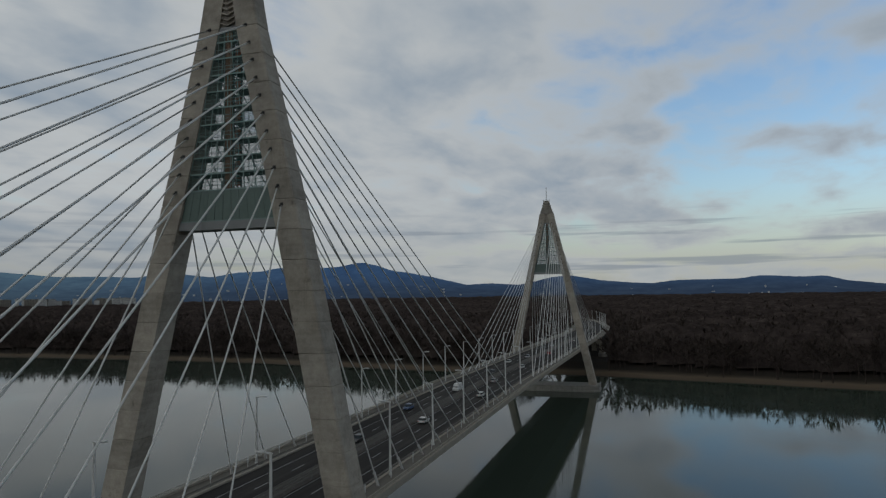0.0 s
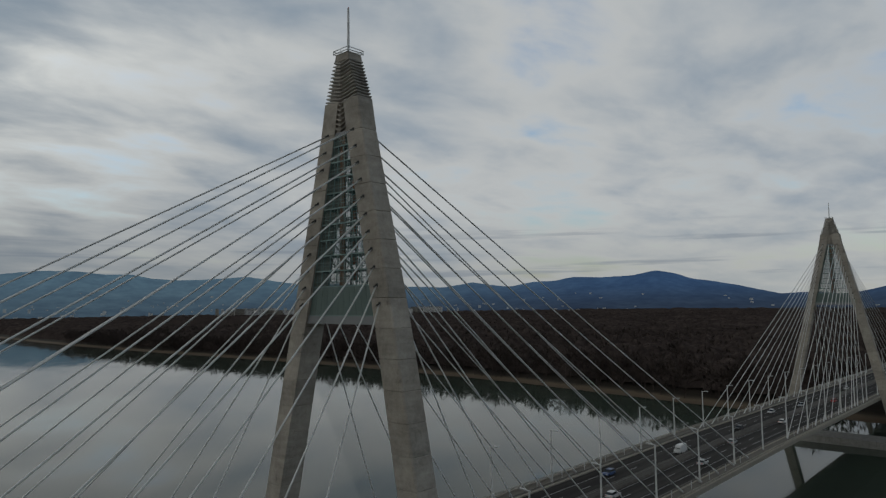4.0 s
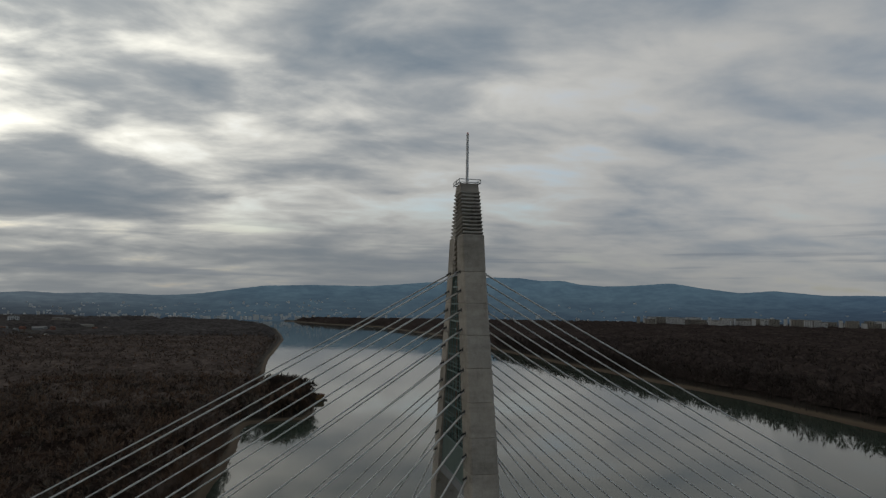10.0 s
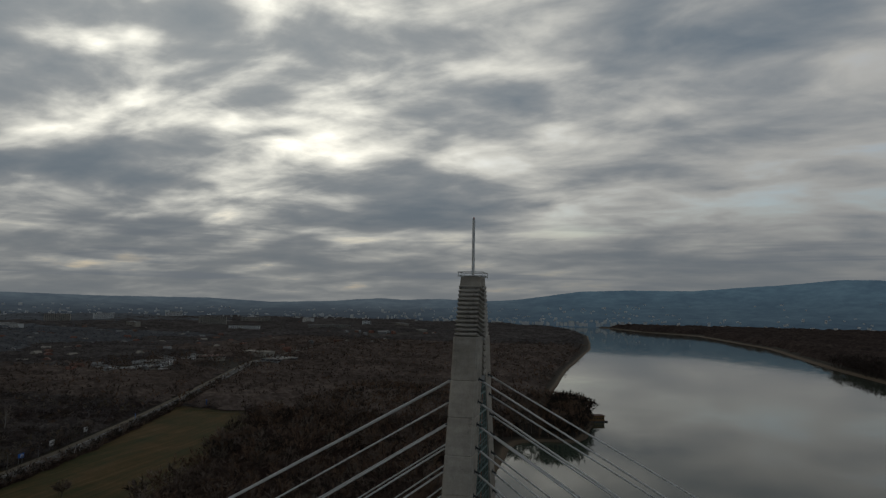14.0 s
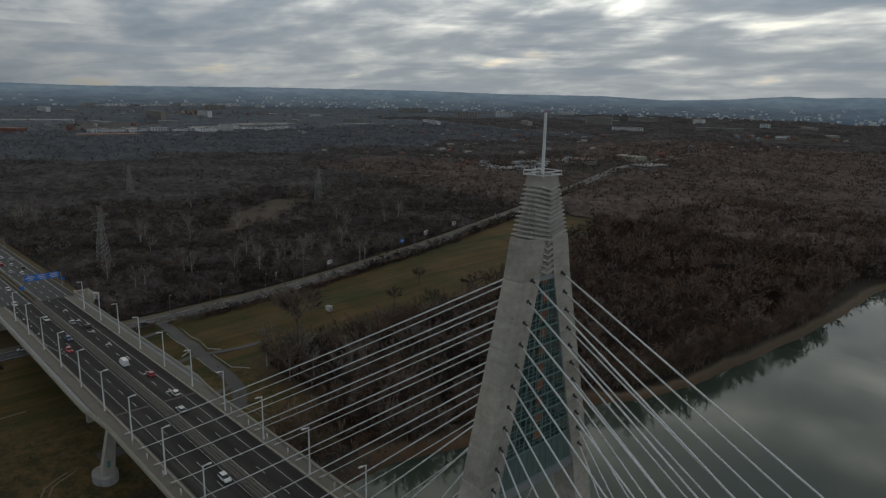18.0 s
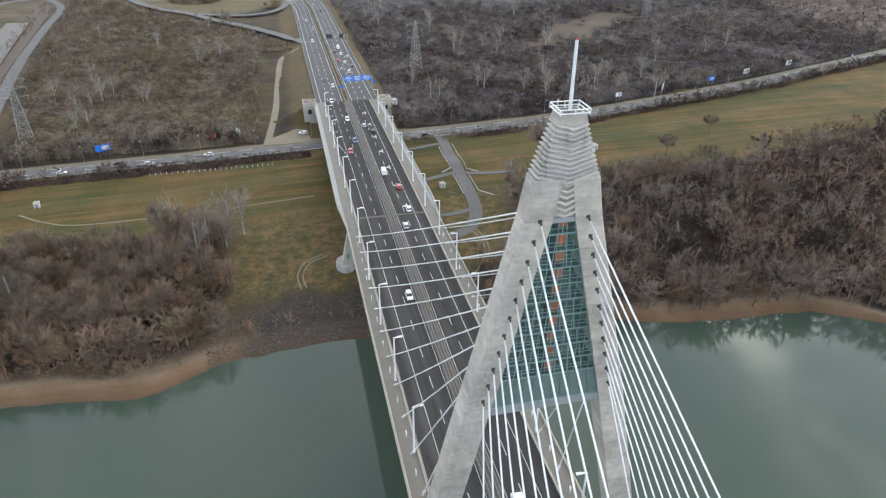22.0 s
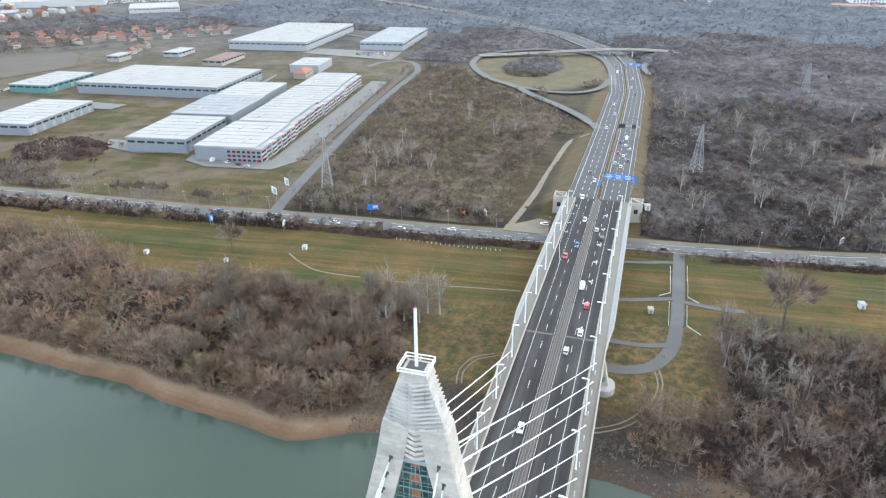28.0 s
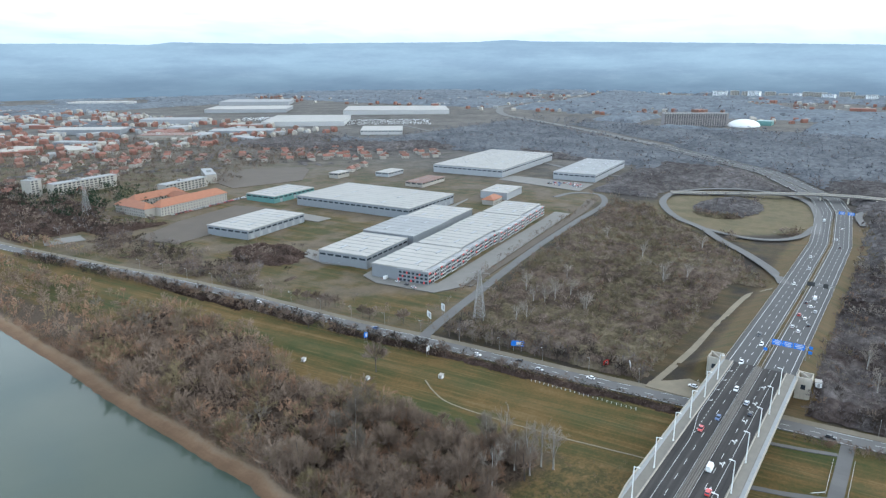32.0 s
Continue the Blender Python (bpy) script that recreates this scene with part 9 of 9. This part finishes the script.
# low scrub and dead grass tufts on the open bank
r = np.random.default_rng(61)
x, y = r.uniform(112, 196, 1500), r.uniform(-75, 75, 1500)
keep = (np.abs(y + 1) > 19) & (x - shore_e(y) > 12) & ~((x > 150) & (y < -12) & (y > -60) & (r.random(1500) < 0.85)) & ~((x > 168) & (r.random(1500) < 0.7))
stuff_wood("scrub", "low tan scrub and dead stalks on the open bank", [(M["twigred"], 0.55), (M["twigolive"], 0.35), (M["twigpale"], 0.10)], x[keep], y[keep], r, (8, 40), 0.8, 2.4, 1.6)

# ---------------------------------------------------------------- rubble on the bank under the bridge


def rubble():
    r = np.random.default_rng(91)
    n = 7500
    y = r.uniform(-62, 62, n)
    s = np.abs(r.normal(0, 9, n)) + 0.4
    x = shore_e(y) + s
    keep = s < 26 - 0.12 * np.abs(y)
    x, y = x[keep], y[keep]
    z = land(x, y)
    size = r.uniform(0.1, 0.3, len(x)) + 0.25 * (r.random(len(x)) < 0.06)
    shape = np.array([(1, 0, 0), (0.3, 0.95, 0), (-0.8, 0.55, 0), (-0.75, -0.65, 0), (0.35, -0.9, 0), (0.1, 0.1, 0.8), (-0.3, 0.2, 0.72)])
    faces = np.array([(0, 1, 5), (1, 6, 5), (1, 2, 6), (2, 3, 6), (3, 5, 6), (3, 4, 5), (4, 0, 5)])
    V = shape[None] * size[:, None, None] * r.uniform(0.7, 1.3, (len(x), 7, 3))
    a = r.uniform(0, 6.28, len(x))
    c, q = np.cos(a)[:, None], np.sin(a)[:, None]
    V = np.stack([V[..., 0] * c - V[..., 1] * q + x[:, None], V[..., 0] * q + V[..., 1] * c + y[:, None], V[..., 2] + z[:, None] - 0.08], -1)
    Fs = faces[None] + (np.arange(len(x)) * 7)[:, None, None]
    ob = new("rubble", tri_mesh("rubble", V.reshape(-1, 3), Fs.reshape(-1, 3), M["rubble"]))
    tagged(ob, "dark grey broken stones along the water's edge", "stones", kind="stuff")


def rubble_mat(n, b):
    k = n.add("ShaderNodeNewGeometry").outputs["Random Per Island"]
    n.put(b.inputs["Base Color"], n.ramp(k, [(0.0, (0.028, 0.024, 0.021)), (0.7, (0.055, 0.048, 0.042)), (1.0, (0.105, 0.094, 0.08))]))
    b.inputs["Roughness"].default_value = 0.9


M["rubble"] = material("dark_broken_stone", rubble_mat)
rubble()
